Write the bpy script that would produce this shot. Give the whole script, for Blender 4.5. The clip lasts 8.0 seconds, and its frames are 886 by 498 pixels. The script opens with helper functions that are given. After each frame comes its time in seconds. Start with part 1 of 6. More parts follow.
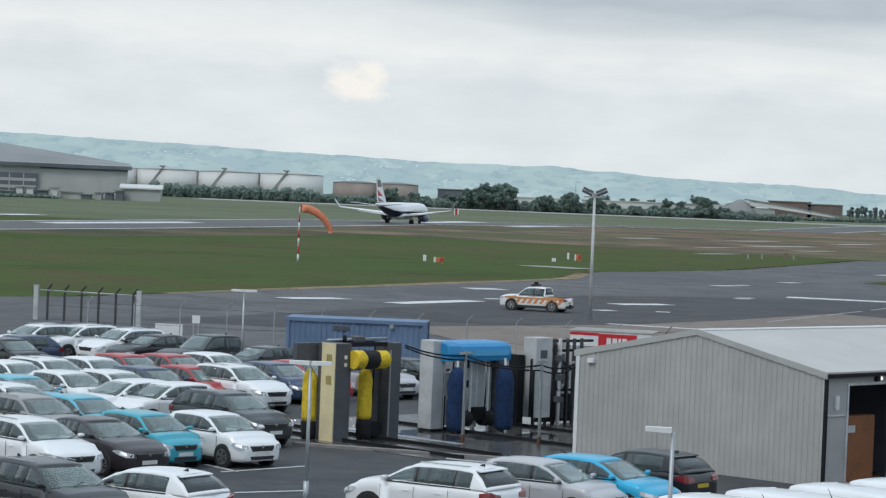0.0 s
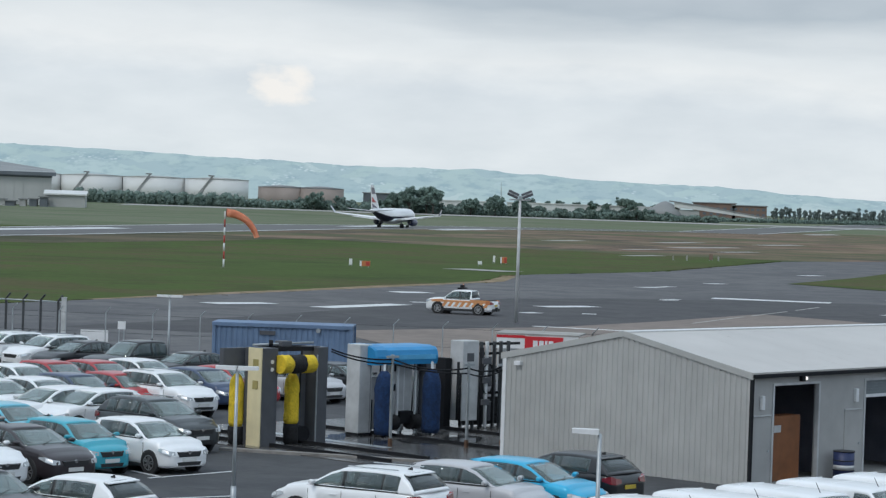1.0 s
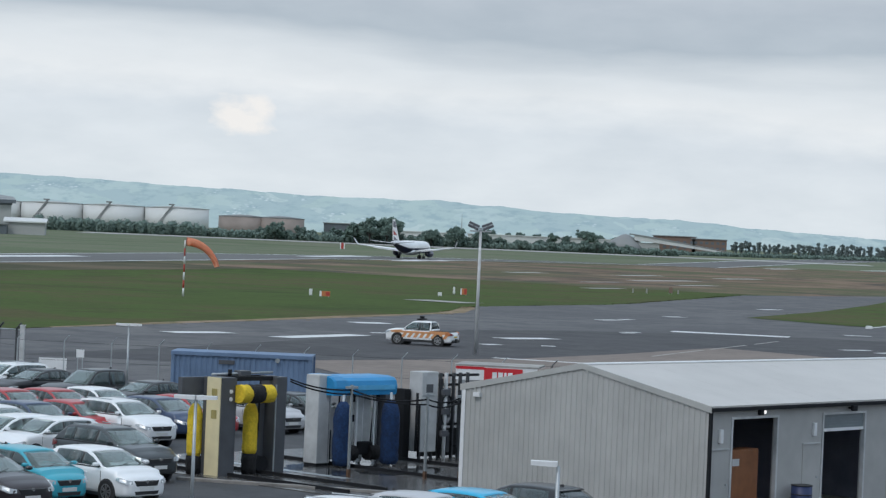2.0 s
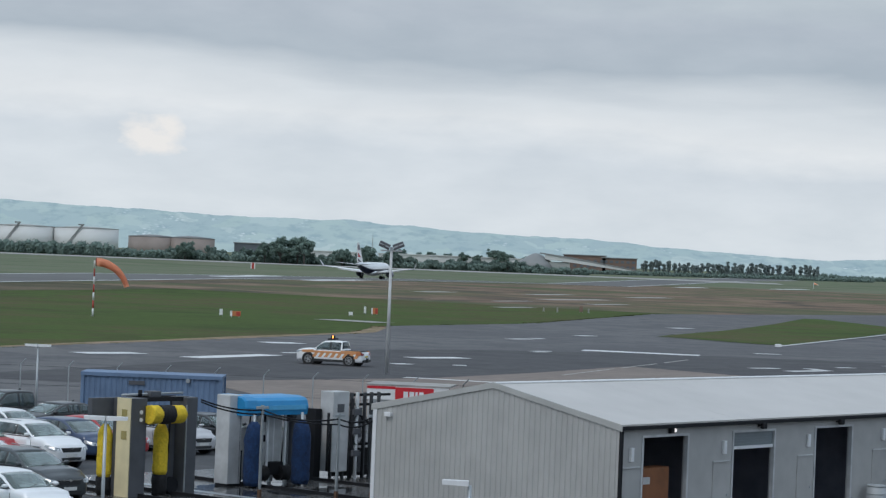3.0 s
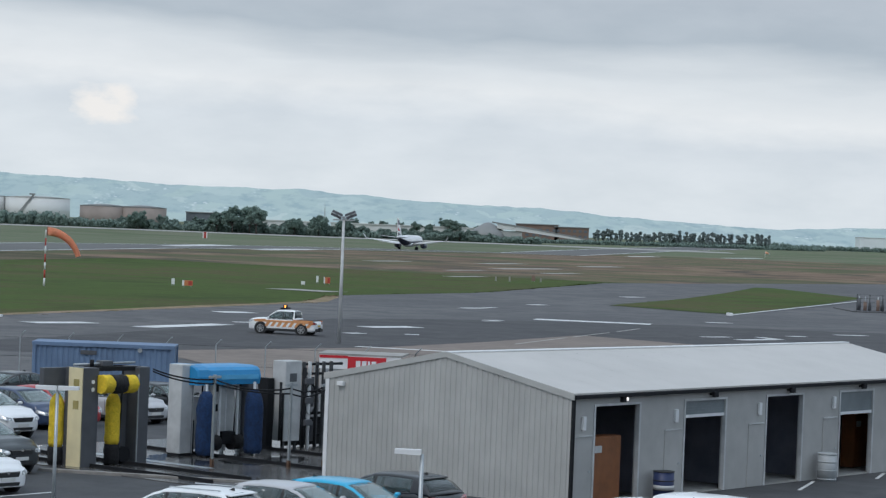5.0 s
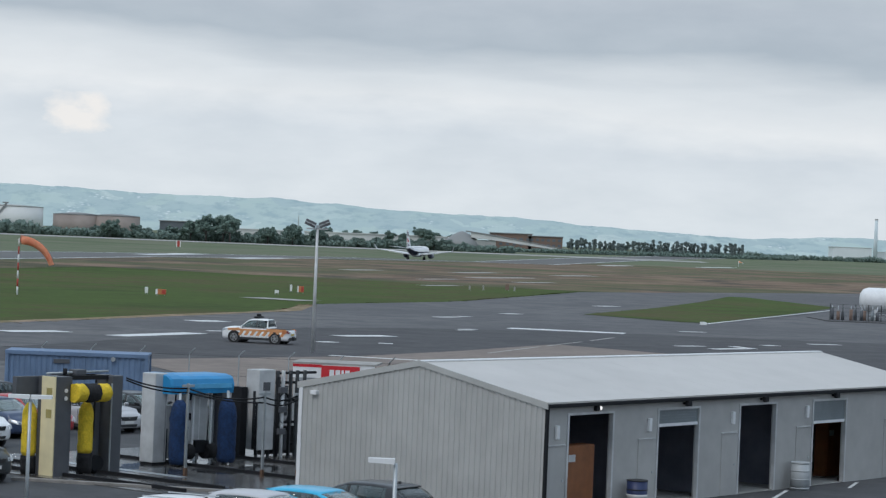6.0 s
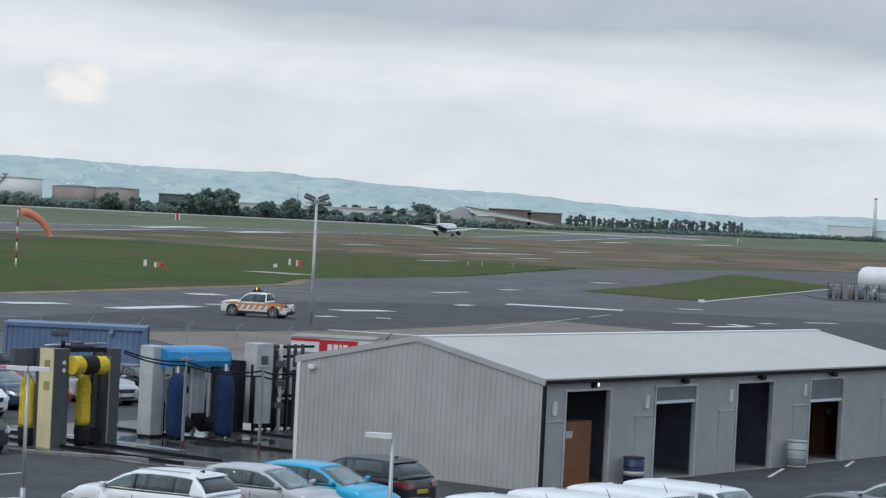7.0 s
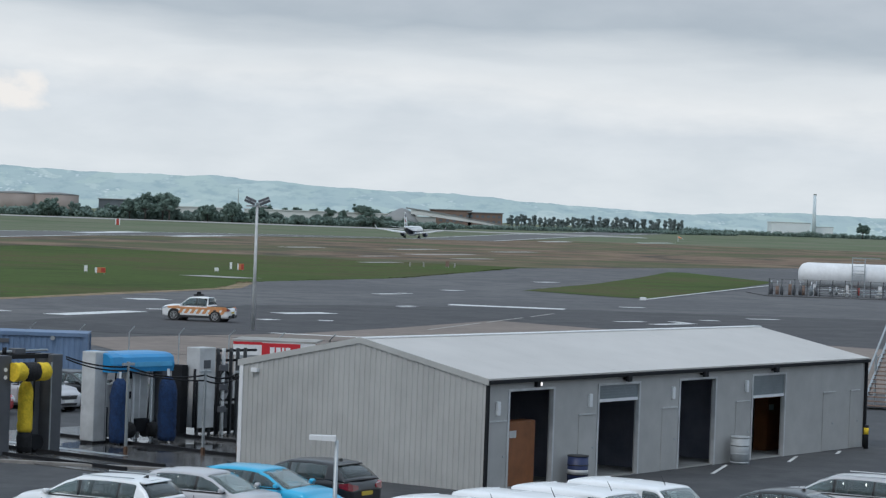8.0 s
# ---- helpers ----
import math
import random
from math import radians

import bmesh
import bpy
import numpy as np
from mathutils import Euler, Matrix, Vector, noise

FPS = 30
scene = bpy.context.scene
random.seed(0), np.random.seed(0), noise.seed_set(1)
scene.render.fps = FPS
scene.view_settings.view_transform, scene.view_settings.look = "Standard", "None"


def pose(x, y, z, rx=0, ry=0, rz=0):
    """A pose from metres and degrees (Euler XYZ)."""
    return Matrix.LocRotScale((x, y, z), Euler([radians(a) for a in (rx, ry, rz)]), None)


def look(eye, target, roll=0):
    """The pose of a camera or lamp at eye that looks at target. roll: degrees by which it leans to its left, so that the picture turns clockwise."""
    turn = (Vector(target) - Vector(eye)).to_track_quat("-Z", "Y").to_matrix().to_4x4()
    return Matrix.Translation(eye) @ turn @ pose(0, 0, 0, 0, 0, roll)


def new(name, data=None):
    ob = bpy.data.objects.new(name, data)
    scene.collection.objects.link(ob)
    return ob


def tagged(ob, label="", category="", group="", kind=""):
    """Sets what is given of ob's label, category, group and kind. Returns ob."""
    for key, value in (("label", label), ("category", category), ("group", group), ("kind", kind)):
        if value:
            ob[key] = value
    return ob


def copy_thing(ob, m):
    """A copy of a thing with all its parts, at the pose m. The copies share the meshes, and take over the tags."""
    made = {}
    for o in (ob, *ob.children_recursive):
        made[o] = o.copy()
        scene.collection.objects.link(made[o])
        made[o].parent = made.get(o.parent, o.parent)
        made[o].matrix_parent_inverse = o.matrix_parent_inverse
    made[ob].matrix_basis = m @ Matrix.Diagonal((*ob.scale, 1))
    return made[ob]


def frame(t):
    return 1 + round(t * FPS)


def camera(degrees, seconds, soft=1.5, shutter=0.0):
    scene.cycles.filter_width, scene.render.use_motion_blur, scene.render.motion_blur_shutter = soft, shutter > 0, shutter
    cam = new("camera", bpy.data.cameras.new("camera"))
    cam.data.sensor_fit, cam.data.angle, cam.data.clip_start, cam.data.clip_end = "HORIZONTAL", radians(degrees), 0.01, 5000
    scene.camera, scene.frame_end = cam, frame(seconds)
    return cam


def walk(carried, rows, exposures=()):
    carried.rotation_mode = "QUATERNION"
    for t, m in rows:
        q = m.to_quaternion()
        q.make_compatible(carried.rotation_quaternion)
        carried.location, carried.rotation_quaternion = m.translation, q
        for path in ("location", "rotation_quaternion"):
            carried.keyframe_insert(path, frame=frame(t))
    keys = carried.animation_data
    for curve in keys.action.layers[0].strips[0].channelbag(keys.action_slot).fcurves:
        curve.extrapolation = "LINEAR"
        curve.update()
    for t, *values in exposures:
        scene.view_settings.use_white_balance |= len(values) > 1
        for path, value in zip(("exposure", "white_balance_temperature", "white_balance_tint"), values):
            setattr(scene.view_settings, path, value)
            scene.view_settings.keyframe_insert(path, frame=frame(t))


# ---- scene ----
import collections
cam = camera(19.766, 8.0, soft=1.3)


def view(yaw, pitch, roll):
    """The handheld camera at its one standpoint: degrees to the right of +y, upwards, and leaning left."""
    return pose(0, 0, 8.2, 90 + pitch, 0, -yaw) @ pose(0, 0, 0, 0, 0, roll)


PATH = [
    (0.0, -5.100, -1.162, 2.318),
    (0.1, -5.101, -1.121, 2.159),
    (0.2, -4.793, -0.842, 2.000),
    (0.3, -4.817, -0.998, 1.840),
    (0.4, -4.668, -1.428, 1.681),
    (0.5, -4.687, -1.995, 1.521),
    (0.6, -4.432, -1.628, 1.601),
    (0.7, -4.257, -1.183, 1.680),
    (0.8, -3.913, -0.918, 1.760),
    (0.9, -3.675, -0.960, 1.840),
    (1.0, -3.436, -1.021, 1.920),
    (1.1, -3.276, -0.859, 2.010),
    (1.2, -3.147, -0.708, 2.100),
    (2.3, -2.163, -0.250, 2.479),
    (2.4, -1.923, -0.236, 2.484),
    (2.5, -1.596, -0.302, 2.489),
    (2.6, -1.369, -0.073, 2.450),
    (2.7, -1.229, -0.068, 2.412),
    (2.8, -0.951, -0.012, 2.373),
    (2.9, -0.885, 0.106, 2.334),
    (3.0, -0.578, 0.232, 2.297),
    (3.1, -0.281, 0.127, 2.257),
    (3.2, -0.045, 0.020, 2.218),
    (3.3, 0.102, 0.049, 2.178),
    (3.4, 0.125, 0.025, 2.140),
    (3.5, -0.000, -0.330, 2.100),
    (3.6, -0.351, -0.412, 2.116),
    (3.7, -0.056, -0.167, 2.130),
    (3.8, -0.035, -0.072, 2.146),
    (3.9, -0.210, -0.405, 2.161),
    (4.0, -0.370, -0.565, 2.177),
    (4.1, -0.355, -0.855, 2.171),
    (4.2, -0.070, -0.937, 2.167),
    (4.3, -0.044, -0.960, 2.163),
    (4.4, 0.064, -0.676, 2.158),
    (4.5, 0.288, -0.414, 2.153),
    (4.6, 0.242, -0.388, 2.168),
    (4.7, 0.335, -0.383, 2.183),
    (5.8, 0.737, -0.591, 2.339),
    (5.9, 0.894, -0.279, 2.329),
    (6.0, 1.105, -0.194, 2.319),
    (6.1, 1.241, -0.241, 2.342),
    (6.2, 1.404, -0.281, 2.365),
    (6.3, 1.480, -0.200, 2.389),
    (6.4, 1.391, -0.321, 2.412),
    (6.5, 1.307, -0.604, 2.435),
    (6.6, 1.258, -0.531, 2.511),
    (6.7, 1.258, -0.503, 2.588),
    (6.8, 1.249, -0.335, 2.664),
    (6.9, 1.255, -0.446, 2.741),
    (7.0, 1.155, -0.747, 2.818),
    (7.1, 0.864, -0.559, 2.772),
    (7.2, 1.098, -0.552, 2.725),
    (7.3, 1.225, -0.762, 2.679),
    (7.4, 1.169, -1.073, 2.632),
    (7.5, 1.531, -1.285, 2.586),
    (7.6, 1.606, -1.599, 2.480),
    (7.7, 2.234, -1.041, 2.375),
    (7.8, 2.407, -0.782, 2.271),
    (7.9, 2.428, -0.763, 2.166),
    (8.0, 2.474, -0.667, 2.060),
]
walk(cam, [(t, view(a, b, c)) for t, a, b, c in PATH], exposures=[(0.0, 0.03, 6560, 10), (0.5, 0.05, 6500, 10), (1.0, 0.0, 6430, 10), (2.5, -0.05, 6350, 11), (3.0, -0.12, 6340, 11), (3.5, -0.08, 6350, 11), (4.0, -0.05, 6360, 11), (6.5, -0.06, 6370, 11), (7.5, 0.02, 6390, 11), (8.0, -0.05, 6390, 11)])

# ---- daylight: a bright overcast sky ----
world = bpy.data.worlds.new("sky")
scene.world = world
world.use_nodes = True
wn, wl = world.node_tree.nodes, world.node_tree.links
wn.clear()


def wnode(kind, **values):
    n = wn.new(kind)
    for key, value in values.items():
        n.inputs[key].default_value = value
    return n


sky = wn.new("ShaderNodeTexSky")
sky.sky_type = "NISHITA"
sky.sun_disc = False
sky.sun_elevation, sky.sun_rotation = radians(48), radians(215)
sky_bg = wnode("ShaderNodeBackground", Strength=0.06)
wl.new(sky.outputs["Color"], sky_bg.inputs["Color"])
coord = wn.new("ShaderNodeTexCoord")
split = wn.new("ShaderNodeSeparateXYZ")
wl.new(coord.outputs["Generated"], split.inputs[0])
# cloud layers run level along the horizon, so the height is stretched before the noise
stretch = wn.new("ShaderNodeMapping")
stretch.inputs["Scale"].default_value = (4.0, 4.0, 26.0)
stretch.inputs["Rotation"].default_value = (0, radians(1.3), 0)
wl.new(coord.outputs["Generated"], stretch.inputs[0])
puffs = wnode("ShaderNodeTexNoise", Scale=1.6, Detail=6.0, Roughness=0.5)
wl.new(stretch.outputs[0], puffs.inputs["Vector"])
fine = wn.new("ShaderNodeMapping")
fine.inputs["Scale"].default_value = (16.0, 16.0, 50.0)
wl.new(coord.outputs["Generated"], fine.inputs[0])
wisps = wnode("ShaderNodeTexNoise", Scale=1.5, Detail=4.0, Roughness=0.55)
wl.new(fine.outputs[0], wisps.inputs["Vector"])


def wmath(op, a, b):
    n = wn.new("ShaderNodeMath")
    n.operation = op
    for i, v in enumerate((a, b)):
        if isinstance(v, (int, float)):
            n.inputs[i].default_value = v
        else:
            wl.new(v, n.inputs[i])
    return n.outputs[0]


height = wmath("ADD", split.outputs["Z"], wmath("MULTIPLY", wmath("SUBTRACT", puffs.outputs["Fac"], 0.5), 0.026))
height = wmath("ADD", height, wmath("MULTIPLY", split.outputs["X"], 0.035))
height = wmath("ADD", height, wmath("MULTIPLY", wmath("SUBTRACT", wisps.outputs["Fac"], 0.5), 0.012))
bands = wn.new("ShaderNodeValToRGB")
wl.new(wmath("MULTIPLY", height, 5.0), bands.inputs[0])
ramp = bands.color_ramp
ramp.elements[0].position, ramp.elements[0].color = 0.0, (0.765, 0.835, 0.87, 1)
ramp.elements[1].position, ramp.elements[1].color = 1.0, (0.54, 0.65, 0.76, 1)
for at, tone in ((0.10, (0.785, 0.845, 0.88)), (0.20, (0.75, 0.81, 0.855)), (0.27, (0.86, 0.895, 0.91)),
                 (0.335, (0.77, 0.82, 0.85)), (0.39, (0.50, 0.57, 0.63)), (0.50, (0.53, 0.59, 0.65)), (0.62, (0.60, 0.67, 0.70))):
    e = ramp.elements.new(at)
    e.color = (*tone, 1)
soften = wn.new("ShaderNodeMixRGB")
soften.blend_type = "MULTIPLY"
soften.inputs["Fac"].default_value = 1.0
wl.new(bands.outputs["Color"], soften.inputs["Color1"])
grey = wn.new("ShaderNodeValToRGB")
grey.color_ramp.elements[0].position, grey.color_ramp.elements[0].color = 0.3, (0.93, 0.94, 0.95, 1)
grey.color_ramp.elements[1].position, grey.color_ramp.elements[1].color = 0.7, (1.045, 1.04, 1.035, 1)
wl.new(wisps.outputs["Fac"], grey.inputs[0])
wl.new(grey.outputs["Color"], soften.inputs["Color2"])
cloud_bg = wnode("ShaderNodeBackground", Strength=0.97)
# a sunlit puff low over the hills
toward = wn.new("ShaderNodeVectorMath")
toward.operation = "DOT_PRODUCT"
toward.inputs[1].default_value = Vector((-0.1245, 0.9914, 0.0440 * 1.8)).normalized()
norm = wn.new("ShaderNodeVectorMath")
norm.operation = "NORMALIZE"
flat = wn.new("ShaderNodeMapping")
flat.inputs["Scale"].default_value = (1, 1, 1.8)
wl.new(coord.outputs["Generated"], flat.inputs[0])
wl.new(flat.outputs[0], norm.inputs[0])
wl.new(norm.outputs[0], toward.inputs[0])
near = wn.new("ShaderNodeMapRange")
near.inputs["From Min"].default_value, near.inputs["From Max"].default_value = 0.99989, 0.99999
billow = wnode("ShaderNodeTexNoise", Scale=70.0, Detail=5.0, Roughness=0.55)
wl.new(flat.outputs[0], billow.inputs["Vector"])
wl.new(wmath("ADD", toward.outputs["Value"], wmath("MULTIPLY", wmath("SUBTRACT", billow.outputs["Fac"], 0.5), 0.00035)), near.inputs["Value"])
puff = wn.new("ShaderNodeMixRGB")
puff.inputs["Color2"].default_value = (1.0, 0.965, 0.915, 1)
wl.new(wmath("MULTIPLY", near.outputs[0], 0.85), puff.inputs["Fac"])
wl.new(soften.outputs["Color"], puff.inputs["Color1"])
wl.new(puff.outputs["Color"], cloud_bg.inputs["Color"])
# an overcast sky is brighter overhead than at the horizon
overhead = wmath("MAXIMUM", wmath("SUBTRACT", split.outputs["Z"], 0.16), 0.0)
wl.new(wmath("ADD", 0.98, wmath("MULTIPLY", overhead, 0.6)), cloud_bg.inputs["Strength"])
both = wnode("ShaderNodeMixShader", Fac=0.93)
wl.new(sky_bg.outputs[0], both.inputs[1])
wl.new(cloud_bg.outputs[0], both.inputs[2])
world_out = wn.new("ShaderNodeOutputWorld")
wl.new(both.outputs[0], world_out.inputs["Surface"])

sun_data = bpy.data.lights.new("sun", "SUN")
sun_data.energy, sun_data.angle, sun_data.color = 1.0, radians(14), (1.0, 0.96, 0.9)
sun = new("sun", sun_data)
sun.matrix_world = look((-60, -90, 120), (0, 0, 0))

# ---- materials ----


def stuff_mat(name, color, rough=0.6, metal=0.0, vary=0.12, scale=3.0, big=0.2, bump=0.0, coat=0.0, tint=None, spec=0.5, vary_object=0.0, flatten=1.0):
    """A painted, stony or metal surface with grain at one size and blotches at another."""
    m = bpy.data.materials.new(name)
    m.use_nodes = True
    nodes, links = m.node_tree.nodes, m.node_tree.links
    b = nodes["Principled BSDF"]
    b.inputs["Roughness"].default_value = rough
    b.inputs["Metallic"].default_value = metal
    b.inputs["Coat Weight"].default_value = coat
    b.inputs["Coat Roughness"].default_value = 0.08
    b.inputs["Specular IOR Level"].default_value = spec
    tc = nodes.new("ShaderNodeTexCoord")
    n1 = nodes.new("ShaderNodeTexNoise")
    n1.inputs["Scale"].default_value, n1.inputs["Detail"].default_value = scale, 6
    n2 = nodes.new("ShaderNodeTexNoise")
    n2.inputs["Scale"].default_value, n2.inputs["Detail"].default_value = scale * big, 3
    place = nodes.new("ShaderNodeMapping")
    place.inputs["Scale"].default_value = (1, flatten, 1)
    links.new(tc.outputs["Object"], place.inputs[0])
    links.new(place.outputs[0], n1.inputs["Vector"])
    links.new(place.outputs[0], n2.inputs["Vector"])
    add = nodes.new("ShaderNodeMath")
    add.operation = "ADD"
    links.new(n1.outputs["Fac"], add.inputs[0])
    links.new(n2.outputs["Fac"], add.inputs[1])
    r = nodes.new("ShaderNodeMapRange")
    r.inputs["From Min"].default_value, r.inputs["From Max"].default_value = 0.65, 1.35
    links.new(add.outputs[0], r.inputs["Value"])
    mix = nodes.new("ShaderNodeMixRGB")
    other = tint or tuple(c * (1 - 2 * vary) for c in color)
    light = color if tint else tuple(min(1, c * (1 + vary)) for c in color)
    mix.inputs["Color1"].default_value, mix.inputs["Color2"].default_value = (*other, 1), (*light, 1)
    links.new(r.outputs[0], mix.inputs["Fac"])
    result = mix.outputs[0]
    if vary_object:
        info = nodes.new("ShaderNodeObjectInfo")
        hsv = nodes.new("ShaderNodeHueSaturation")
        r2 = nodes.new("ShaderNodeMapRange")
        r2.inputs["To Min"].default_value, r2.inputs["To Max"].default_value = 1 - vary_object, 1 + vary_object
        links.new(info.outputs["Random"], r2.inputs["Value"])
        links.new(r2.outputs[0], hsv.inputs["Value"])
        links.new(result, hsv.inputs["Color"])
        result = hsv.outputs[0]
    links.new(result, b.inputs["Base Color"])
    if bump:
        bp = nodes.new("ShaderNodeBump")
        bp.inputs["Strength"].default_value, bp.inputs["Distance"].default_value = bump, 0.05
        links.new(n1.outputs["Fac"], bp.inputs["Height"])
        links.new(bp.outputs[0], b.inputs["Normal"])
    return m


PAINT = {}
for tone, rgb in {"white": (0.86, 0.87, 0.88), "graphite": (0.028, 0.028, 0.032), "brown": (0.034, 0.027, 0.031), "blue": (0.045, 0.40, 0.51),
                  "grey": (0.042, 0.05, 0.055), "beige": (0.33, 0.31, 0.30), "sky": (0.12, 0.47, 0.60), "navy": (0.04, 0.065, 0.13),
                  "red": (0.42, 0.03, 0.035), "black": (0.013, 0.014, 0.017), "silver": (0.5, 0.5, 0.52), "cyan": (0.02, 0.42, 0.68)}.items():
    PAINT[tone] = stuff_mat(tone + "_car_paint", rgb, 0.35, 0.1, 0.04, 1.5, coat=0.5)
WINDOW = stuff_mat("dark_tinted_car_glass", (0.02, 0.027, 0.03), 0.08, 0, 0.5, 2.5, spec=0.45)
INTERIOR_TRIM = stuff_mat("cabin_plastic", (0.035, 0.036, 0.04), 0.7, 0, 0.1, 4)
SEAT_CLOTH = stuff_mat("seat_cloth", (0.07, 0.072, 0.078), 0.9, 0, 0.15, 8)


def glass_mat(name, tint, ior=1.75, clear=0.6):
    m = bpy.data.materials.new(name)
    m.use_nodes = True
    b = m.node_tree.nodes["Principled BSDF"]
    b.inputs["Base Color"].default_value = (*tint, 1)
    b.inputs["Roughness"].default_value = 0.04
    b.inputs["IOR"].default_value = ior
    b.inputs["Transmission Weight"].default_value = clear
    return m


GLASS = glass_mat("green_tinted_car_glass", (0.52, 0.64, 0.63), 1.55, clear=0.9)
SIDE_GLASS = glass_mat("tinted_side_glass", (0.20, 0.26, 0.27), 1.55, 0.8)
REAR_GLASS = glass_mat("privacy_car_glass", (0.16, 0.2, 0.21), 1.55, 0.8)
RUBBER = stuff_mat("tyre_rubber", (0.022, 0.022, 0.023), 0.85, 0, 0.1, 9)
ALLOY = stuff_mat("alloy_rim", (0.42, 0.43, 0.44), 0.35, 0.8, 0.08, 6)
TRIM = stuff_mat("black_plastic_trim", (0.025, 0.026, 0.028), 0.55, 0, 0.1, 6)
CHROME = stuff_mat("chrome", (0.7, 0.7, 0.7), 0.2, 1, 0.05, 5)
LAMP_CLEAR = stuff_mat("clear_headlamp", (0.55, 0.58, 0.6), 0.12, 0.3, 0.1, 8, coat=1)
LAMP_RED = stuff_mat("red_tail_lamp", (0.2, 0.006, 0.01), 0.2, 0, 0.1, 8, coat=1)
PLATE_WHITE = stuff_mat("plate_white", (0.7, 0.7, 0.68), 0.5, 0, 0.03, 8)
PLATE_YELLOW = stuff_mat("plate_yellow", (0.62, 0.45, 0.05), 0.5, 0, 0.03, 8)
SHUTTER = stuff_mat("dull_shutter_metal", (0.20, 0.23, 0.25), 0.5, 0.2, 0.1, 2)
DARK_POST = stuff_mat("dark_weathered_steel", (0.06, 0.065, 0.07), 0.6, 0.2, 0.2, 4)
CLADDING = stuff_mat("grey_painted_cladding", (0.45, 0.45, 0.435), 0.5, 0.1, 0.06, 1.2, 0.25)
WALL_GREY = stuff_mat("pale_grey_render", (0.415, 0.41, 0.40), 0.8, 0, 0.08, 1.4, 0.2, 0.1)
ROOF_SHEET = stuff_mat("pale_roof_sheet", (0.53, 0.505, 0.478), 0.45, 0.1, 0.05, 0.8, 0.2)
BLACK_METAL = stuff_mat("black_painted_metal", (0.013, 0.014, 0.017), 0.75, 0, 0.1, 4, spec=0.25)
WHITE_METAL = stuff_mat("white_painted_metal", (0.75, 0.76, 0.77), 0.45, 0, 0.06, 3)
RAIL_PAINT = stuff_mat("worn_grey_rail_paint", (0.52, 0.54, 0.56), 0.4, 0.2, 0.08, 9, 0.1)
DULL_CONCRETE = stuff_mat("wet_stained_concrete", (0.24, 0.225, 0.21), 0.6, 0, 0.25, 2.5, 0.3, 0.3)
GALV = stuff_mat("galvanised_steel", (0.42, 0.45, 0.47), 0.45, 0.6, 0.1, 5)
INTERIOR = stuff_mat("dark_interior_block", (0.25, 0.265, 0.33), 0.8, 0, 0.2, 1.2)
ORANGE_WOOD = stuff_mat("orange_stained_ply", (0.24, 0.085, 0.028), 0.55, 0, 0.15, 3, 0.3)
DARK_GREY = stuff_mat("dark_grey_panel", (0.095, 0.10, 0.112), 0.5, 0.1, 0.15, 2)
CREAM = stuff_mat("cream_panel", (0.78, 0.68, 0.42), 0.5, 0, 0.08, 2)
LIGHT_PANEL = stuff_mat("light_grey_panel", (0.55, 0.56, 0.565), 0.5, 0.1, 0.16, 2)
YELLOW_BRISTLE = stuff_mat("yellow_bristle", (0.78, 0.55, 0.035), 0.9, 0, 0.13, 14, 0.3, 0.8)
BLUE_BRISTLE = stuff_mat("blue_bristle", (0.007, 0.033, 0.105), 0.9, 0, 0.3, 14, 0.3, 0.8)
BLACK_BRISTLE = stuff_mat("black_bristle", (0.015, 0.015, 0.017), 0.9, 0, 0.3, 14, 0.3, 0.8)
BLUE_PANEL = stuff_mat("bright_blue_panel", (0.02, 0.26, 0.55), 0.4, 0, 0.1, 2)
CONTAINER_BLUE = stuff_mat("weathered_blue_container", (0.14, 0.215, 0.34), 0.6, 0, 0.12, 1.5, 0.3)
RED_SIGN = stuff_mat("red_sign", (0.55, 0.02, 0.03), 0.45, 0, 0.05, 2)
CONCRETE = stuff_mat("concrete", (0.36, 0.35, 0.33), 0.85, 0, 0.15, 2.5, 0.2, 0.3)
BROWN_GRIT = stuff_mat("brown_gravel_strip", (0.205, 0.168, 0.145), 0.9, 0, 0.15, 1.0, 0.1, 0.3)
RUNWAY_ASPHALT = stuff_mat("pale_runway_asphalt", (0.105, 0.105, 0.103), 0.8, 0, 0.12, 0.12, 0.15)
WET = stuff_mat("wet_concrete", (0.115, 0.112, 0.11), 0.22, 0, 0.35, 0.9, 0.3, spec=0.6)
ROAD_PAINT = stuff_mat("white_road_paint", (0.66, 0.67, 0.67), 0.7, 0, 0.12, 1.5)
ORANGE_CLOTH = stuff_mat("orange_windsock_cloth", (0.97, 0.42, 0.25), 0.8, 0, 0.1, 3)
RED_PAINT = stuff_mat("red_band_paint", (0.42, 0.05, 0.035), 0.5, 0, 0.1, 4)
ORANGE_SIGN = stuff_mat("orange_marker", (0.52, 0.19, 0.07), 0.6, 0, 0.1, 4)
STRIPE = stuff_mat("amber_reflective_stripe", (0.66, 0.31, 0.13), 0.5, 0, 0.08, 4)
PLANE_WHITE = stuff_mat("aircraft_white", (0.87, 0.88, 0.89), 0.35, 0, 0.04, 0.6, coat=0.4)
PLANE_NAVY = stuff_mat("aircraft_navy", (0.025, 0.035, 0.085), 0.35, 0, 0.08, 0.6, coat=0.4)
PLANE_GREY = stuff_mat("aircraft_wing_grey", (0.55, 0.57, 0.6), 0.4, 0.1, 0.06, 0.6)
PLANE_RED = stuff_mat("aircraft_red", (0.5, 0.03, 0.04), 0.4, 0, 0.06, 0.6)
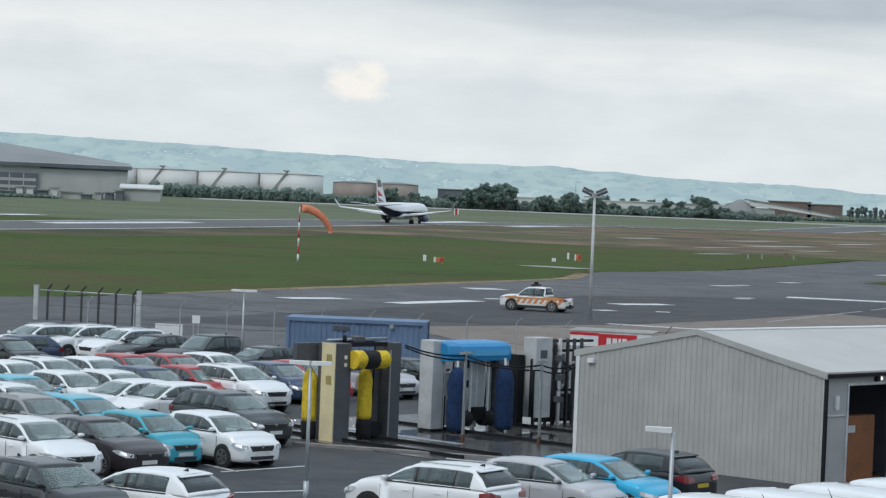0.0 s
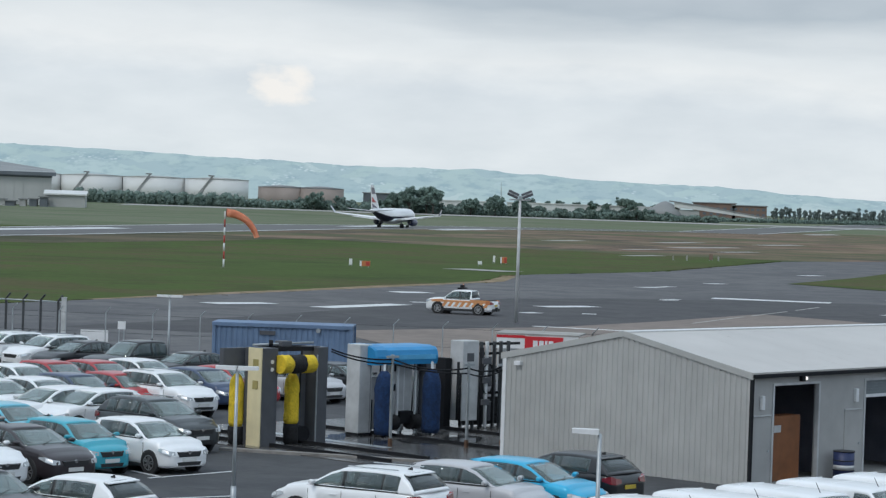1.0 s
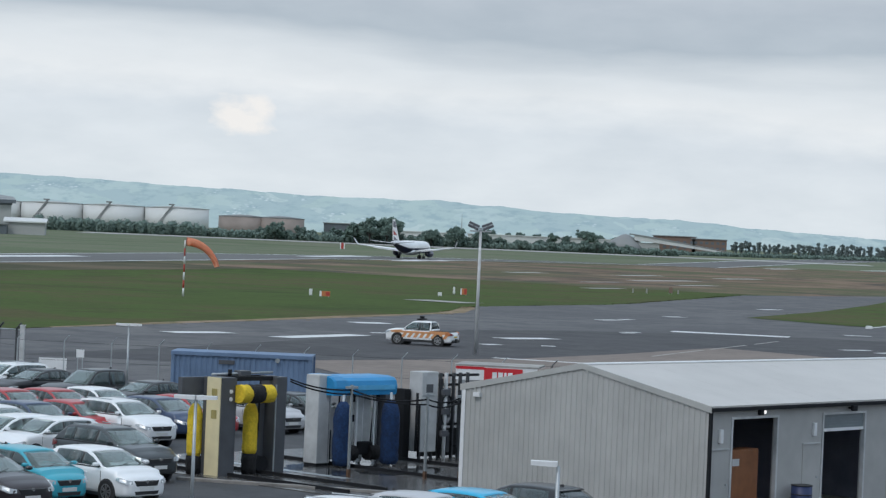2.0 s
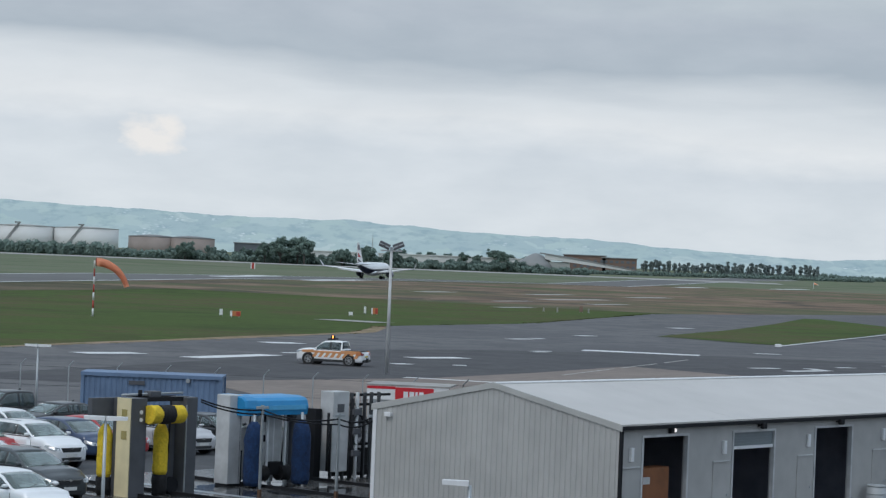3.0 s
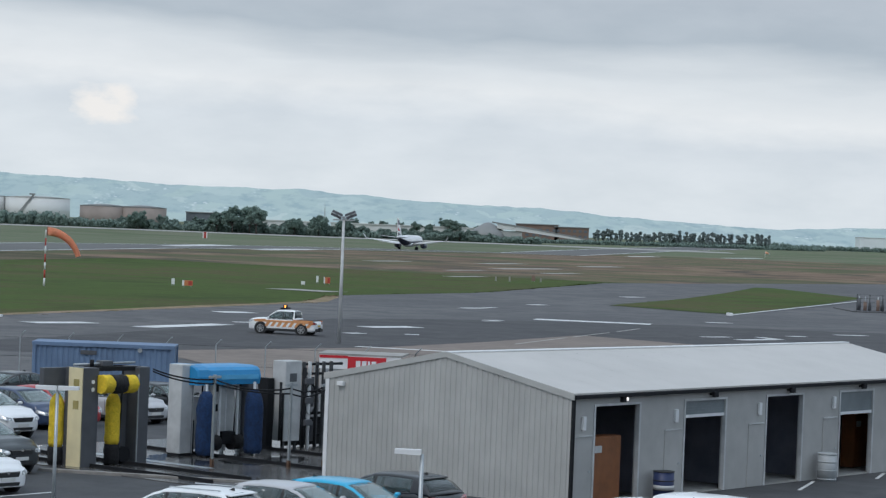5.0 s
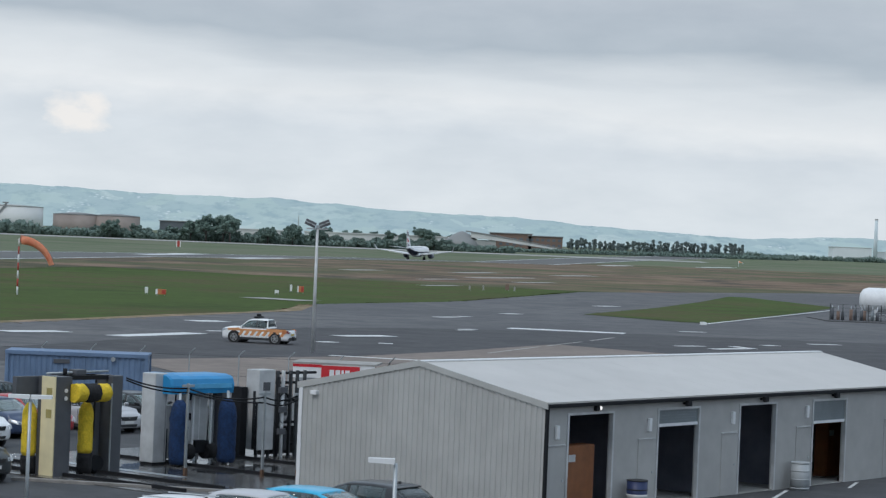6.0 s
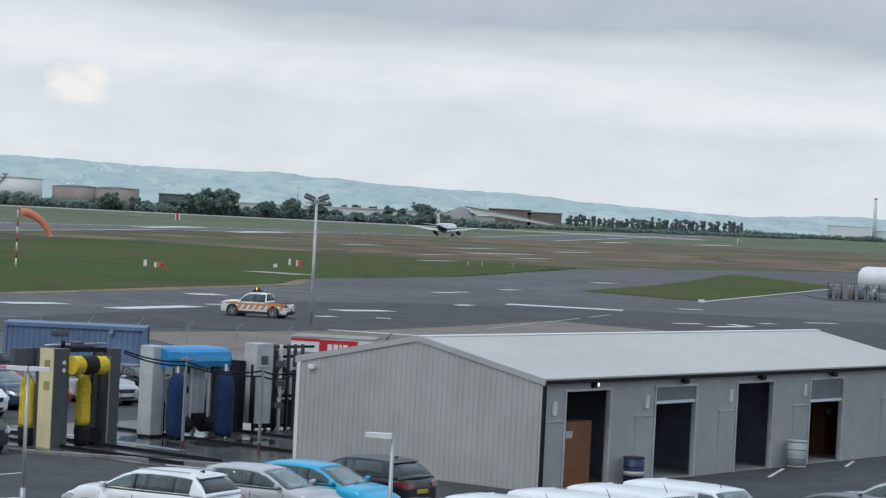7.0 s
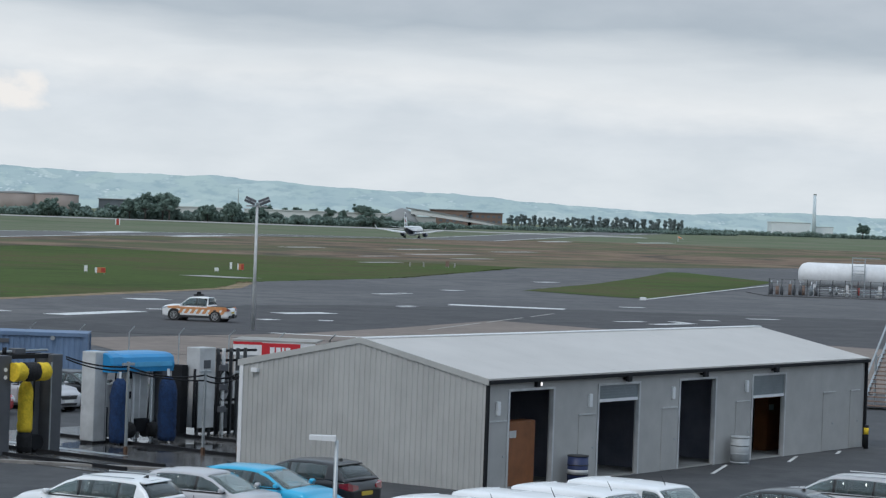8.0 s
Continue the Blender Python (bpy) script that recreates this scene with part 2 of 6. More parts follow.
# far leaf greens raised and blued: distance haze is put into the colour
HEDGE = stuff_mat("haze_tinted_hedge_leaf", (0.175, 0.235, 0.205), 0.95, 0, 0.3, 0.15, 0.3, tint=(0.145, 0.2, 0.18), spec=0.05)
TREE_LEAF = stuff_mat("haze_tinted_tree_leaf", (0.175, 0.24, 0.205), 0.95, 0, 0.3, 0.15, 0.3, tint=(0.14, 0.2, 0.175), spec=0.05)
# poplar leaves paler still, with more haze painted into both tones
HAZE_TINTED_LEAF = stuff_mat("haze_tinted_far_leaf", (0.25, 0.295, 0.285), 0.95, 0, 0.3, 0.15, 0.3, tint=(0.17, 0.215, 0.215), spec=0.05)
BARK = stuff_mat("bark", (0.10, 0.09, 0.08), 0.9, 0, 0.2, 2)
FAR_WHITE = stuff_mat("far_pale_tank_paint", (0.65, 0.66, 0.65), 0.6, 0, 0.08, 0.08, 0.4)
FAR_BROWN = stuff_mat("rusty_tank_shell", (0.30, 0.255, 0.23), 0.8, 0, 0.15, 0.1, 0.3)
FAR_ROOF = stuff_mat("far_grey_roof", (0.25, 0.26, 0.26), 0.6, 0, 0.08, 0.05, 0.4)
FAR_WALL = stuff_mat("far_grey_wall", (0.42, 0.43, 0.42), 0.7, 0, 0.1, 0.08, 0.4)
FAR_DARK = stuff_mat("far_dark_openings_and_shade", (0.13, 0.15, 0.17), 0.6, 0, 0.2, 0.1)
BRICK_FAR = stuff_mat("far_brick", (0.22, 0.15, 0.12), 0.8, 0, 0.15, 0.1)


def ground_mat(name, tones, sizes, rough=0.95, spec=0.1, bump=0.0):
    """Growth or worn ground: three tones laid over one another by noise of falling size (metres), with grain in all of them."""
    m = bpy.data.materials.new(name)
    m.use_nodes = True
    nodes, links = m.node_tree.nodes, m.node_tree.links
    b = nodes["Principled BSDF"]
    b.inputs["Roughness"].default_value, b.inputs["Specular IOR Level"].default_value = rough, spec
    tc = nodes.new("ShaderNodeTexCoord")
    colour = nodes.new("ShaderNodeRGB")
    colour.outputs[0].default_value = (*tones[0], 1)
    result = colour.outputs[0]
    for k, (tone, size) in enumerate(zip(tones[1:], sizes)):
        n = nodes.new("ShaderNodeTexNoise")
        n.inputs["Scale"].default_value, n.inputs["Detail"].default_value, n.inputs["Roughness"].default_value = 1 / size, 7, 0.62
        n.inputs["Distortion"].default_value = 0.4
        shift = nodes.new("ShaderNodeMapping")
        shift.inputs["Location"].default_value = (17.0 * k, 31.0 * k, 0)
        links.new(tc.outputs["Object"], shift.inputs[0])
        links.new(shift.outputs[0], n.inputs["Vector"])
        r = nodes.new("ShaderNodeMapRange")
        r.interpolation_type = "SMOOTHSTEP"
        r.inputs["From Min"].default_value, r.inputs["From Max"].default_value = 0.42, 0.62
        links.new(n.outputs["Fac"], r.inputs["Value"])
        mix = nodes.new("ShaderNodeMixRGB")
        mix.inputs["Color2"].default_value = (*tone, 1)
        links.new(r.outputs[0], mix.inputs["Fac"])
        links.new(result, mix.inputs["Color1"])
        result = mix.outputs[0]
    grain = nodes.new("ShaderNodeTexNoise")
    grain.inputs["Scale"].default_value, grain.inputs["Detail"].default_value, grain.inputs["Roughness"].default_value = 0.9, 8, 0.75
    links.new(tc.outputs["Object"], grain.inputs["Vector"])
    gr = nodes.new("ShaderNodeMapRange")
    gr.inputs["From Min"].default_value, gr.inputs["From Max"].default_value = 0.3, 0.7
    gr.inputs["To Min"].default_value, gr.inputs["To Max"].default_value = 0.78, 1.22
    links.new(grain.outputs["Fac"], gr.inputs["Value"])
    hsv = nodes.new("ShaderNodeHueSaturation")
    links.new(gr.outputs[0], hsv.inputs["Value"])
    links.new(result, hsv.inputs["Color"])
    links.new(hsv.outputs[0], b.inputs["Base Color"])
    if bump:
        bp = nodes.new("ShaderNodeBump")
        bp.inputs["Strength"].default_value, bp.inputs["Distance"].default_value = bump, 0.05
        links.new(grain.outputs["Fac"], bp.inputs["Height"])
        links.new(bp.outputs[0], b.inputs["Normal"])
    return m


GRASS = ground_mat("mown_grass", ((0.058, 0.084, 0.022), (0.044, 0.067, 0.018), (0.088, 0.078, 0.036), (0.062, 0.095, 0.023)), (38, 60, 9))
BROWN_GRASS = ground_mat("dry_brown_grass", ((0.165, 0.112, 0.083), (0.072, 0.066, 0.052), (0.225, 0.160, 0.115), (0.088, 0.10, 0.05)), (22, 17, 60))
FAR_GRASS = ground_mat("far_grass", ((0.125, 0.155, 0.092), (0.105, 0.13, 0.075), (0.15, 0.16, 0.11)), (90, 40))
TAXI_ASPHALT = ground_mat("worn_taxiway_asphalt", ((0.116, 0.115, 0.119), (0.094, 0.094, 0.098), (0.140, 0.138, 0.138), (0.09, 0.09, 0.095)), (30, 60, 5), 0.9, 0.3, 0.2)
ASPHALT = ground_mat("asphalt", ((0.056, 0.058, 0.063), (0.045, 0.047, 0.052), (0.067, 0.068, 0.072)), (7, 2), 0.85, 0.4, 0.3)
DARK_ASPHALT = ground_mat("newer_dark_asphalt", ((0.066, 0.065, 0.07), (0.056, 0.056, 0.06), (0.078, 0.077, 0.08)), (18, 4), 0.9, 0.3, 0.2)


def hill_mat():
    """Far slopes, haze mixed into their colours: small fields of several greens, darker woods and hedges between them.
    """
    m = bpy.data.materials.new("haze_tinted_hill_fields")
    m.use_nodes = True
    nodes, links = m.node_tree.nodes, m.node_tree.links
    b = nodes["Principled BSDF"]
    b.inputs["Roughness"].default_value, b.inputs["Specular IOR Level"].default_value = 1.0, 0.0
    tc = nodes.new("ShaderNodeTexCoord")
    place = nodes.new("ShaderNodeMapping")
    place.inputs["Scale"].default_value = (0.014, 0.004, 0.042)
    links.new(tc.outputs["Object"], place.inputs[0])
    wob = nodes.new("ShaderNodeTexNoise")
    wob.inputs["Scale"].default_value, wob.inputs["Detail"].default_value = 1.3, 4
    links.new(place.outputs[0], wob.inputs["Vector"])
    bend = nodes.new("ShaderNodeMixRGB")
    bend.inputs["Fac"].default_value = 0.45
    links.new(place.outputs[0], bend.inputs["Color1"])
    links.new(wob.outputs["Color"], bend.inputs["Color2"])
    cells = nodes.new("ShaderNodeTexVoronoi")
    cells.inputs["Scale"].default_value = 2.6
    links.new(bend.outputs[0], cells.inputs["Vector"])
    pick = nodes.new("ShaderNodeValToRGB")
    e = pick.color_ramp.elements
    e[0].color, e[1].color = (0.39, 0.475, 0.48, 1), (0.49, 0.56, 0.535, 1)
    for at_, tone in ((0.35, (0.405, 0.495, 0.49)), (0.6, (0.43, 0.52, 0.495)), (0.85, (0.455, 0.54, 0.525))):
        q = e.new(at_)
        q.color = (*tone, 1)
    one = nodes.new("ShaderNodeSeparateXYZ")
    links.new(cells.outputs["Color"], one.inputs[0])
    links.new(one.outputs[0], pick.inputs[0])
    woods = nodes.new("ShaderNodeTexNoise")
    woods.inputs["Scale"].default_value, woods.inputs["Detail"].default_value, woods.inputs["Roughness"].default_value = 2.2, 7, 0.65
    links.new(place.outputs[0], woods.inputs["Vector"])
    r = nodes.new("ShaderNodeMapRange")
    r.interpolation_type = "SMOOTHSTEP"
    r.inputs["From Min"].default_value, r.inputs["From Max"].default_value, r.inputs["To Max"].default_value = 0.47, 0.66, 0.8
    links.new(woods.outputs["Fac"], r.inputs["Value"])
    mix = nodes.new("ShaderNodeMixRGB")
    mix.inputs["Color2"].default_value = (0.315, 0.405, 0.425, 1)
    links.new(r.outputs[0], mix.inputs["Fac"])
    links.new(pick.outputs[0], mix.inputs["Color1"])
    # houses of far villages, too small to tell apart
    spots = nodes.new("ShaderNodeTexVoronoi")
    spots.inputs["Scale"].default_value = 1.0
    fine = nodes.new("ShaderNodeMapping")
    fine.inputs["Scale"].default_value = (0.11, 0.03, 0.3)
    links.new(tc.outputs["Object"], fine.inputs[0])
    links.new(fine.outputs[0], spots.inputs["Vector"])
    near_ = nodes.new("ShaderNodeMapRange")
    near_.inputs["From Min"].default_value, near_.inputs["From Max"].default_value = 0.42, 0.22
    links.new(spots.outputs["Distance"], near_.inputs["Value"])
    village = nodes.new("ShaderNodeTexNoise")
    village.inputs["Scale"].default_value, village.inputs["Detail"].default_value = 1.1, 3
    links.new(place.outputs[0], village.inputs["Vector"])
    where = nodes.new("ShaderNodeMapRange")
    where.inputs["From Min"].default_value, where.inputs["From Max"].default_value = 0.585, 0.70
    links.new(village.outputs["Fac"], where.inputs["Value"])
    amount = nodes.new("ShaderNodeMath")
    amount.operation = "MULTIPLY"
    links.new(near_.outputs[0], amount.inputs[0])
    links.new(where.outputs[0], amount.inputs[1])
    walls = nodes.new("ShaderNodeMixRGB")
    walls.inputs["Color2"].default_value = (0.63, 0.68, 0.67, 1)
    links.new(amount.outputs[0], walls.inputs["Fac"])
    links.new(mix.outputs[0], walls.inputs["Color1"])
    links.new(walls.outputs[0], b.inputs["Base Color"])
    return m


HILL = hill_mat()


def glow_mat(name, color, strength):
    m = bpy.data.materials.new(name)
    m.use_nodes = True
    b = m.node_tree.nodes["Principled BSDF"]
    b.inputs["Base Color"].default_value = (*color, 1)
    b.inputs["Emission Color"].default_value = (*color, 1)
    b.inputs["Emission Strength"].default_value = strength
    return m


BEACON = glow_mat("amber_beacon_glow", (1.0, 0.30, 0.05), 4.0)
BULKHEAD_GLOW = glow_mat("lit_lamp_glow", (1.0, 0.93, 0.9), 0.9)

# ---- mesh helpers ----


def add_box(bm, x0, x1, y0, y1, z0, z1, m=None, bevel=0.0):
    pts = [(x, y, z) for x in (x0, x1) for y in (y0, y1) for z in (z0, z1)]
    v = [bm.verts.new((m @ Vector(p)) if m else p) for p in pts]
    faces = [bm.faces.new([v[i] for i in q]) for q in ((0, 1, 3, 2), (4, 6, 7, 5), (0, 4, 5, 1), (2, 3, 7, 6), (0, 2, 6, 4), (1, 5, 7, 3))]
    if bevel:
        edges = list({e for f in faces for e in f.edges})
        bmesh.ops.bevel(bm, geom=edges, offset=bevel, segments=2, affect="EDGES", profile=0.6)
    return bm


def box(x0, x1, y0, y1, z0, z1, m=None, bevel=0.0):
    return add_box(bmesh.new(), x0, x1, y0, y1, z0, z1, m, bevel)


def add_tube(bm, a, b, r0, r1=None, n=10, caps=True):
    a, b = Vector(a), Vector(b)
    r1 = r0 if r1 is None else r1
    q = (b - a).to_track_quat("Z", "Y")
    rings = []
    for p, r in ((a, r0), (b, r1)):
        rings.append([bm.verts.new(p + q @ Vector((r * math.cos(6.28319 * i / n), r * math.sin(6.28319 * i / n), 0))) for i in range(n)])
    for i in range(n):
        f = bm.faces.new((rings[0][i], rings[0][(i + 1) % n], rings[1][(i + 1) % n], rings[1][i]))
        f.smooth = n > 6
    if caps:
        bm.faces.new(rings[0][::-1])
        bm.faces.new(rings[1])
    return bm


def tube(a, b, r0, r1=None, n=10):
    return add_tube(bmesh.new(), a, b, r0, r1, n)


def add_loft(bm, rings, closed=True, caps=True, smooth=True):
    vs = [[bm.verts.new(p) for p in ring] for ring in rings]
    k = len(rings[0])
    for a, b in zip(vs, vs[1:]):
        for i in range(k if closed else k - 1):
            f = bm.faces.new((a[i], a[(i + 1) % k], b[(i + 1) % k], b[i]))
            f.smooth = smooth
    if caps and closed:
        bm.faces.new(vs[0][::-1])
        bm.faces.new(vs[-1])
    return bm


def loft(rings, closed=True, caps=True, smooth=True):
    return add_loft(bmesh.new(), rings, closed, caps, smooth)


def slab(points, thick):
    """A flat polygon in space given a thickness along its normal."""
    bm = bmesh.new()
    pts = [Vector(p) for p in points]
    n = Vector((0, 0, 0))
    for i, p in enumerate(pts):
        n += p.cross(pts[(i + 1) % len(pts)])
    n.normalize()
    return add_loft(bm, [[p - n * thick for p in pts], pts], smooth=False)


def part(name, bm, material, parent=None, label="", m=None):
    bmesh.ops.recalc_face_normals(bm, faces=bm.faces)
    me = bpy.data.meshes.new(name)
    bm.to_mesh(me)
    bm.free()
    me.materials.append(material)
    ob = new(name, me)
    if parent is not None:
        ob.parent = parent
    if m is not None:
        ob.matrix_basis = m
    if label:
        tagged(ob, label)
    return ob


def thing(name, label, category, m, group="", kind=""):
    ob = new(name)
    ob.matrix_basis = m
    return tagged(ob, label, category, group, kind)


# ---- ground: level round the car park, with a low swell under the runway ----
SWELL_Y = (-500, 350, 440, 575, 700, 840, 1000, 1250, 1600, 2200, 5000)
SWELL_Z = (0, 0, 0.55, 1.75, 1.75, 1.25, 0.3, 3.0, 5.2, 6.0, 6.0)


def ground_z(y):
    return float(np.interp(y, SWELL_Y, SWELL_Z))


def sheet(name, ys, left, right, lift, material, label, kind="structure", rows=60):
    """A strip of ground between two edge lines, x given at each y of ys."""
    bm = bmesh.new()
    at = sorted(set(list(np.linspace(ys[0], ys[-1], rows)) + list(ys) + [y for y in SWELL_Y if ys[0] < y < ys[-1]]))
    rings = []
    for y in at:
        a, b = float(np.interp(y, ys, left)), float(np.interp(y, ys, right))
        rings.append([(a + (b - a) * k / 6, y, ground_z(y) + lift) for k in range(7)])
    add_loft(bm, rings, closed=False, smooth=False)
    for f in bm.faces:
        if f.normal.z < 0:
            f.normal_flip()
    ob = part(name, bm, material)
    return tagged(ob, label, "ground", kind=kind)


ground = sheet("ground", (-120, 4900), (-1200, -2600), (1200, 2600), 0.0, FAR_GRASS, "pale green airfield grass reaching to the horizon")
sheet("mown_grass", (150, 270, 300, 337, 422, 500), (-160, -190, -200, -230, -260, -300), (-20, -9.5, -9.0, 7.5, 32, 60), 0.03, GRASS, "mown green grass beside the taxiway")
sheet("brown_grass", (418, 432, 455, 482, 560, 640, 760, 900, 1060), (70, 25, -30, -82, -58, -36, -2, 36, 80), (200, 220, 240, 270, 350, 420, 470, 520, 600), 0.06, BROWN_GRASS, "dry brown grass verge along the runway")
sheet("taxiway", (118, 178, 210, 243, 270, 300, 337, 422, 434, 463, 503, 530), (-90, -42, -30.5, -19, -10.2, -9.2, 7.3, 31, 41, 64, 100, 138), (160, 160, 150, 150, 150, 140, 130, 120, 122, 125, 130, 140), 0.09, TAXI_ASPHALT, "worn grey asphalt taxiway with faded white markings")
sheet("grass_island", (285, 301, 340, 388, 430), (33, 22.7, 34, 47, 57), (36, 41, 53, 68, 60), 0.13, GRASS, "green grass island between taxiways")
for a in (-109.2, -140.2):
    sheet("runway_edge_line", (380, 1600), (a, a + 338), (a + 1.3, a + 339.3), 0.125, ROAD_PAINT, "thin white painted runway edge line")
SCRUB = ground_mat("dark_scrub_verge", ((0.085, 0.078, 0.052), (0.06, 0.066, 0.036), (0.13, 0.105, 0.07)), (14, 30))
sheet("runway_verge", (380, 430, 482, 520), (-108, -95, -82, -70), (-84, -66, -50, -46), 0.055, SCRUB, "dark scrubby verge beside the runway")
sheet("perimeter_road", (1205, 1240), (-230, -230), (150, 150), 0.12, CONCRETE, "pale concrete perimeter road at the far airfield edge", rows=6)
sheet("runway", (380, 1600), (-107 - 34, 231 - 34), (-107, 231), 0.11, RUNWAY_ASPHALT, "pale grey asphalt runway")
sheet("car_park", (-60, 118), (-90, -90), (90, 90), 0.02, ASPHALT, "dark asphalt car park with white bay lines")
sheet("gravel_strip", (128, 150, 158, 172, 187, 206), (-6, -14, -15, -2.5, 5, 13), (90, 90, 80, 46, 30, 14), 0.115, BROWN_GRIT, "bare brownish gravel and concrete strip along the fence")


def marking(x0, y0, x1, y1, width, lift=0.125, tone=ROAD_PAINT, words="white painted ground marking, worn at its edges"):
    """A painted bar on the ground from one point to another."""
    a, b = Vector((x0, y0)), Vector((x1, y1))
    d = (b - a).normalized()
    n = Vector((-d.y, d.x)) * width / 2
    pts = [a - n, b - n, b + n, a + n]
    bm = bmesh.new()
    add_loft(bm, [[(p.x, p.y, ground_z(p.y) + lift - 0.01) for p in pts], [(p.x, p.y, ground_z(p.y) + lift) for p in pts]], smooth=False)
    ob = part("road_marking", bm, tone)
    return tagged(ob, words, "road marking", "airfield markings", "structure")



def tufts(name, ends, material, label, seed, n, h0, h1, spread):
    """Rough uncut tufts along the edge of mown ground, each of a few bent blades."""
    rng = random.Random(seed)
    bm = bmesh.new()
    legs = [(Vector(a), Vector(b)) for a, b in zip(ends, ends[1:])]
    total = sum((b - a).length for a, b in legs)
    for a, b in legs:
        for _ in range(int(n * (b - a).length / total)):
            p = a.lerp(b, rng.random()) + Vector((rng.gauss(0, spread), rng.gauss(0, spread)))
            k = 0.5 + 0.5 * noise.noise(Vector((p.x * 0.25, p.y * 0.25, seed)))
            hh, wd = (h0 + (h1 - h0) * rng.random()) * (0.4 + k), rng.uniform(0.2, 0.7)
            z = ground_z(p.y) + 0.03
            for q in range(3):
                t = rng.uniform(0, 3.14)
                dx, dy, bend = math.cos(t) * wd, math.sin(t) * wd, rng.uniform(-0.15, 0.15)
                v = [bm.verts.new(c) for c in ((p.x - dx, p.y - dy, z), (p.x + dx, p.y + dy, z), (p.x + dx * 0.7 + bend, p.y + dy * 0.7 + bend, z + hh * rng.uniform(0.6, 1)), (p.x - dx * 0.6 + bend, p.y - dy * 0.6 + bend, z + hh))]
                bm.faces.new(v)
    return tagged(part(name, bm, material), label, "grass", kind="stuff")


STRAW = ground_mat("dry_straw_grass", ((0.25, 0.19, 0.12), (0.16, 0.14, 0.07), (0.30, 0.22, 0.16)), (4, 2))
tufts("edge_tufts", ((-60, 150), (-42, 178), (-30.5, 210), (-19, 243), (-10.2, 270)), GRASS, "rough green tufts along the taxiway edge", 21, 1400, 0.02, 0.07, 0.5)
tufts("dry_tufts", ((-33, 203), (-19, 243), (-10.2, 270), (-9.2, 300)), STRAW, "dry straw tufts along the taxiway edge", 22, 900, 0.02, 0.08, 0.6)
tufts("edge_tufts", ((-9.2, 300), (7.3, 337), (31, 422)), GRASS, "rough green tufts along the taxiway edge", 23, 700, 0.02, 0.08, 0.5)
tufts("island_tufts", ((33, 285), (22.7, 301), (34, 340), (47, 388)), GRASS, "rough green tufts round the grass island", 24, 600, 0.02, 0.07, 0.5)
marking(11.2, 241.6, 22.1, 239.8, 3.1)
marking(-28.9, 190.0, -24.9, 194.2, 2.4)
marking(-20.4, 189.8, -15.3, 200.8, 2.1)
marking(-17.9, 227.7, -15.0, 229.6, 2.9)
marking(-4.2, 206.4, -0.1, 210.6, 2.1)
marking(-5.3, 193.1, -4.2, 194.2, 1.2)
marking(-0.9, 195.3, 0.2, 195.3, 1.0)
marking(-14.8, 206.3, -12.9, 207.0, 1.2)
marking(4.7, 267.3, 7.0, 270.2, 1.4)
marking(7.2, 272.3, 8.2, 273.6, 1.4)
marking(6.3, 233.1, 7.7, 234.6, 1.0)
marking(12.9, 289.9, 14.6, 292.1, 1.7)
marking(27.9, 344.9, 30.6, 348.9, 1.9)
marking(24.1, 213.5, 26.5, 215.4, 1.0)
marking(26.7, 209.9, 30.0, 213.6, 1.2)
marking(29.4, 217.6, 30.6, 214.0, 1.0)
marking(38.1, 230.6, 41.0, 231.8, 1.2)
marking(28.7, 251.8, 31.2, 252.5, 1.2)
marking(32.7, 222.6, 34.1, 223.7, 1.0)
marking(34.1, 279.0, 64.6, 371.8, 0.5)
marking(-4.0, 172.2, 2.1, 170.1, 0.8)
marking(6.1, 230.9, 7.5, 232.3, 0.7)
marking(7.2, 185.4, 11.8, 200.6, 0.26, 0.125, CONCRETE, "thin faded ground line, broken by wear")
marking(12.5, 202.7, 16.2, 214.6, 0.26, 0.125, CONCRETE, "thin faded ground line, broken by wear")
marking(17.2, 217.8, 19.9, 227.0, 0.26, 0.125, CONCRETE, "thin faded ground line, broken by wear")
marking(-17.5, 319, -10.2, 313.5, 5.0, 0.105, CONCRETE, "pale worn concrete path in the grass")
sheet("dark_asphalt", (150, 170, 188, 205, 222, 232, 240), (-32, -24, -18.5, -13.4, -7.4, 2, 20), (60, 66, 70, 72, 74, 70, 60), 0.1, DARK_ASPHALT, "darker newer asphalt on the taxiway", rows=14)
for x0, y0, x1, y1, wide in (
        (-112, 449, -95, 502, 6),
        (-134, 499, -130, 513, 6),
        (-61, 615, -52, 688, 5),
        (-38, 606, -30, 655, 5),
        (-37, 635, -28, 670, 5),
        (-59, 665, -54, 693, 5),
        (84, 1021, 97, 1042, 5),
        (129, 1071, 147, 1100, 5)):
    marking(x0, y0, x1, y1, wide, 0.135, words="broad white painted runway bar")
for x0, y0, x1, y1, wide in ((15, 496, 28, 515, 4), (35, 546, 44, 560, 4), (13, 537, 22, 552, 4), (-10, 521, -3, 532, 4), (23, 473, 30, 483, 3), (5, 425, 11, 434, 3), (5, 468, 12, 479, 2)):
    marking(x0, y0, x1, y1, wide, 0.1, CONCRETE, "pale bare patch in the dry grass")
sheet("dry_edge", (190, 210, 225, 243, 258, 272, 292), (-38.4, -32.4, -27.0, -21.4, -15.6, -11.6, -10.6), (-37.6, -30.3, -25.0, -18.8, -14.0, -9.6, -9.0), 0.1, STRAW, "dry pale grass edge along the taxiway")

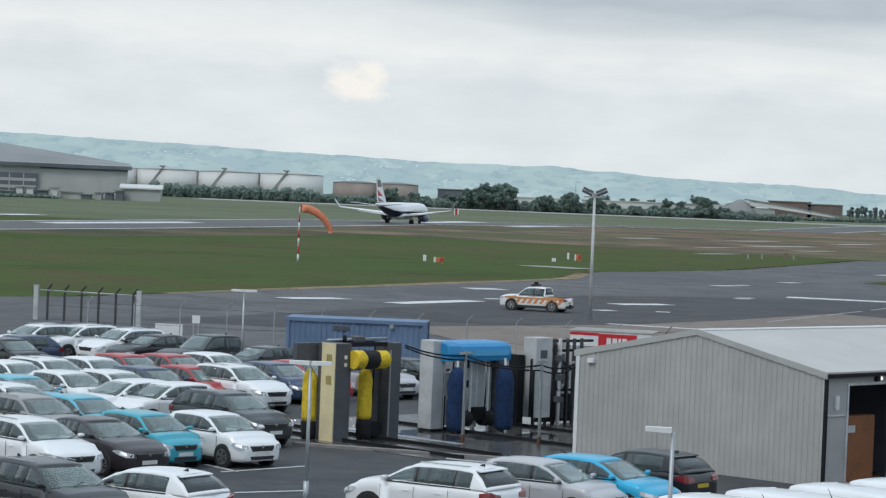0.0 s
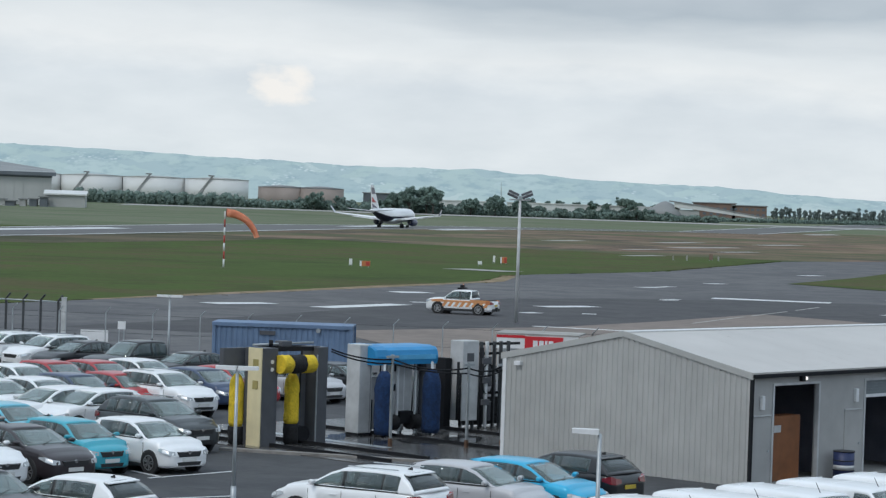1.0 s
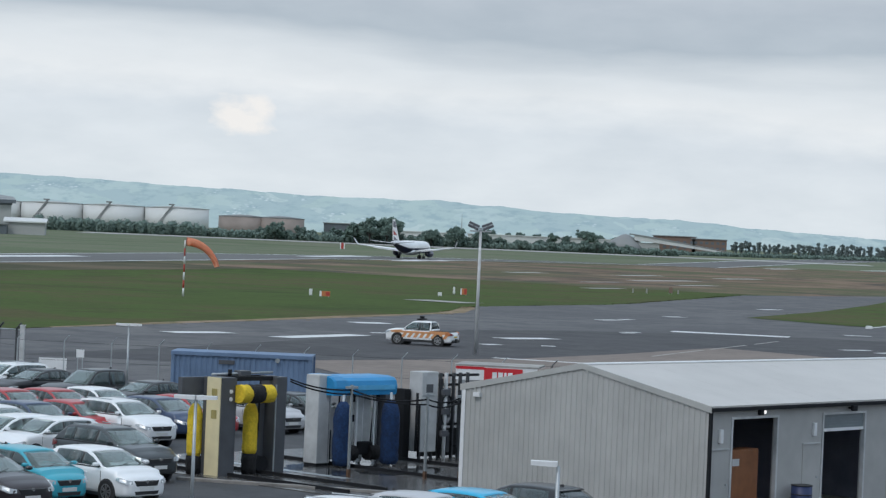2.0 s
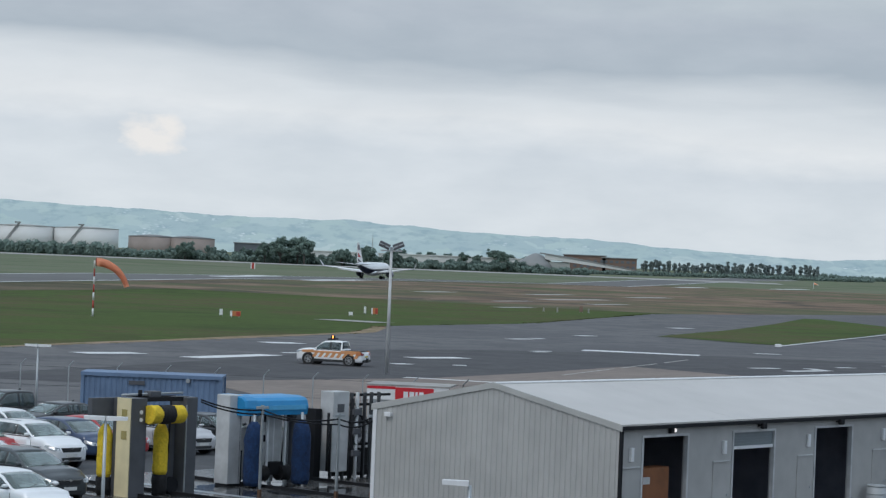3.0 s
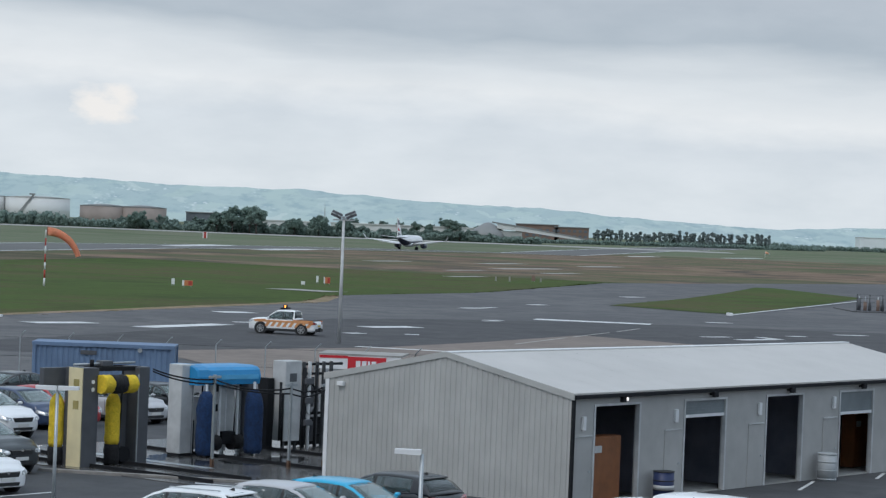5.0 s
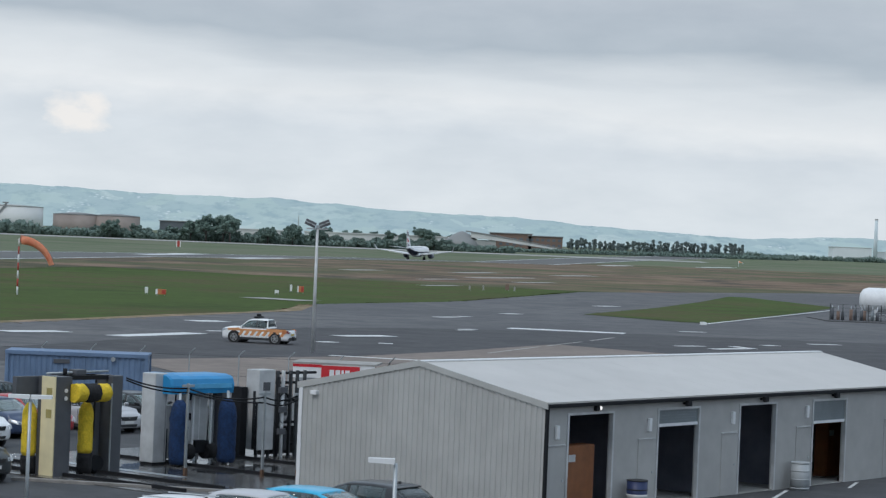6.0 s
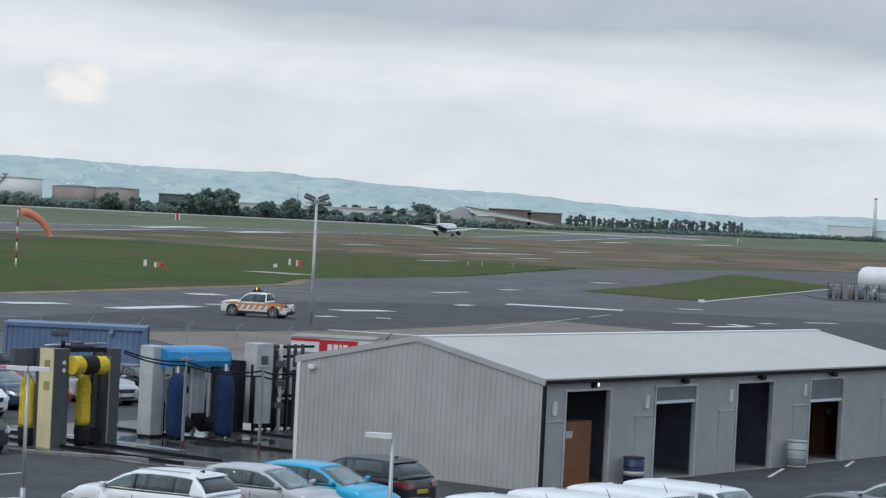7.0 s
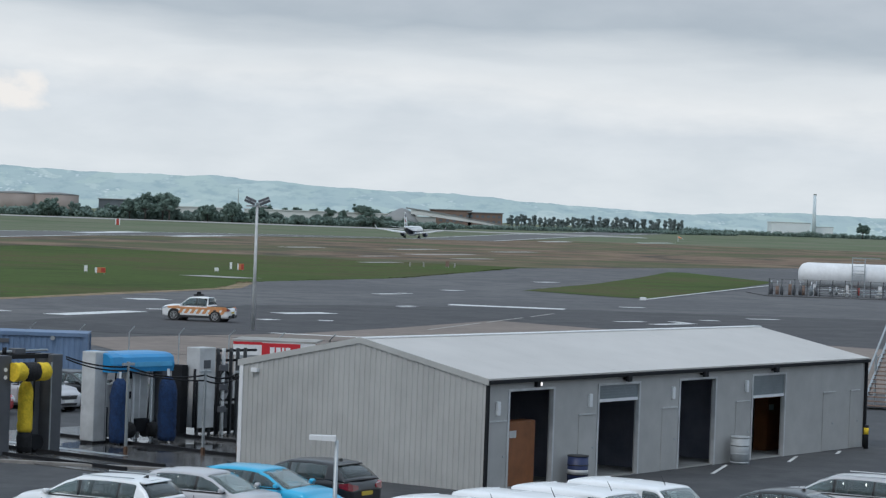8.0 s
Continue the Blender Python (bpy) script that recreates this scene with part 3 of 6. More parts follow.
# ---- vehicles ----
# length, width, height, belt, bonnet height at the windscreen, at the nose, wheel radius, axle places, cabin: rear foot, rear roof, front roof, front foot
STYLES = {
    "hatch": (4.12, 1.78, 1.46, 0.99, 1.0, 0.76, 0.32, -1.30, 1.28, -1.98, -1.38, 0.16, 1.16),
    "city": (3.62, 1.66, 1.49, 1.01, 1.02, 0.80, 0.30, -1.22, 1.2, -1.77, -1.42, 0.26, 1.16),
    "estate": (4.62, 1.82, 1.47, 1.01, 1.02, 0.78, 0.33, -1.38, 1.33, -2.24, -1.72, 0.14, 1.18),
    "saloon": (4.68, 1.83, 1.46, 1.01, 1.02, 0.78, 0.33, -1.40, 1.36, -2.22, -1.12, 0.10, 1.18),
    "suv": (4.42, 1.85, 1.61, 1.12, 1.13, 0.88, 0.36, -1.34, 1.32, -2.14, -1.62, 0.16, 1.14),
    "van": (4.42, 1.84, 1.83, 1.10, 1.13, 0.90, 0.33, -1.3, 1.42, -2.18, -2.02, 0.66, 1.48),
    "pickup": (5.3, 1.88, 1.77, 1.10, 1.14, 1.0, 0.40, -1.62, 1.6, -1.14, -1.0, 0.46, 1.3),
}


def car_body(style):
    """The empty thing of one car with its parts; its paint sits on the objects."""
    L, W, H, belt, hood, nose, r, ax0, ax1, c0, c1, c2, c3 = STYLES[style]
    w, h = W / 2, L / 2
    tall = style in ("suv", "pickup")
    tail_top = belt + 0.03 if style != "pickup" else belt - 0.02
    clear = 0.19 if not tall else 0.26
    car = new("car" if style not in ("van", "pickup") else ("van" if style == "van" else "pickup_truck"))
    white = PAINT["white"]
    # lower body: many sections along the length, with a shoulder, a waist crease and a tucked sill
    xs = (-h, -h + 0.03, -h + 0.12, -h + 0.3, ax0, -0.4, 0.4, c3 - 0.25, c3 + 0.02, (c3 + h) / 2, h - 0.36, h - 0.2, h - 0.09, h - 0.025, h)
    ks = (0.72, 0.84, 0.93, 0.975, 1.0, 0.995, 0.995, 1.0, 1.0, 0.99, 0.955, 0.90, 0.83, 0.73, 0.6)
    lows = (clear + 0.16, clear + 0.06, clear + 0.01) + (clear,) * 8 + (clear + 0.01, clear + 0.03, clear + 0.06, clear + 0.1)
    mid_hood = hood * 0.45 + nose * 0.55 + 0.045
    tops = (tail_top - 0.30, tail_top - 0.16, tail_top - 0.06, tail_top - 0.01, tail_top, belt, belt, (belt + hood) / 2, hood, mid_hood + 0.03, nose + 0.075, nose + 0.03, nose - 0.025, nose - 0.10, nose - 0.2)
    rings = []
    for x in sorted(set(list(xs) + list(np.linspace(-h + 0.3, h - 0.2, 22)))):
        k, z0, z1 = (float(np.interp(x, xs, q)) for q in (ks, lows, tops))
        a, dz = w * k, z1 - z0
        front = max(0.0, min(1.0, (x - c3) / max(0.1, h - c3)))
        s = [(a * 0.86, z0), (a * 0.955, z0 + 0.05), (a * 0.985, z0 + dz * 0.22), (a * 1.0, z0 + dz * 0.46), (a * 0.992, z0 + dz * 0.62), (a * 1.0, z0 + dz * 0.72), (a * 0.982, z0 + dz * 0.86),
             (a * (0.945 - 0.03 * front), z1 - 0.022), (a * (0.88 - 0.05 * front), z1), (a * 0.55, z1 + 0.022 + 0.012 * front), (a * 0.2, z1 + 0.03 + 0.014 * front)]
        rings.append([(x, y, z) for y, z in s] + [(x, -y, z) for y, z in s[::-1]])
    part("body", loft(rings), white, car)
    # the greenhouse is one skin: its faces are shared out between roof, pillars and panes
    roof = H
    box_back = style == "van"

    def side_y(z):
        return w * (0.945 - (0.15 if box_back else 0.225) * max(0.0, min(1.0, (z - belt) / (roof - belt))) ** 1.25)

    px = [c0, c0 + (c1 - c0) * 0.12, c0 + (c1 - c0) * 0.5, c0 + (c1 - c0) * 0.88, c1, c1 + 0.12]
    pz = [belt + 0.0, belt + (roof - belt) * 0.17, belt + (roof - belt) * 0.56, roof - 0.095, roof - 0.05, roof - 0.022]
    px += [c1 + (c2 - c1) * k for k in (0.2, 0.45, 0.7, 0.9)]
    pz += [roof - 0.006, roof + 0.008, roof + 0.004, roof - 0.014]
    px += [c2, c2 + 0.10] + [c2 + (c3 - c2) * k for k in (0.3, 0.52, 0.74, 0.9)] + [c3 + 0.03]
    pz += [roof - 0.03, roof - 0.072] + [roof + (hood - roof) * k for k in (0.27, 0.50, 0.735, 0.91)] + [hood + 0.012]
    door_b = 0.02 if style != "pickup" else -0.12
    quarter = {"city": 0.62, "hatch": 0.36, "estate": 0.62, "saloon": 0.5, "suv": 0.5, "pickup": 0.12, "van": 9.0}[style]
    rear_edge = c1 + (0.16 if style in ("hatch", "city") else 0.02)
    cuts = [rear_edge, door_b - 0.045, door_b + 0.045]
    if style in ("estate", "suv", "saloon"):
        cuts += [rear_edge + quarter - 0.03, rear_edge + quarter + 0.03]
    if box_back:
        cuts = [0.28, 0.30]
    grid_x = sorted(set(px + cuts))
    skins = collections.defaultdict(list)
    rows_ = []
    for x in grid_x:
        t = float(np.interp(x, px, pz))
        lift = max(0.0, t - 0.05 - belt)
        base = min(belt - 0.02, t - 0.03)
        side = [(side_y(base), base), (side_y(belt + min(0.035, lift * 0.2)), belt + min(0.035, lift * 0.2))]
        for k in (0.4, 0.75, 0.93):
            z = belt + min(0.035, lift * 0.2) + (lift - min(0.035, lift * 0.2)) * k
            side.append((side_y(z), z))
        e = side_y(t)
        side += [(e - 0.005, t - 0.032), (e - 0.045, t - 0.006), (e * 0.6, t + 0.012), (0.0, t + 0.02)]
        lean = float(np.interp(x, (c0, c1 + 0.3, c2 - 0.3, c3), (1, 0, 0, -1)))
        rows_.append([(x + lean * 0.11 * (y / w) ** 2, y, z) for y, z in side])
    n_side = len(rows_[0])
    for i in range(len(grid_x) - 1):
        xm = (grid_x[i] + grid_x[i + 1]) / 2
        for j in range(n_side - 1):
            for s in (1, -1):
                quad = [(p[0], s * p[1], p[2]) for p in (rows_[i][j], rows_[i + 1][j], rows_[i + 1][j + 1], rows_[i][j + 1])]
                key = "roof"
                if 1 <= j <= 3 and xm > rear_edge and xm < c3 - 0.16:
                    key = "side_window"
                    if abs(xm - door_b) < 0.045 or (style in ("estate", "suv", "saloon") and abs(xm - rear_edge - quarter) < 0.03):
                        key = "door_pillar"
                    if box_back and xm < 0.29:
                        key = "roof"
                elif j >= 6 and c2 + 0.05 < xm < c3 + 0.02:
                    key = "windscreen"
                elif j >= 6 and c0 + (c1 - c0) * 0.12 < xm < c1 - 0.0 and not box_back:
                    key = "rear_window"
                skins[(key, s, round(xm > door_b) + 2 * round(xm > door_b - 0.3)) if key == "side_window" else (key, s, round(xm, 1)) if key == "door_pillar" else (key, 0, 0)].append(quad)
    for (kind, _, _), quads in skins.items():
        bm = bmesh.new()
        for q in quads:
            f = bm.faces.new([bm.verts.new(p) for p in q])
            f.smooth = True
        bmesh.ops.remove_doubles(bm, verts=bm.verts[:], dist=0.0005)
        bmesh.ops.dissolve_degenerate(bm, edges=bm.edges[:], dist=0.0005)
        bmesh.ops.recalc_face_normals(bm, faces=bm.faces[:])
        bmesh.ops.solidify(bm, geom=bm.faces[:], thickness=0.006 if kind in ("side_window", "rear_window", "windscreen") else 0.018)
        tone = {"roof": white, "door_pillar": TRIM, "side_window": SIDE_GLASS, "windscreen": GLASS, "rear_window": REAR_GLASS}[kind]
        ob = part(kind, bm, tone, car)
        if tone in (SIDE_GLASS, GLASS, REAR_GLASS):
            ob.visible_shadow = False
    part("parcel_floor", box(c0 + 0.2, c3 - 0.1, -w * 0.86, w * 0.86, belt - 0.12, belt - 0.04), INTERIOR_TRIM, car, "dark cabin interior")
    part("dashboard", box(c3 - 0.62, c3 - 0.2, -w * 0.78, w * 0.78, belt - 0.1, hood + 0.015, bevel=0.03), INTERIOR_TRIM, car)
    for x in ((-0.28, -1.12) if style not in ("van", "pickup") else (0.02,)):
        for y in (-0.37, 0.37):
            seat = part("seat_back", box(-0.07, 0.07, -0.25, 0.25, -0.1, roof - belt - 0.3, pose(x, y, belt, 0, -14, 0), 0.04), SEAT_CLOTH, car)
            part("headrest", box(-0.05, 0.05, -0.13, 0.13, roof - belt - 0.28, roof - belt - 0.12, pose(x, y, belt, 0, -14, 0), 0.03), SEAT_CLOTH, seat)
    for y in (-0.3, 0.34):
        part("wiper", tube((c3 + 0.035, y, hood + 0.035), (c3 - 0.13, y + 0.42, hood + (roof - hood) * 0.17 + 0.04), 0.011, n=5), TRIM, car)
    if box_back:
        part("aerial", tube((c2 - 0.2, 0, roof - 0.02), (c2 - 0.34, 0, roof + 0.22), 0.012, 0.006, 6), TRIM, car)
        for x in (c1 + 0.5, (c1 + c2) / 2 + 0.1):
            part("roof_bead", box(x, x + 0.05, -w * 0.5, w * 0.5, roof - 0.02, roof + 0.032, bevel=0.012), white, car)
    else:
        part("aerial", loft([[(c1 + 0.33, -0.02, roof), (c1 + 0.33, 0.02, roof), (c1 + 0.16, 0.02, roof), (c1 + 0.16, -0.02, roof)], [(c1 + 0.2, -0.006, roof + 0.07), (c1 + 0.2, 0.006, roof + 0.07), (c1 + 0.16, 0.006, roof + 0.07), (c1 + 0.16, -0.006, roof + 0.07)]], smooth=False), TRIM, car)
    for side in (1, -1):
        # swept headlights that wrap round the wing, tail lights round the rear corner
        lamp = [[(h - 0.56, w * 0.975, nose + 0.005), (h - 0.56, w * 0.985, nose - 0.035), (h - 0.60, w * 0.9, nose - 0.03), (h - 0.60, w * 0.9, nose + 0.02)],
                [(h - 0.27, w * 0.945, nose + 0.0), (h - 0.25, w * 0.965, nose - 0.13), (h - 0.34, w * 0.8, nose - 0.12), (h - 0.36, w * 0.8, nose + 0.02)],
                [(h - 0.085, w * 0.83, nose - 0.05), (h - 0.05, w * 0.85, nose - 0.19), (h - 0.2, w * 0.7, nose - 0.18), (h - 0.2, w * 0.7, nose - 0.03)],
                [(h - 0.02, w * 0.60, nose - 0.085), (h - 0.0, w * 0.60, nose - 0.18), (h - 0.14, w * 0.55, nose - 0.18), (h - 0.14, w * 0.55, nose - 0.07)]]
        head = part("headlight", loft([[(x, side * y, z) for x, y, z in q] for q in lamp], smooth=False), LAMP_CLEAR, car)
        part("lamp_reflector", loft([[(x + 0.012, side * (y + 0.004), z * 0.6 + (nose - 0.07) * 0.4) for x, y, z in q] for q in lamp[1:3]], smooth=False), CHROME, head, "dark chromed reflector")
        tail = [[(-h + 0.34, w * 0.985, tail_top - 0.1), (-h + 0.34, w * 0.99, tail_top - 0.2), (-h + 0.3, w * 0.85, tail_top - 0.2), (-h + 0.3, w * 0.85, tail_top - 0.1)],
                [(-h + 0.08, w * 0.93, tail_top - 0.06), (-h + 0.06, w * 0.945, tail_top - 0.27), (-h + 0.14, w * 0.75, tail_top - 0.27), (-h + 0.14, w * 0.75, tail_top - 0.06)],
                [(-h + 0.005, w * 0.80, tail_top - 0.1), (-h - 0.018, w * 0.80, tail_top - 0.28), (-h + 0.1, w * 0.7, tail_top - 0.28), (-h + 0.1, w * 0.7, tail_top - 0.1)],
                [(-h - 0.005, w * 0.50, tail_top - 0.14), (-h - 0.022, w * 0.50, tail_top - 0.24), (-h + 0.1, w * 0.46, tail_top - 0.24), (-h + 0.1, w * 0.46, tail_top - 0.14)]]
        part("tail_light", loft([[(x, side * y, z) for x, y, z in q] for q in tail], smooth=False), LAMP_RED, car)
        part("mirror", loft([[(c3 - 0.30 + dx, side * (w - 0.03 + dy), belt + 0.09 + k * q) for dx, q in ((-0.05, 0.055), (0.03, 0.06), (0.06, 0.0), (0.03, -0.055), (-0.05, -0.05))] for dy, k in ((0.0, 0.35), (0.06, 1.0), (0.14, 1.05), (0.19, 0.6))]), TRIM if style == "van" else white, car)
        part("sill", box(ax0 + r, ax1 - r, min(side * w * 0.9, side * (w + 0.004)), max(side * w * 0.9, side * (w + 0.004)), clear - 0.01, clear + (0.17 if tall else 0.09), bevel=0.02), TRIM, car)
        part("waist_trim", box(rear_edge if not box_back else 0.3, c3 - 0.3, min(side * w * 0.93, side * w * 0.952), max(side * w * 0.93, side * w * 0.952), belt - 0.012, belt + 0.022), TRIM, car)
        for ax in (ax0, ax1):
            part("wheel_arch", tube((ax, side * (w * 0.80), r + 0.015), (ax, side * (w + 0.006), r + 0.015), r + (0.085 if tall else 0.045), n=26), TRIM, car)
            wheel = part("wheel", tube((ax, side * (w * 0.82), r), (ax, side * (w + 0.016), r), r, n=24), RUBBER, car, "black rubber tyre on its wheel")
            bm = bmesh.new()
            yo = side * (w + 0.022)
            add_tube(bm, (ax, side * w * 0.9, r), (ax, yo, r), r * 0.17, n=10)
            for i in range(10):
                a = i * 0.6283 + (0.3 if i % 2 else 0.12)
                m = Matrix.Translation((ax, yo, r)) @ Matrix.Rotation(a, 4, "Y")
                add_box(bm, 0, r * 0.68, -0.012, 0.004, -r * 0.05, r * 0.05, m)
            for i in range(20):
                a, b = i * 0.314159, (i + 1) * 0.314159
                quad = [(ax + math.cos(t) * k, yo, r + math.sin(t) * k) for t, k in ((a, r * 0.71), (b, r * 0.71), (b, r * 0.62), (a, r * 0.62))]
                add_loft(bm, [quad, [(x, y - side * 0.02, z) for x, y, z in quad]], smooth=False)
            part("rim", bm, ALLOY, wheel, "split-spoke alloy rim")
        if style not in ("van", "pickup"):
            for x in (-0.78, 0.16):
                part("door_handle", box(x, x + 0.2, side * (w + 0.004) - 0.012, side * (w + 0.004) + 0.014, belt - 0.2, belt - 0.165, bevel=0.006), white, car)
        for x in (door_b, -0.98, 1.0) if style not in ("van", "city") else (0.98, -0.1):
            part("door_gap", box(x, x + 0.005, side * w - 0.014, side * w + 0.0005, clear + 0.16, belt - 0.09), TRIM, car)
        part("fog_lamp_recess", loft([[(h - 0.10, side * w * 0.82, clear + 0.26), (h - 0.02, side * w * 0.62, clear + 0.25), (h - 0.02, side * w * 0.66, clear + 0.12), (h - 0.10, side * w * 0.8, clear + 0.14)], [(h - 0.2, side * w * 0.7, clear + 0.26), (h - 0.2, side * w * 0.6, clear + 0.25), (h - 0.2, side * w * 0.62, clear + 0.12), (h - 0.2, side * w * 0.7, clear + 0.14)]], smooth=False), TRIM, car)
    grille = part("grille", loft([[(h - 0.06, y, z) for y, z in ((-w * 0.55, nose - 0.07), (w * 0.55, nose - 0.07), (w * 0.48, nose - 0.25), (-w * 0.48, nose - 0.25))],
                                  [(h + 0.014, y, z) for y, z in ((-w * 0.5, nose - 0.095), (w * 0.5, nose - 0.095), (w * 0.43, nose - 0.24), (-w * 0.43, nose - 0.24))]], smooth=False), TRIM, car)
    part("badge", tube((h + 0.01, 0, nose - 0.11), (h + 0.024, 0, nose - 0.11), 0.05, n=12), CHROME, grille, "plain round chrome badge")
    part("grille_bar", box(h + 0.008, h + 0.02, -w * 0.46, w * 0.46, nose - 0.105, nose - 0.09), CHROME, grille, "thin chrome bar")
    part("front_intake", loft([[(h - 0.08, y, z) for y, z in ((-w * 0.62, clear + 0.2), (w * 0.62, clear + 0.2), (w * 0.56, clear + 0.06), (-w * 0.56, clear + 0.06))],
                               [(h + 0.004, y, z) for y, z in ((-w * 0.52, clear + 0.18), (w * 0.52, clear + 0.18), (w * 0.46, clear + 0.08), (-w * 0.46, clear + 0.08))]], smooth=False), TRIM, car)
    if style in ("hatch", "city", "suv", "estate"):
        part("spoiler", loft([[(c1 + 0.05, y, roof - 0.03), (c1 - 0.13, y, roof - 0.062), (c1 - 0.13, y, roof - 0.085), (c1 + 0.05, y, roof - 0.07)] for y in (-w * 0.66, -w * 0.3, w * 0.3, w * 0.66)], smooth=False), white, car)
    part("rear_bumper", box(-h - 0.015, -h + 0.2, -w * 0.8, w * 0.8, clear + 0.04, clear + 0.18, bevel=0.04), TRIM, car)
    part("number_plate", box(h + 0.0, h + 0.022, -0.26, 0.26, clear + 0.2, clear + 0.31), PLATE_WHITE, car, "white number plate with plain bars")
    part("number_plate", box(-h - 0.022, -h + 0.03, -0.26, 0.26, tail_top - 0.42, tail_top - 0.31), PLATE_YELLOW, car, "yellow number plate with plain bars")
    if style in ("suv", "estate"):
        for side in (1, -1):
            part("roof_rail", tube((c1 + 0.2, side * (side_y(roof) - 0.07), roof + 0.035), (c2 - 0.12, side * (side_y(roof) - 0.07), roof + 0.03), 0.017, n=6), GALV, car)
    if style == "pickup":
        part("load_bed_liner", box(-h + 0.12, c0 - 0.06, -w * 0.8, w * 0.8, tail_top + 0.03, tail_top + 0.05), TRIM, car)
    return car


PROTOTYPES = {}
CAR_WORDS = {"hatch": "hatchback", "city": "small city car", "estate": "estate car", "saloon": "saloon", "suv": "tall crossover", "van": "small panel van", "pickup": "pickup truck"}
PAINT_WORDS = {"white": "white", "graphite": "dark graphite", "brown": "dark brown", "blue": "bright turquoise blue", "grey": "dark grey", "beige": "beige grey", "sky": "pale blue", "navy": "navy blue",
               "red": "red", "black": "black", "silver": "silver", "cyan": "vivid cyan blue"}


def park(style, tone, x, y, heading, where="in the packed rental car park", z=0.02):
    m = pose(x, y, z, 0, 0, heading)
    if style in PROTOTYPES:
        car = copy_thing(PROTOTYPES[style], m)
    else:
        car = PROTOTYPES[style] = car_body(style)
        car.matrix_basis = m
        for ob in car.children:
            if ob.data.materials[0] == PAINT["white"]:
                ob.material_slots[0].link = "OBJECT"
    for ob in car.children:
        if ob.material_slots[0].link == "OBJECT":
            ob.material_slots[0].material = PAINT[tone]
    return tagged(car, PAINT_WORDS[tone] + " " + CAR_WORDS[style] + " " + where, "van" if style == "van" else "car", "parked vehicles")


SHED_POINT = lambda a, b: pose(4.75, 76.36, 0, 0, 0, 52.7) @ Vector((a, b, 0))

for car in (
    ("suv", "graphite", -14.16, 58.47, -40),
    ("suv", "white", -17.27, 68.78, -40),
    ("saloon", "brown", -16.02, 71.46, -40),
    ("city", "blue", -15.09, 73.72, -40),
    ("hatch", "white", -13.24, 75.13, -40),
    ("suv", "grey", -13.88, 81.11, -40),
):
    park(*car)
for car in (
    ("suv", "beige", -19.12, 76.08, -40),
    ("hatch", "sky", -18.19, 78.73, -40),
    ("hatch", "white", -18.41, 86.18, -130),
    ("hatch", "white", -16.94, 85.68, -130),
):
    park(*car)
for car in (
    ("estate", "white", -21.16, 81.79, -40),
    ("hatch", "sky", -21.96, 85.59, -40),
    ("hatch", "white", -20.98, 88.56, -40),
    ("hatch", "white", -19.59, 89.91, -40),
    ("hatch", "navy", -18.88, 92.53, -40),
    ("hatch", "red", -17.48, 94.11, -40),
    ("suv", "white", -15.80, 93.68, -40),
    ("hatch", "navy", -15.03, 98.22, -40),
):
    park(*car)
for car in (
    ("hatch", "white", -23.96, 92.33, -40),
    ("estate", "white", -23.19, 94.70, -40),
    ("hatch", "white", -21.80, 96.30, -40),
    ("hatch", "red", -21.06, 98.91, -40),
    ("hatch", "red", -19.50, 100.16, -40),
    ("hatch", "white", -18.14, 102.10, -40),
    ("hatch", "red", -14.14, 99.87, -40),
):
    park(*car)
for car in (
    ("hatch", "black", -27.68, 105.60, -40),
    ("hatch", "navy", -28.09, 108.05, -130),
    ("suv", "white", -28.73, 114.35, -130),
    ("suv", "white", -26.99, 115.43, -130),
    ("suv", "white", -24.61, 114.20, -130),
    ("saloon", "black", -22.98, 113.12, -130),
    ("pickup", "black", -19.78, 109.80, -130),
    ("saloon", "graphite", -17.25, 107.97, -130),
):
    park(*car)
park("hatch", "white", -12.2, 59.8, 153)
park("hatch", "black", -10.2, 104.5, -40)
park("hatch", "silver", -11.8, 102.5, -40)
park("suv", "white", -5.6, 62.9, 153, "beside the row of vans")
park("hatch", "silver", -2.95, 66.0, -27, "beside the row of vans")
park("hatch", "cyan", -1.55, 67.5, -29, "beside the row of vans")
park("hatch", "black", -0.55, 70.4, 146, "beside the row of vans")
for i in range(8):
    park("van", "white", -2.6 + i * 1.52, 50.2 + i * 1.77, -40, "in a tight parked row")
park("saloon", "black", 11.65, 66.0, 150, "beside the row of vans")
park("suv", "silver", 14.2, 69.0, 150, "beside the row of vans")
for x0, y0, x1, y1 in ((-13.4, 74.1, -12.2, 72.7), (-12.6, 72.4, -10.5, 75.1), (-11.4, 67.6, -9.6, 68.9), (-9.2, 64.0, -6.8, 66.9)):
    marking(x0, y0, x1, y1, 0.12, 0.035, words="white painted parking bay line")
for s0, back in ((14.6, 3.2), (19.9, 2.2), (23.5, 1.2)):
    a, b = SHED_POINT(s0, -0.4), SHED_POINT(s0 - back, -0.4 - 0.375 * back)
    marking(a.x, a.y, b.x, b.y, 0.12, 0.035, words="white painted parking bay line")


# ---- the valeting building ----
SHED = pose(4.75, 76.36, 0.02, 0, 0, 52.7)
SL, SW, EAVE, RIDGE = 26.3, 9.5, 3.39, 4.32
BAYS = ((1.29, 3.81), (6.54, 9.10), (11.83, 14.33), (17.07, 19.57))


def roofline(y):
    return EAVE + (RIDGE - EAVE) * (1 - abs(y - SW / 2) / (SW / 2))


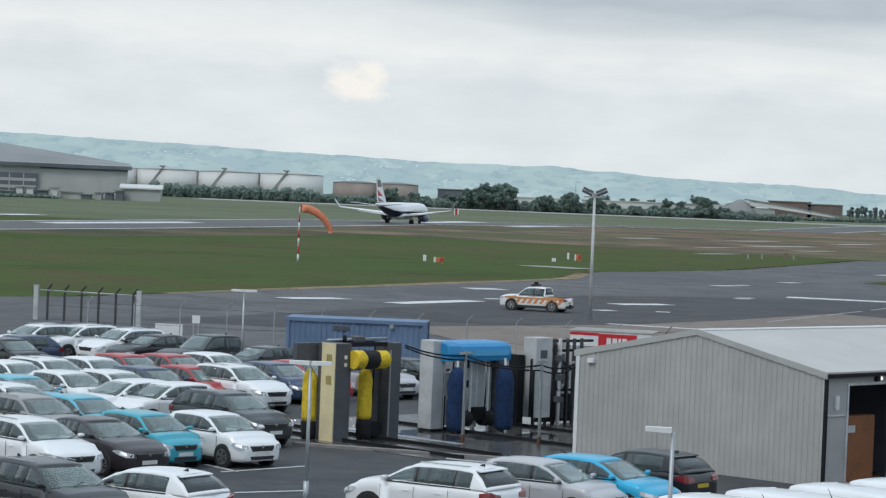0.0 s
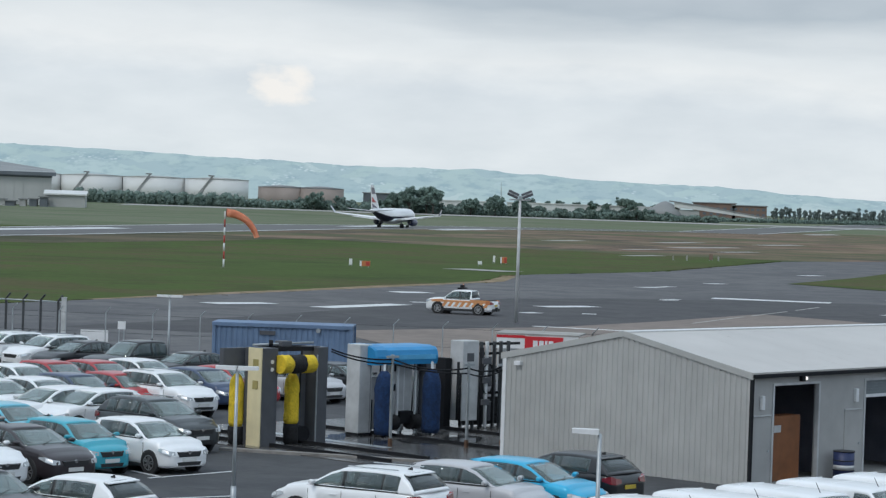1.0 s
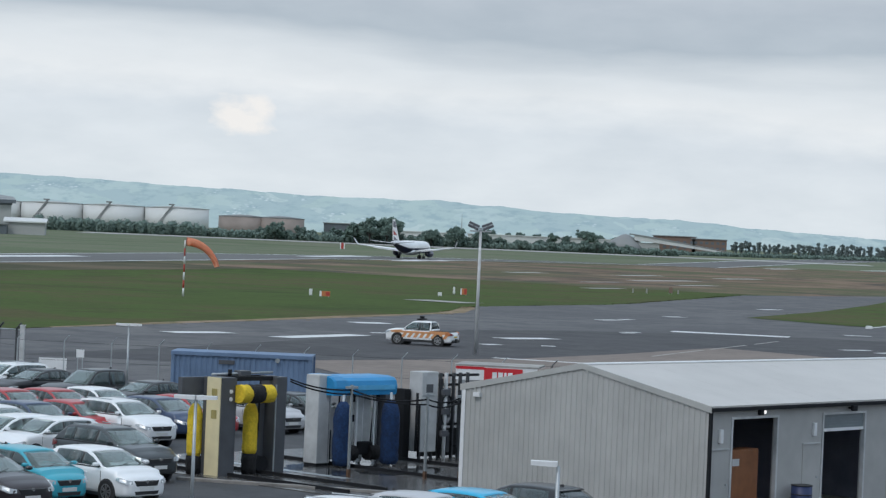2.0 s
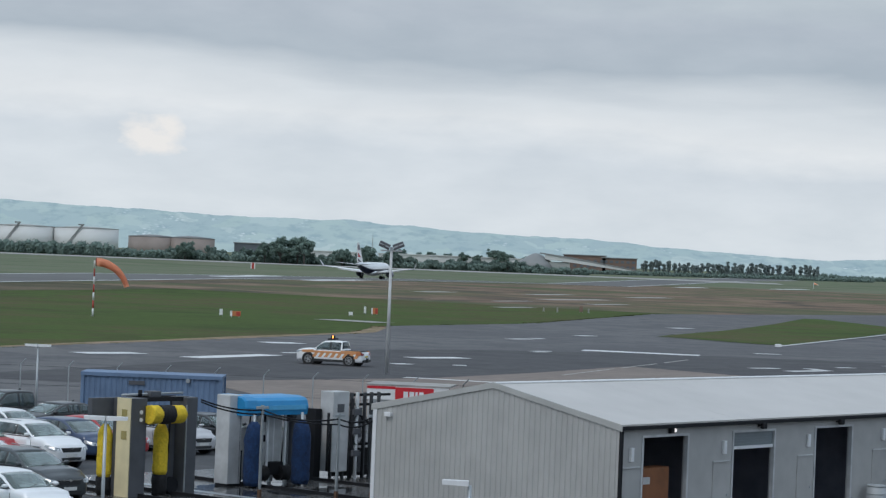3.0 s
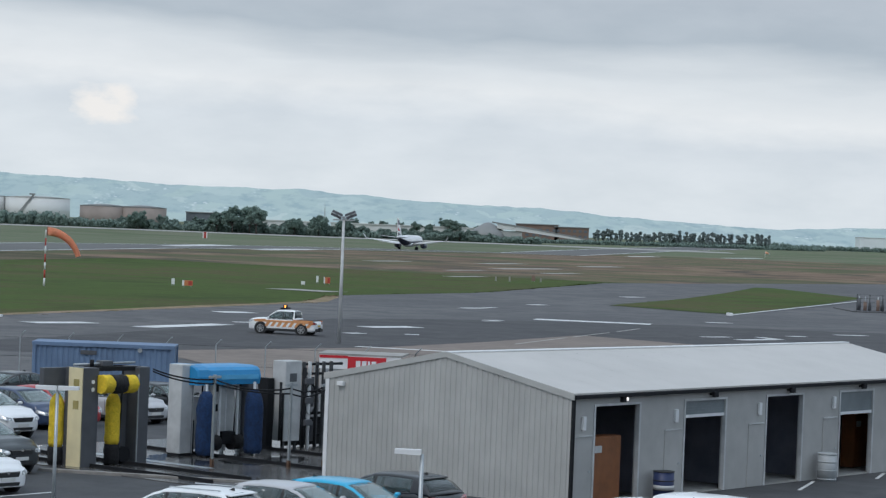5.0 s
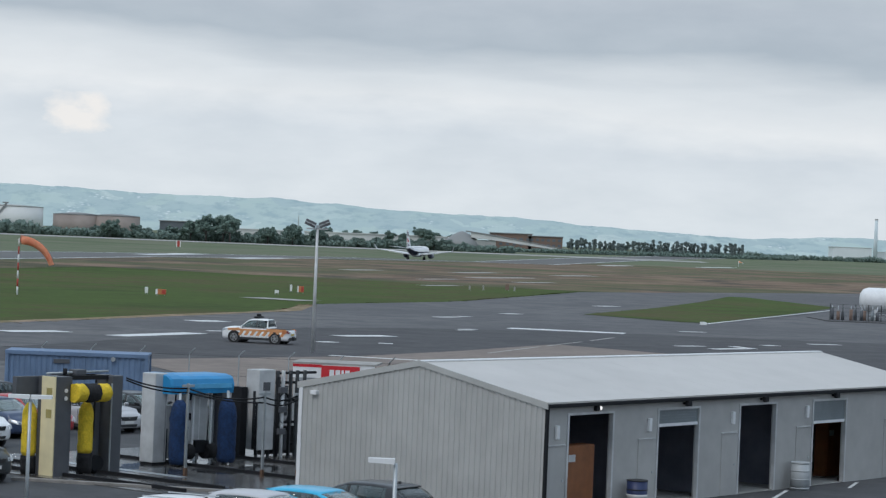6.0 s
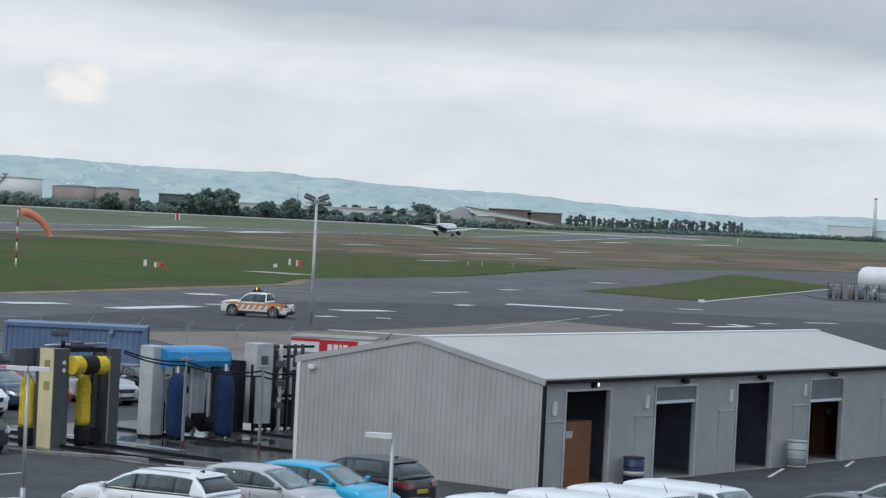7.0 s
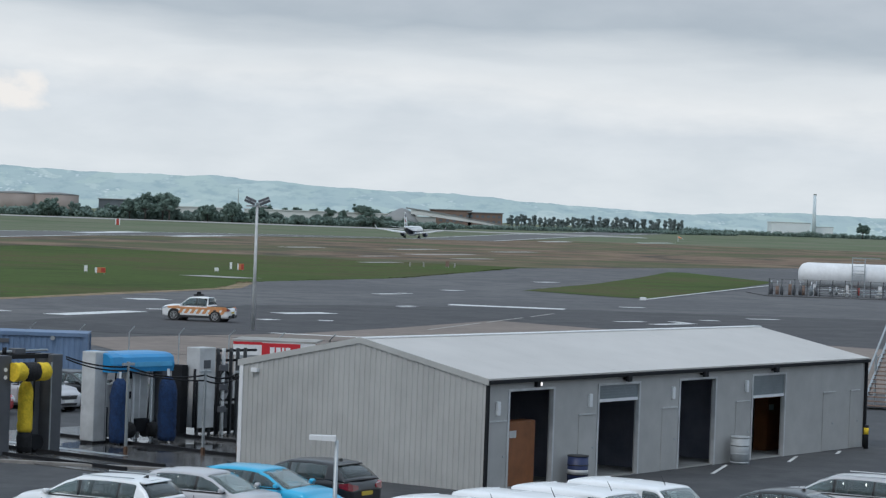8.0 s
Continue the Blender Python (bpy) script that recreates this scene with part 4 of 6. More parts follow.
shed = thing("valeting_building", "long grey metal-clad valeting shed with four open bays", "building", SHED)
bm = bmesh.new()
k = int(SW / 0.2)
profile = []
for i in range(k + 1):
    y = i * SW / k
    for dy, out in ((0.0, 0.0), (0.085, 0.0), (0.11, -0.032), (0.16, -0.032), (0.185, 0.0)):
        if y + dy <= SW:
            profile.append((y + dy, out))
profile.append((SW, 0.0))
add_loft(bm, [[(o, y, -0.05) for y, o in profile], [(o, y, roofline(y) - 0.03) for y, o in profile]], closed=False, smooth=False)
part("gable_wall", bm, CLADDING, shed, "ribbed pale grey cladding")
part("gable_backing", loft([[(0.03, 0, 0), (0.03, SW, 0), (0.03, SW, EAVE), (0.03, SW / 2, RIDGE), (0.03, 0, EAVE)], [(0.16, 0, 0), (0.16, SW, 0), (0.16, SW, EAVE), (0.16, SW / 2, RIDGE), (0.16, 0, EAVE)]], smooth=False), WALL_GREY, shed)
part("far_gable_wall", loft([[(SL - 0.16, 0, 0), (SL - 0.16, SW, 0), (SL - 0.16, SW, EAVE), (SL - 0.16, SW / 2, RIDGE), (SL - 0.16, 0, EAVE)], [(SL, 0, 0), (SL, SW, 0), (SL, SW, EAVE), (SL, SW / 2, RIDGE), (SL, 0, EAVE)]], smooth=False), CLADDING, shed)
part("rear_wall", box(0.16, SL - 0.16, SW - 0.16, SW, 0, EAVE), CLADDING, shed)
x = 0.162
for a, b in BAYS + ((SL - 0.162, None),):
    part("front_wall", box(x, a, 0, 0.16, 0, EAVE), WALL_GREY, shed)
    if b:
        part("front_wall", box(a, b, 0, 0.16, 3.0, EAVE), WALL_GREY, shed)
        x = b
for s in (-1, 1):
    y0, y1 = (-0.12, SW / 2) if s < 0 else (SW / 2, SW + 0.12)
    n = 24
    za = EAVE + 0.0 - 0.12 * (RIDGE - EAVE) / (SW / 2)
    for i in range(n):
        a, b = -0.05 + (SL + 0.1) * i / n, -0.05 + (SL + 0.1) * (i + 1) / n - 0.006
        zs = (za, RIDGE + 0.01) if s < 0 else (RIDGE + 0.01, za)
        bm = bmesh.new()
        add_loft(bm, [[(a, y0, zs[0]), (b, y0, zs[0]), (b, y1, zs[1]), (a, y1, zs[1])], [(a, y0, zs[0] + 0.07), (b, y0, zs[0] + 0.07), (b, y1, zs[1] + 0.07), (a, y1, zs[1] + 0.07)]], smooth=False)
        part("roof_sheet", bm, ROOF_SHEET, shed)
part("ridge_cap", box(-0.06, SL + 0.06, SW / 2 - 0.16, SW / 2 + 0.16, RIDGE + 0.05, RIDGE + 0.1, bevel=0.02), WHITE_METAL, shed)
part("gutter", box(-0.03, SL + 0.03, -0.2, -0.1, EAVE - 0.12, EAVE - 0.005, bevel=0.015), BLACK_METAL, shed, "black gutter")
for x in (-0.02, SL - 0.08):
    part("downpipe", box(x, x + 0.1, -0.11, -0.002, 0, EAVE - 0.05, bevel=0.02), BLACK_METAL, shed, "black downpipe")
for s in (0, 1):
    y0, y1 = (-0.12, SW / 2) if s == 0 else (SW + 0.12, SW / 2)
    pts = [(-0.06, y0, EAVE - 0.16), (-0.06, y1, RIDGE - 0.08), (-0.06, y1, RIDGE + 0.1), (-0.06, y0, EAVE + 0.03)]
    part("verge_trim", loft([pts, [(p[0] + 0.05, p[1], p[2]) for p in pts]], smooth=False), CLADDING, shed)
part("corner_trim", box(-0.05, 0.0, SW - 0.1, SW + 0.04, 0, EAVE - 0.05), WHITE_METAL, shed)
part("floor_slab", box(0.1, SL - 0.1, 0.02, SW - 0.1, -0.03, 0.03), CONCRETE, shed)
for a, b in ((5.3, 5.45), (10.6, 10.75), (15.8, 15.95)):
    part("partition", box(a, b, 0.17, SW - 0.2, 0.03, EAVE - 0.05), INTERIOR, shed, "dark painted partition")
part("back_lining", box(0.2, SL - 0.2, SW - 0.3, SW - 0.2, 0.03, EAVE - 0.05), INTERIOR, shed)
part("gable_lining", box(0.18, 0.24, 0.2, SW - 0.3, 0.03, EAVE - 0.05), INTERIOR, shed)
part("ceiling_lining", box(0.2, SL - 0.2, 0.2, SW - 0.3, EAVE - 0.05, EAVE - 0.01), INTERIOR, shed)
for i, (a, b) in enumerate(BAYS):
    frame_part = part("bay_frame", add_box(add_box(box(a - 0.07, a + 0.02, -0.03, 0.1, 0.0, 3.05), b - 0.02, b + 0.07, -0.03, 0.1, 0.0, 3.05), a - 0.07, b + 0.07, -0.032, 0.1, 3.0, 3.07), LIGHT_PANEL, shed)
    if i in (1, 3):
        low, rows_of = (2.56, 5) if i == 1 else (2.3, 8)
        shutter = part("roller_shutter", box(a + 0.03, b - 0.03, 0.06, 0.09, low, 3.0), SHUTTER, shed, "half-raised grey roller shutter")
        for j in range(rows_of):
            part("slat", box(a + 0.03, b - 0.03, 0.035, 0.062, low + j * 0.088, low + 0.08 + j * 0.088), SHUTTER, shutter)
        part("shutter_rail", box(a + 0.02, b - 0.02, 0.02, 0.1, low - 0.1, low), WHITE_METAL, shed)
for a, b, top in ((0.2, 1.1, 2.1), (5.35, 6.3, 2.1), (10.65, 11.6, 2.1), (15.85, 16.85, 2.12), (22.7, 23.6, 2.2), (25.0, 25.75, 2.2)):
    door = part("personnel_door", box(a, b, -0.025, 0.02, 0.02, top), WALL_GREY, shed, "flush grey personnel door")
    part("door_hood", box(a - 0.03, b + 0.03, -0.06, 0.01, top, top + 0.035), LIGHT_PANEL, shed)
    part("handle", box(b - 0.12, b - 0.04, -0.05, -0.02, 1.0, 1.06), GALV, door, "small steel handle")
for x, z in ((0.62, 2.3), (5.95, 2.35), (11.3, 2.4), (16.55, 2.45)):
    part("bulkhead_lamp", box(x - 0.08, x + 0.08, -0.1, 0.0, z, z + 0.42, bevel=0.02), WHITE_METAL, shed, "white box lamp on the wall")
for x in (8.1, 13.25, 18.5):
    part("floodlight", add_box(box(x - 0.05, x + 0.05, -0.2, 0.0, 3.16, 3.22), x - 0.11, x + 0.11, -0.26, -0.12, 3.1, 3.28, bevel=0.02), BLACK_METAL, shed, "small black floodlight")
part("lit_lamp", box(2.86, 2.98, -0.14, 0.0, 3.13, 3.25, bevel=0.05), BULKHEAD_GLOW, shed, "small lit white lamp over the bay")
part("lit_lamp_bracket", box(2.68, 2.86, -0.12, 0.0, 3.1, 3.26), BLACK_METAL, shed)
part("gable_sensor", box(-0.16, 0, SW - 0.75, SW - 0.5, EAVE - 0.32, EAVE - 0.18, bevel=0.02), WHITE_METAL, shed)

IN_SHED = lambda x, y, z=0.03: SHED @ pose(x, y, z)
for x0, wd, dy in ((1.66, 1.6, 0.3), (20.7, 1.3, 1.3)):
    board = thing("plywood_cabinet", "tall orange-brown plywood cabinet standing inside the bay", "cabinet", IN_SHED(x0, dy))
    part("carcass", box(0, wd, 0, 0.5, 0, 2.0, bevel=0.01), ORANGE_WOOD, board)
    part("cabinet_door", box(0.03, wd - 0.03, -0.03, 0.0, 0.05, 1.96), ORANGE_WOOD, board)
    part("notice", box(0.12, 0.5, -0.036, -0.03, 1.5, 1.72), LIGHT_PANEL, board, "pale paper notice")
drum = thing("oil_drum", "dark blue steel drum with a pale band by the wall", "drum", IN_SHED(4.6, -0.5, 0.0))
part("shell", tube((0, 0, 0), (0, 0, 0.9), 0.33, n=20), stuff_mat("drum_blue", (0.02, 0.035, 0.11), 0.5, 0, 0.1, 4), drum)
part("band", tube((0, 0, 0.33), (0, 0, 0.47), 0.334, n=20), LIGHT_PANEL, drum, "pale worn band")
for z in (0.02, 0.3, 0.6, 0.88):
    part("hoop", tube((0, 0, z), (0, 0, z + 0.03), 0.345, n=20), TRIM, drum)
tankette = thing("water_butt", "pale grey plastic water butt with moulded ribs", "water butt", IN_SHED(15.35, -0.5, 0.0))
part("shell", tube((0, 0, 0), (0, 0, 0.98), 0.34, 0.33, n=22), stuff_mat("pale_plastic", (0.40, 0.43, 0.45), 0.5, 0, 0.12, 3), tankette)
for z in (0.05, 0.35, 0.65, 0.92):
    part("rib", tube((0, 0, z), (0, 0, z + 0.05), 0.343, n=22), tankette.children[0].data.materials[0], tankette)
bollard = thing("bollard", "black and yellow post at the building corner", "bollard", IN_SHED(25.5, -0.5, 0.0))
part("post", tube((0, 0, 0), (0, 0, 0.9), 0.09, n=12), BLACK_METAL, bollard)
part("collar", tube((0, 0, 0.55), (0, 0, 0.8), 0.095, n=12), YELLOW_BRISTLE, bollard, "yellow band")

# ---- the car wash ----
AX = 49.4


def at(x, y, z=0.02, a=AX):
    return pose(x, y, z, 0, 0, a)


def brush(name, x, y, tone, words, h0=0.75, h1=2.35, r=0.27, base=None):
    b = thing(name, words, "brush", at(x, y))
    rng = random.Random(int(x * 100))
    n, rings = 18, []
    for j in range(15):
        z = h0 + (h1 - h0) * j / 14
        rr = r * {0: 0.86, 14: 0.35, 13: 0.72, 12: 0.9}.get(j, 1)
        rings.append([(math.cos(i * 6.28319 / n) * rr * rng.uniform(0.92, 1.06), math.sin(i * 6.28319 / n) * rr * rng.uniform(0.92, 1.06), z) for i in range(n)])
    part("bristles", loft(rings), tone, b)
    if base:
        rings = [[(math.cos(i * 6.28319 / n) * r * rng.uniform(0.92, 1.1), math.sin(i * 6.28319 / n) * r * rng.uniform(0.92, 1.1), z) for i in range(n)] for z in (0.05, 0.25, 0.5, h0)]
        part("lower_bristles", loft(rings), base, b, "black lower bristles")
    part("shaft", tube((0, 0, 0.0), (0, 0, h1 + 0.25), 0.05), GALV, b)
    return b


PUDDLE = stuff_mat("standing_water", (0.05, 0.052, 0.055), 0.05, 0, 0.2, 1.5, spec=0.6)


def puddle(x, y, rx, ry, seed):
    """A thin film of standing water with an uneven rim."""
    rng = random.Random(seed)
    off = [(math.cos(i * 0.3142) * rx * rng.uniform(0.7, 1.15), math.sin(i * 0.3142) * ry * rng.uniform(0.7, 1.15)) for i in range(20)]
    ob = part("puddle", loft([[(a, b, 0.0) for a, b in off], [(a * 0.97, b * 0.97, 0.006) for a, b in off]], smooth=False), PUDDLE, m=pose(x, y, 0.052))
    return tagged(ob, "shallow puddle on the dark wash slab", "puddle", "wash puddles", "structure")


slabm = thing("wash_slab", "wet dark concrete wash slab with steel guide rails", "slab", at(-8.0, 86.9), kind="structure")
part("slab", box(-5.6, 9.4, -7.6, 6.0, -0.05, 0.03), WET, slabm)
for x in (-4.7, -3.0, 1.6, 5.4):
    part("guide_rail", box(x, x + 0.09, -6.4, 5.0, 0.03, 0.14), BLACK_METAL, slabm, "black steel guide rail")
part("drain_grate", box(-1.6, -1.2, -3.0, 3.0, 0.032, 0.04), GALV, slabm)
part("kerb", box(-0.15, 8.8, -0.14, 0.14, -0.05, 0.1, bevel=0.02), DULL_CONCRETE, None, m=pose(-11.7, 81.2, 0.02, 0, 0, -12))
tagged(bpy.data.objects["kerb"], "dark stained concrete kerb along the wash slab", "kerb", kind="structure")

for i, q in enumerate(((-9.2, 84.6, 0.7, 1.3), (-7.4, 85.6, 0.9, 1.4), (-5.6, 86.6, 1.1, 1.2), (-4.3, 88.2, 0.8, 1.6), (-6.4, 88.9, 0.6, 1.2), (-8.6, 87.0, 0.5, 1.5))):
    puddle(*q, 70 + i)
gantry = thing("wash_gantry", "dark grey car wash gantry with cream front panel and yellow brushes", "car wash", at(-11.2, 82.95))
part("tower", box(0.02, 0.7, -0.6, 0.3, 0.0, 3.25, bevel=0.03), DARK_GREY, gantry)
part("front_panel", box(-0.03, 0.02, -0.6, 0.06, 0.02, 3.25), CREAM, gantry, "cream front panel")
part("side_panel", box(0.0, 0.55, -0.64, -0.6, 0.02, 3.25), DARK_GREY, gantry)
for z in (1.9, 2.6):
    part("notice", box(-0.05, -0.03, -0.45, -0.2, z, z + 0.28), stuff_mat("ochre_notice", (0.4, 0.33, 0.12), 0.6), gantry, "ochre sign plate")
for z in (2.55, 2.8):
    part("button", tube((0.4, -0.66, z), (0.4, -0.64, z), 0.07), WHITE_METAL, gantry)
part("tower", box(2.52, 3.0, -0.55, 0.3, 0.0, 3.25, bevel=0.03), DARK_GREY, gantry)
part("upright", box(2.46, 2.5, -0.6, -0.56, 0.0, 3.0), GALV, gantry, "pale thin guide rail")
part("upright", box(1.1, 1.18, 0.1, 0.2, 0.0, 3.1), GALV, gantry)
part("hose_loop", tube((2.2, -0.1, 3.2), (2.05, -0.2, 1.2), 0.035), BLACK_METAL, gantry)
part("junction_box", box(1.3, 1.75, -0.1, 0.25, 3.26, 3.44, bevel=0.02), DARK_GREY, gantry)
part("valve", tube((0.9, 0.0, 3.26), (0.9, 0.0, 3.48), 0.07), BLACK_METAL, gantry)
part("pipe", tube((0.2, 0.1, 3.32), (2.9, 0.1, 3.36), 0.04), GALV, gantry)
part("inner_panel", box(2.1, 2.42, -0.1, 0.2, 0.45, 2.6), DARK_GREY, gantry)
part("back_board", box(-0.9, 0.1, 0.3, 0.5, 2.55, 3.22), DARK_GREY, gantry)
for y in (-0.35, 0.3):
    part("crossbeam", box(0.7, 2.8, y, y + 0.14, 3.12, 3.26), BLACK_METAL, gantry)
for a, b, tone in ((0.62, 1.03, YELLOW_BRISTLE), (1.03, 1.62, BLACK_BRISTLE), (1.62, 2.08, YELLOW_BRISTLE)):
    bm = bmesh.new()
    rng = random.Random(int(a * 10))
    rings = [[(a + (b - a) * j / 5, -0.75 + math.cos(i * 0.3491) * 0.31 * rng.uniform(0.93, 1.05), 2.72 + math.sin(i * 0.3491) * 0.31 * rng.uniform(0.93, 1.05)) for i in range(18)] for j in range(6)]
    part("roller_brush", loft(rings), tone, gantry)
part("motor", tube((2.12, -0.4, 0.34), (2.12, -0.15, 0.34), 0.27, n=16), BLACK_METAL, gantry)
brush("wash_brush", -11.65, 83.2, YELLOW_BRISTLE, "yellow upright wash brush with black lower bristles", 0.62, 2.35, 0.25, BLACK_BRISTLE)
brush("wash_brush", -9.92, 84.05, YELLOW_BRISTLE, "yellow upright wash brush with black lower bristles", 0.7, 2.4, 0.25, BLACK_BRISTLE)

bay = thing("wash_arch", "light grey car wash arch with a bright blue canopy", "car wash", at(-8.15, 88.15))
part("cabinet", box(-0.26, 0.36, -0.4, 0.25, 0.12, 3.2, bevel=0.03), LIGHT_PANEL, bay)
part("plinth", box(-0.24, 0.34, -0.37, 0.22, 0.0, 0.12), BLACK_METAL, bay)
part("seam", box(0.27, 0.285, -0.406, -0.4, 0.15, 3.1), DARK_GREY, bay)
part("cabinet", box(3.45, 3.85, 0.0, 0.5, 0.0, 2.6, bevel=0.03), DARK_GREY, bay)
rings = []
for x, k in ((0.1, 0.0), (0.18, 0.06), (0.62, 0.08), (0.64, 0.0), (3.22, 0.0), (3.28, -0.06)):
    rings.append([(x, -0.75 - k, 2.5), (x, -0.8 - k, 2.78), (x, -0.74 - k, 3.0 + k * 0.4), (x, -0.6, 3.1 + k * 0.5), (x, -0.35, 3.15 + k * 0.5), (x, 0.6, 3.15 + k * 0.5), (x, 0.6, 2.5)])
part("canopy", loft(rings, smooth=False), BLUE_PANEL, bay, "bright blue rounded canopy")
part("canopy_sign", box(1.25, 3.1, -0.815, -0.79, 2.68, 2.84), stuff_mat("pale_blue_sign", (0.10, 0.42, 0.70), 0.5), bay, "paler blue sign panel")
part("inner_panel", box(1.62, 2.72, -0.02, 0.14, 0.5, 2.5, bevel=0.02), LIGHT_PANEL, bay)
for x in (1.72, 2.6):
    part("brush_guide", box(x, x + 0.07, -0.3, -0.22, 0.1, 2.55), WHITE_METAL, bay, "pale brush guide rail")
part("mud_flap", box(0.5, 1.1, 0.3, 0.36, 0.1, 1.2), BLACK_METAL, bay)
for x in (2.05, 2.32):
    part("riser_pipe", tube((x, 0.0, 0.1), (x, 0.0, 2.4), 0.035), WHITE_METAL, bay, "pale riser pipe")
part("pump_box", box(1.9, 2.58, -0.3, 0.0, 0.35, 0.8, bevel=0.03), BLACK_METAL, bay, "black pump box")
for x, z in ((1.7, 1.5), (2.9, 2.2), (1.75, 2.2)):
    part("switch_box", box(x, x + 0.18, -0.05, 0.1, z, z + 0.25), BLACK_METAL, bay)
for x in (0.9, 1.72, 2.5, 3.3):
    part("frame_post", box(x, x + 0.1, 0.3, 0.42, 0.0, 2.7), GALV, bay)
for x in (1.3, 2.4):
    part("floor_roller", tube((x, -0.2, 0.42), (x + 0.45, -0.2, 0.42), 0.28, n=14), BLACK_BRISTLE, bay)
part("cable_tray", box(0.3, 3.6, 0.42, 0.55, 2.72, 2.84), DARK_POST, bay)
for x in (0.62, 1.2, 2.95):
    part("hanging_hose", tube((x, 0.2, 0.5), (x + 0.06, 0.1, 2.5), 0.03, n=8), BLACK_METAL, bay)
part("splash_guard", box(1.05, 1.58, 0.36, 0.42, 0.15, 2.0), LIGHT_PANEL, bay, "grey stained splash guard")
brush("wash_brush", -7.15, 87.75, BLUE_BRISTLE, "dark blue upright wash brush", 0.1, 2.32, 0.33)
brush("wash_brush", -5.6, 89.3, BLUE_BRISTLE, "dark blue upright wash brush", 0.1, 2.36, 0.33)

plant = thing("wash_plant", "pale grey cabinet with dark pipe frames behind the wash", "machinery", at(-4.87, 92.0))
part("cabinet", box(-0.12, 0.72, -0.4, 0.25, 0.35, 3.25, bevel=0.03), LIGHT_PANEL, plant)
for x in (-0.05, 0.58):
    part("leg", box(x, x + 0.08, -0.3, -0.2, 0.0, 0.36), DARK_POST, plant)
part("vent", box(0.1, 0.45, -0.415, -0.4, 2.5, 2.8), DARK_GREY, plant)
part("tower", box(-0.5, -0.18, 0.1, 0.6, 0.0, 2.6), BLACK_METAL, plant)
for x, z0, z1, r in ((-0.4, 0.4, 2.5, 0.05), (-0.27, 0.2, 2.1, 0.04), (0.85, 0.1, 3.0, 0.06), (1.05, 0.1, 2.6, 0.05), (1.45, 0.1, 3.1, 0.05)):
    part("riser_pipe", tube((x, -0.45, z0), (x, -0.45, z1), r), BLACK_METAL if x != 1.05 else WHITE_METAL, plant)
for z in (0.9, 1.7, 2.4):
    part("valve_block", box(0.8, 1.15, -0.6, -0.4, z, z + 0.22, bevel=0.02), DARK_GREY, plant)
for x in (0.95, 1.25, 1.65, 2.0, 2.4):
    part("frame_post", box(x, x + 0.09, -0.3, -0.2, 0.0, 3.2), DARK_POST if x != 1.25 else WHITE_METAL, plant)
for z in (0.5, 1.3, 2.1, 2.75, 3.1):
    part("pipe", tube((0.6, -0.1, z), (3.2, -0.1, z), 0.05), BLACK_METAL, plant)
part("hose_bank", box(0.8, 3.4, 0.3, 0.6, 0.1, 1.1), BLACK_BRISTLE, plant)
for x, z0, z1, y in ((0.9, 1.2, 2.3, 0.3), (1.35, 0.3, 1.0, -0.35), (1.8, 1.5, 2.6, 0.2), (2.15, 0.4, 1.5, -0.3), (2.6, 1.1, 2.9, 0.25)):
    part("control_box", box(x, x + 0.26, y, y + 0.2, z0, z1, bevel=0.015), LIGHT_PANEL if x in (0.9, 2.6) else DARK_GREY, plant)
for x, y in ((1.1, -0.5), (1.55, -0.1), (2.2, -0.45), (2.75, -0.2)):
    part("hose_loop", loft([[(x + 0.3 * math.sin(t) + 0.03 * math.cos(q), y + 0.03 * math.sin(q), 2.4 - 0.55 * math.sin(t * 0.5) ** 2 * 2) for q in (0, 1.57, 3.14, 4.71)] for t in [i * 0.3142 for i in range(21)]]), BLACK_METAL, plant, "looped black hose")

for x, y, h in ((-6.62, 84.4, 3.1), (-4.1, 84.9, 2.9), (-2.95, 85.5, 2.9)):
    p = thing("cable_post", "grey steel post carrying hose cables over the wash", "post", at(x, y))
    part("post", box(-0.038, 0.038, -0.038, 0.038, 0.3, h), GALV, p)
    part("foot", box(-0.05, 0.05, -0.05, 0.05, 0.0, 0.3), stuff_mat("rusty_steel", (0.14, 0.075, 0.045), 0.8, 0, 0.3, 9), p, "rusty foot")
    part("bracket", box(-0.25, 0.25, -0.05, 0.05, h - 0.12, h - 0.04), GALV, p)


def cable(name, a, b, sag, r=0.03, n=12):
    a, b = Vector(a), Vector(b)
    pts = [a.lerp(b, i / n) - Vector((0, 0, sag * 4 * (i / n) * (1 - i / n))) for i in range(n + 1)]
    side = (b - a).cross(Vector((0, 0, 1))).normalized() * r
    bm = loft([[p + side * math.cos(q * 1.0472) + Vector((0, 0, r * math.sin(q * 1.0472))) for q in range(6)] for p in pts])
    return tagged(part(name, bm, BLACK_METAL), "sagging black hose cable between the wash posts", "cable", "wash cables")


for k, dz in enumerate((0.0, 0.14)):
    cable("hose_cable", (-8.6, 83.6, 3.2 + dz * 0.5), (-6.62, 84.4, 2.82 + dz), 0.12)
    cable("hose_cable", (-6.62, 84.4, 2.82 + dz), (-4.1, 84.9, 2.55 + dz * 1.3), 0.1 + dz * 0.6)
    cable("hose_cable", (-4.1, 84.9, 2.55 + dz * 1.3), (-2.95, 85.5, 2.7 + dz), 0.16)

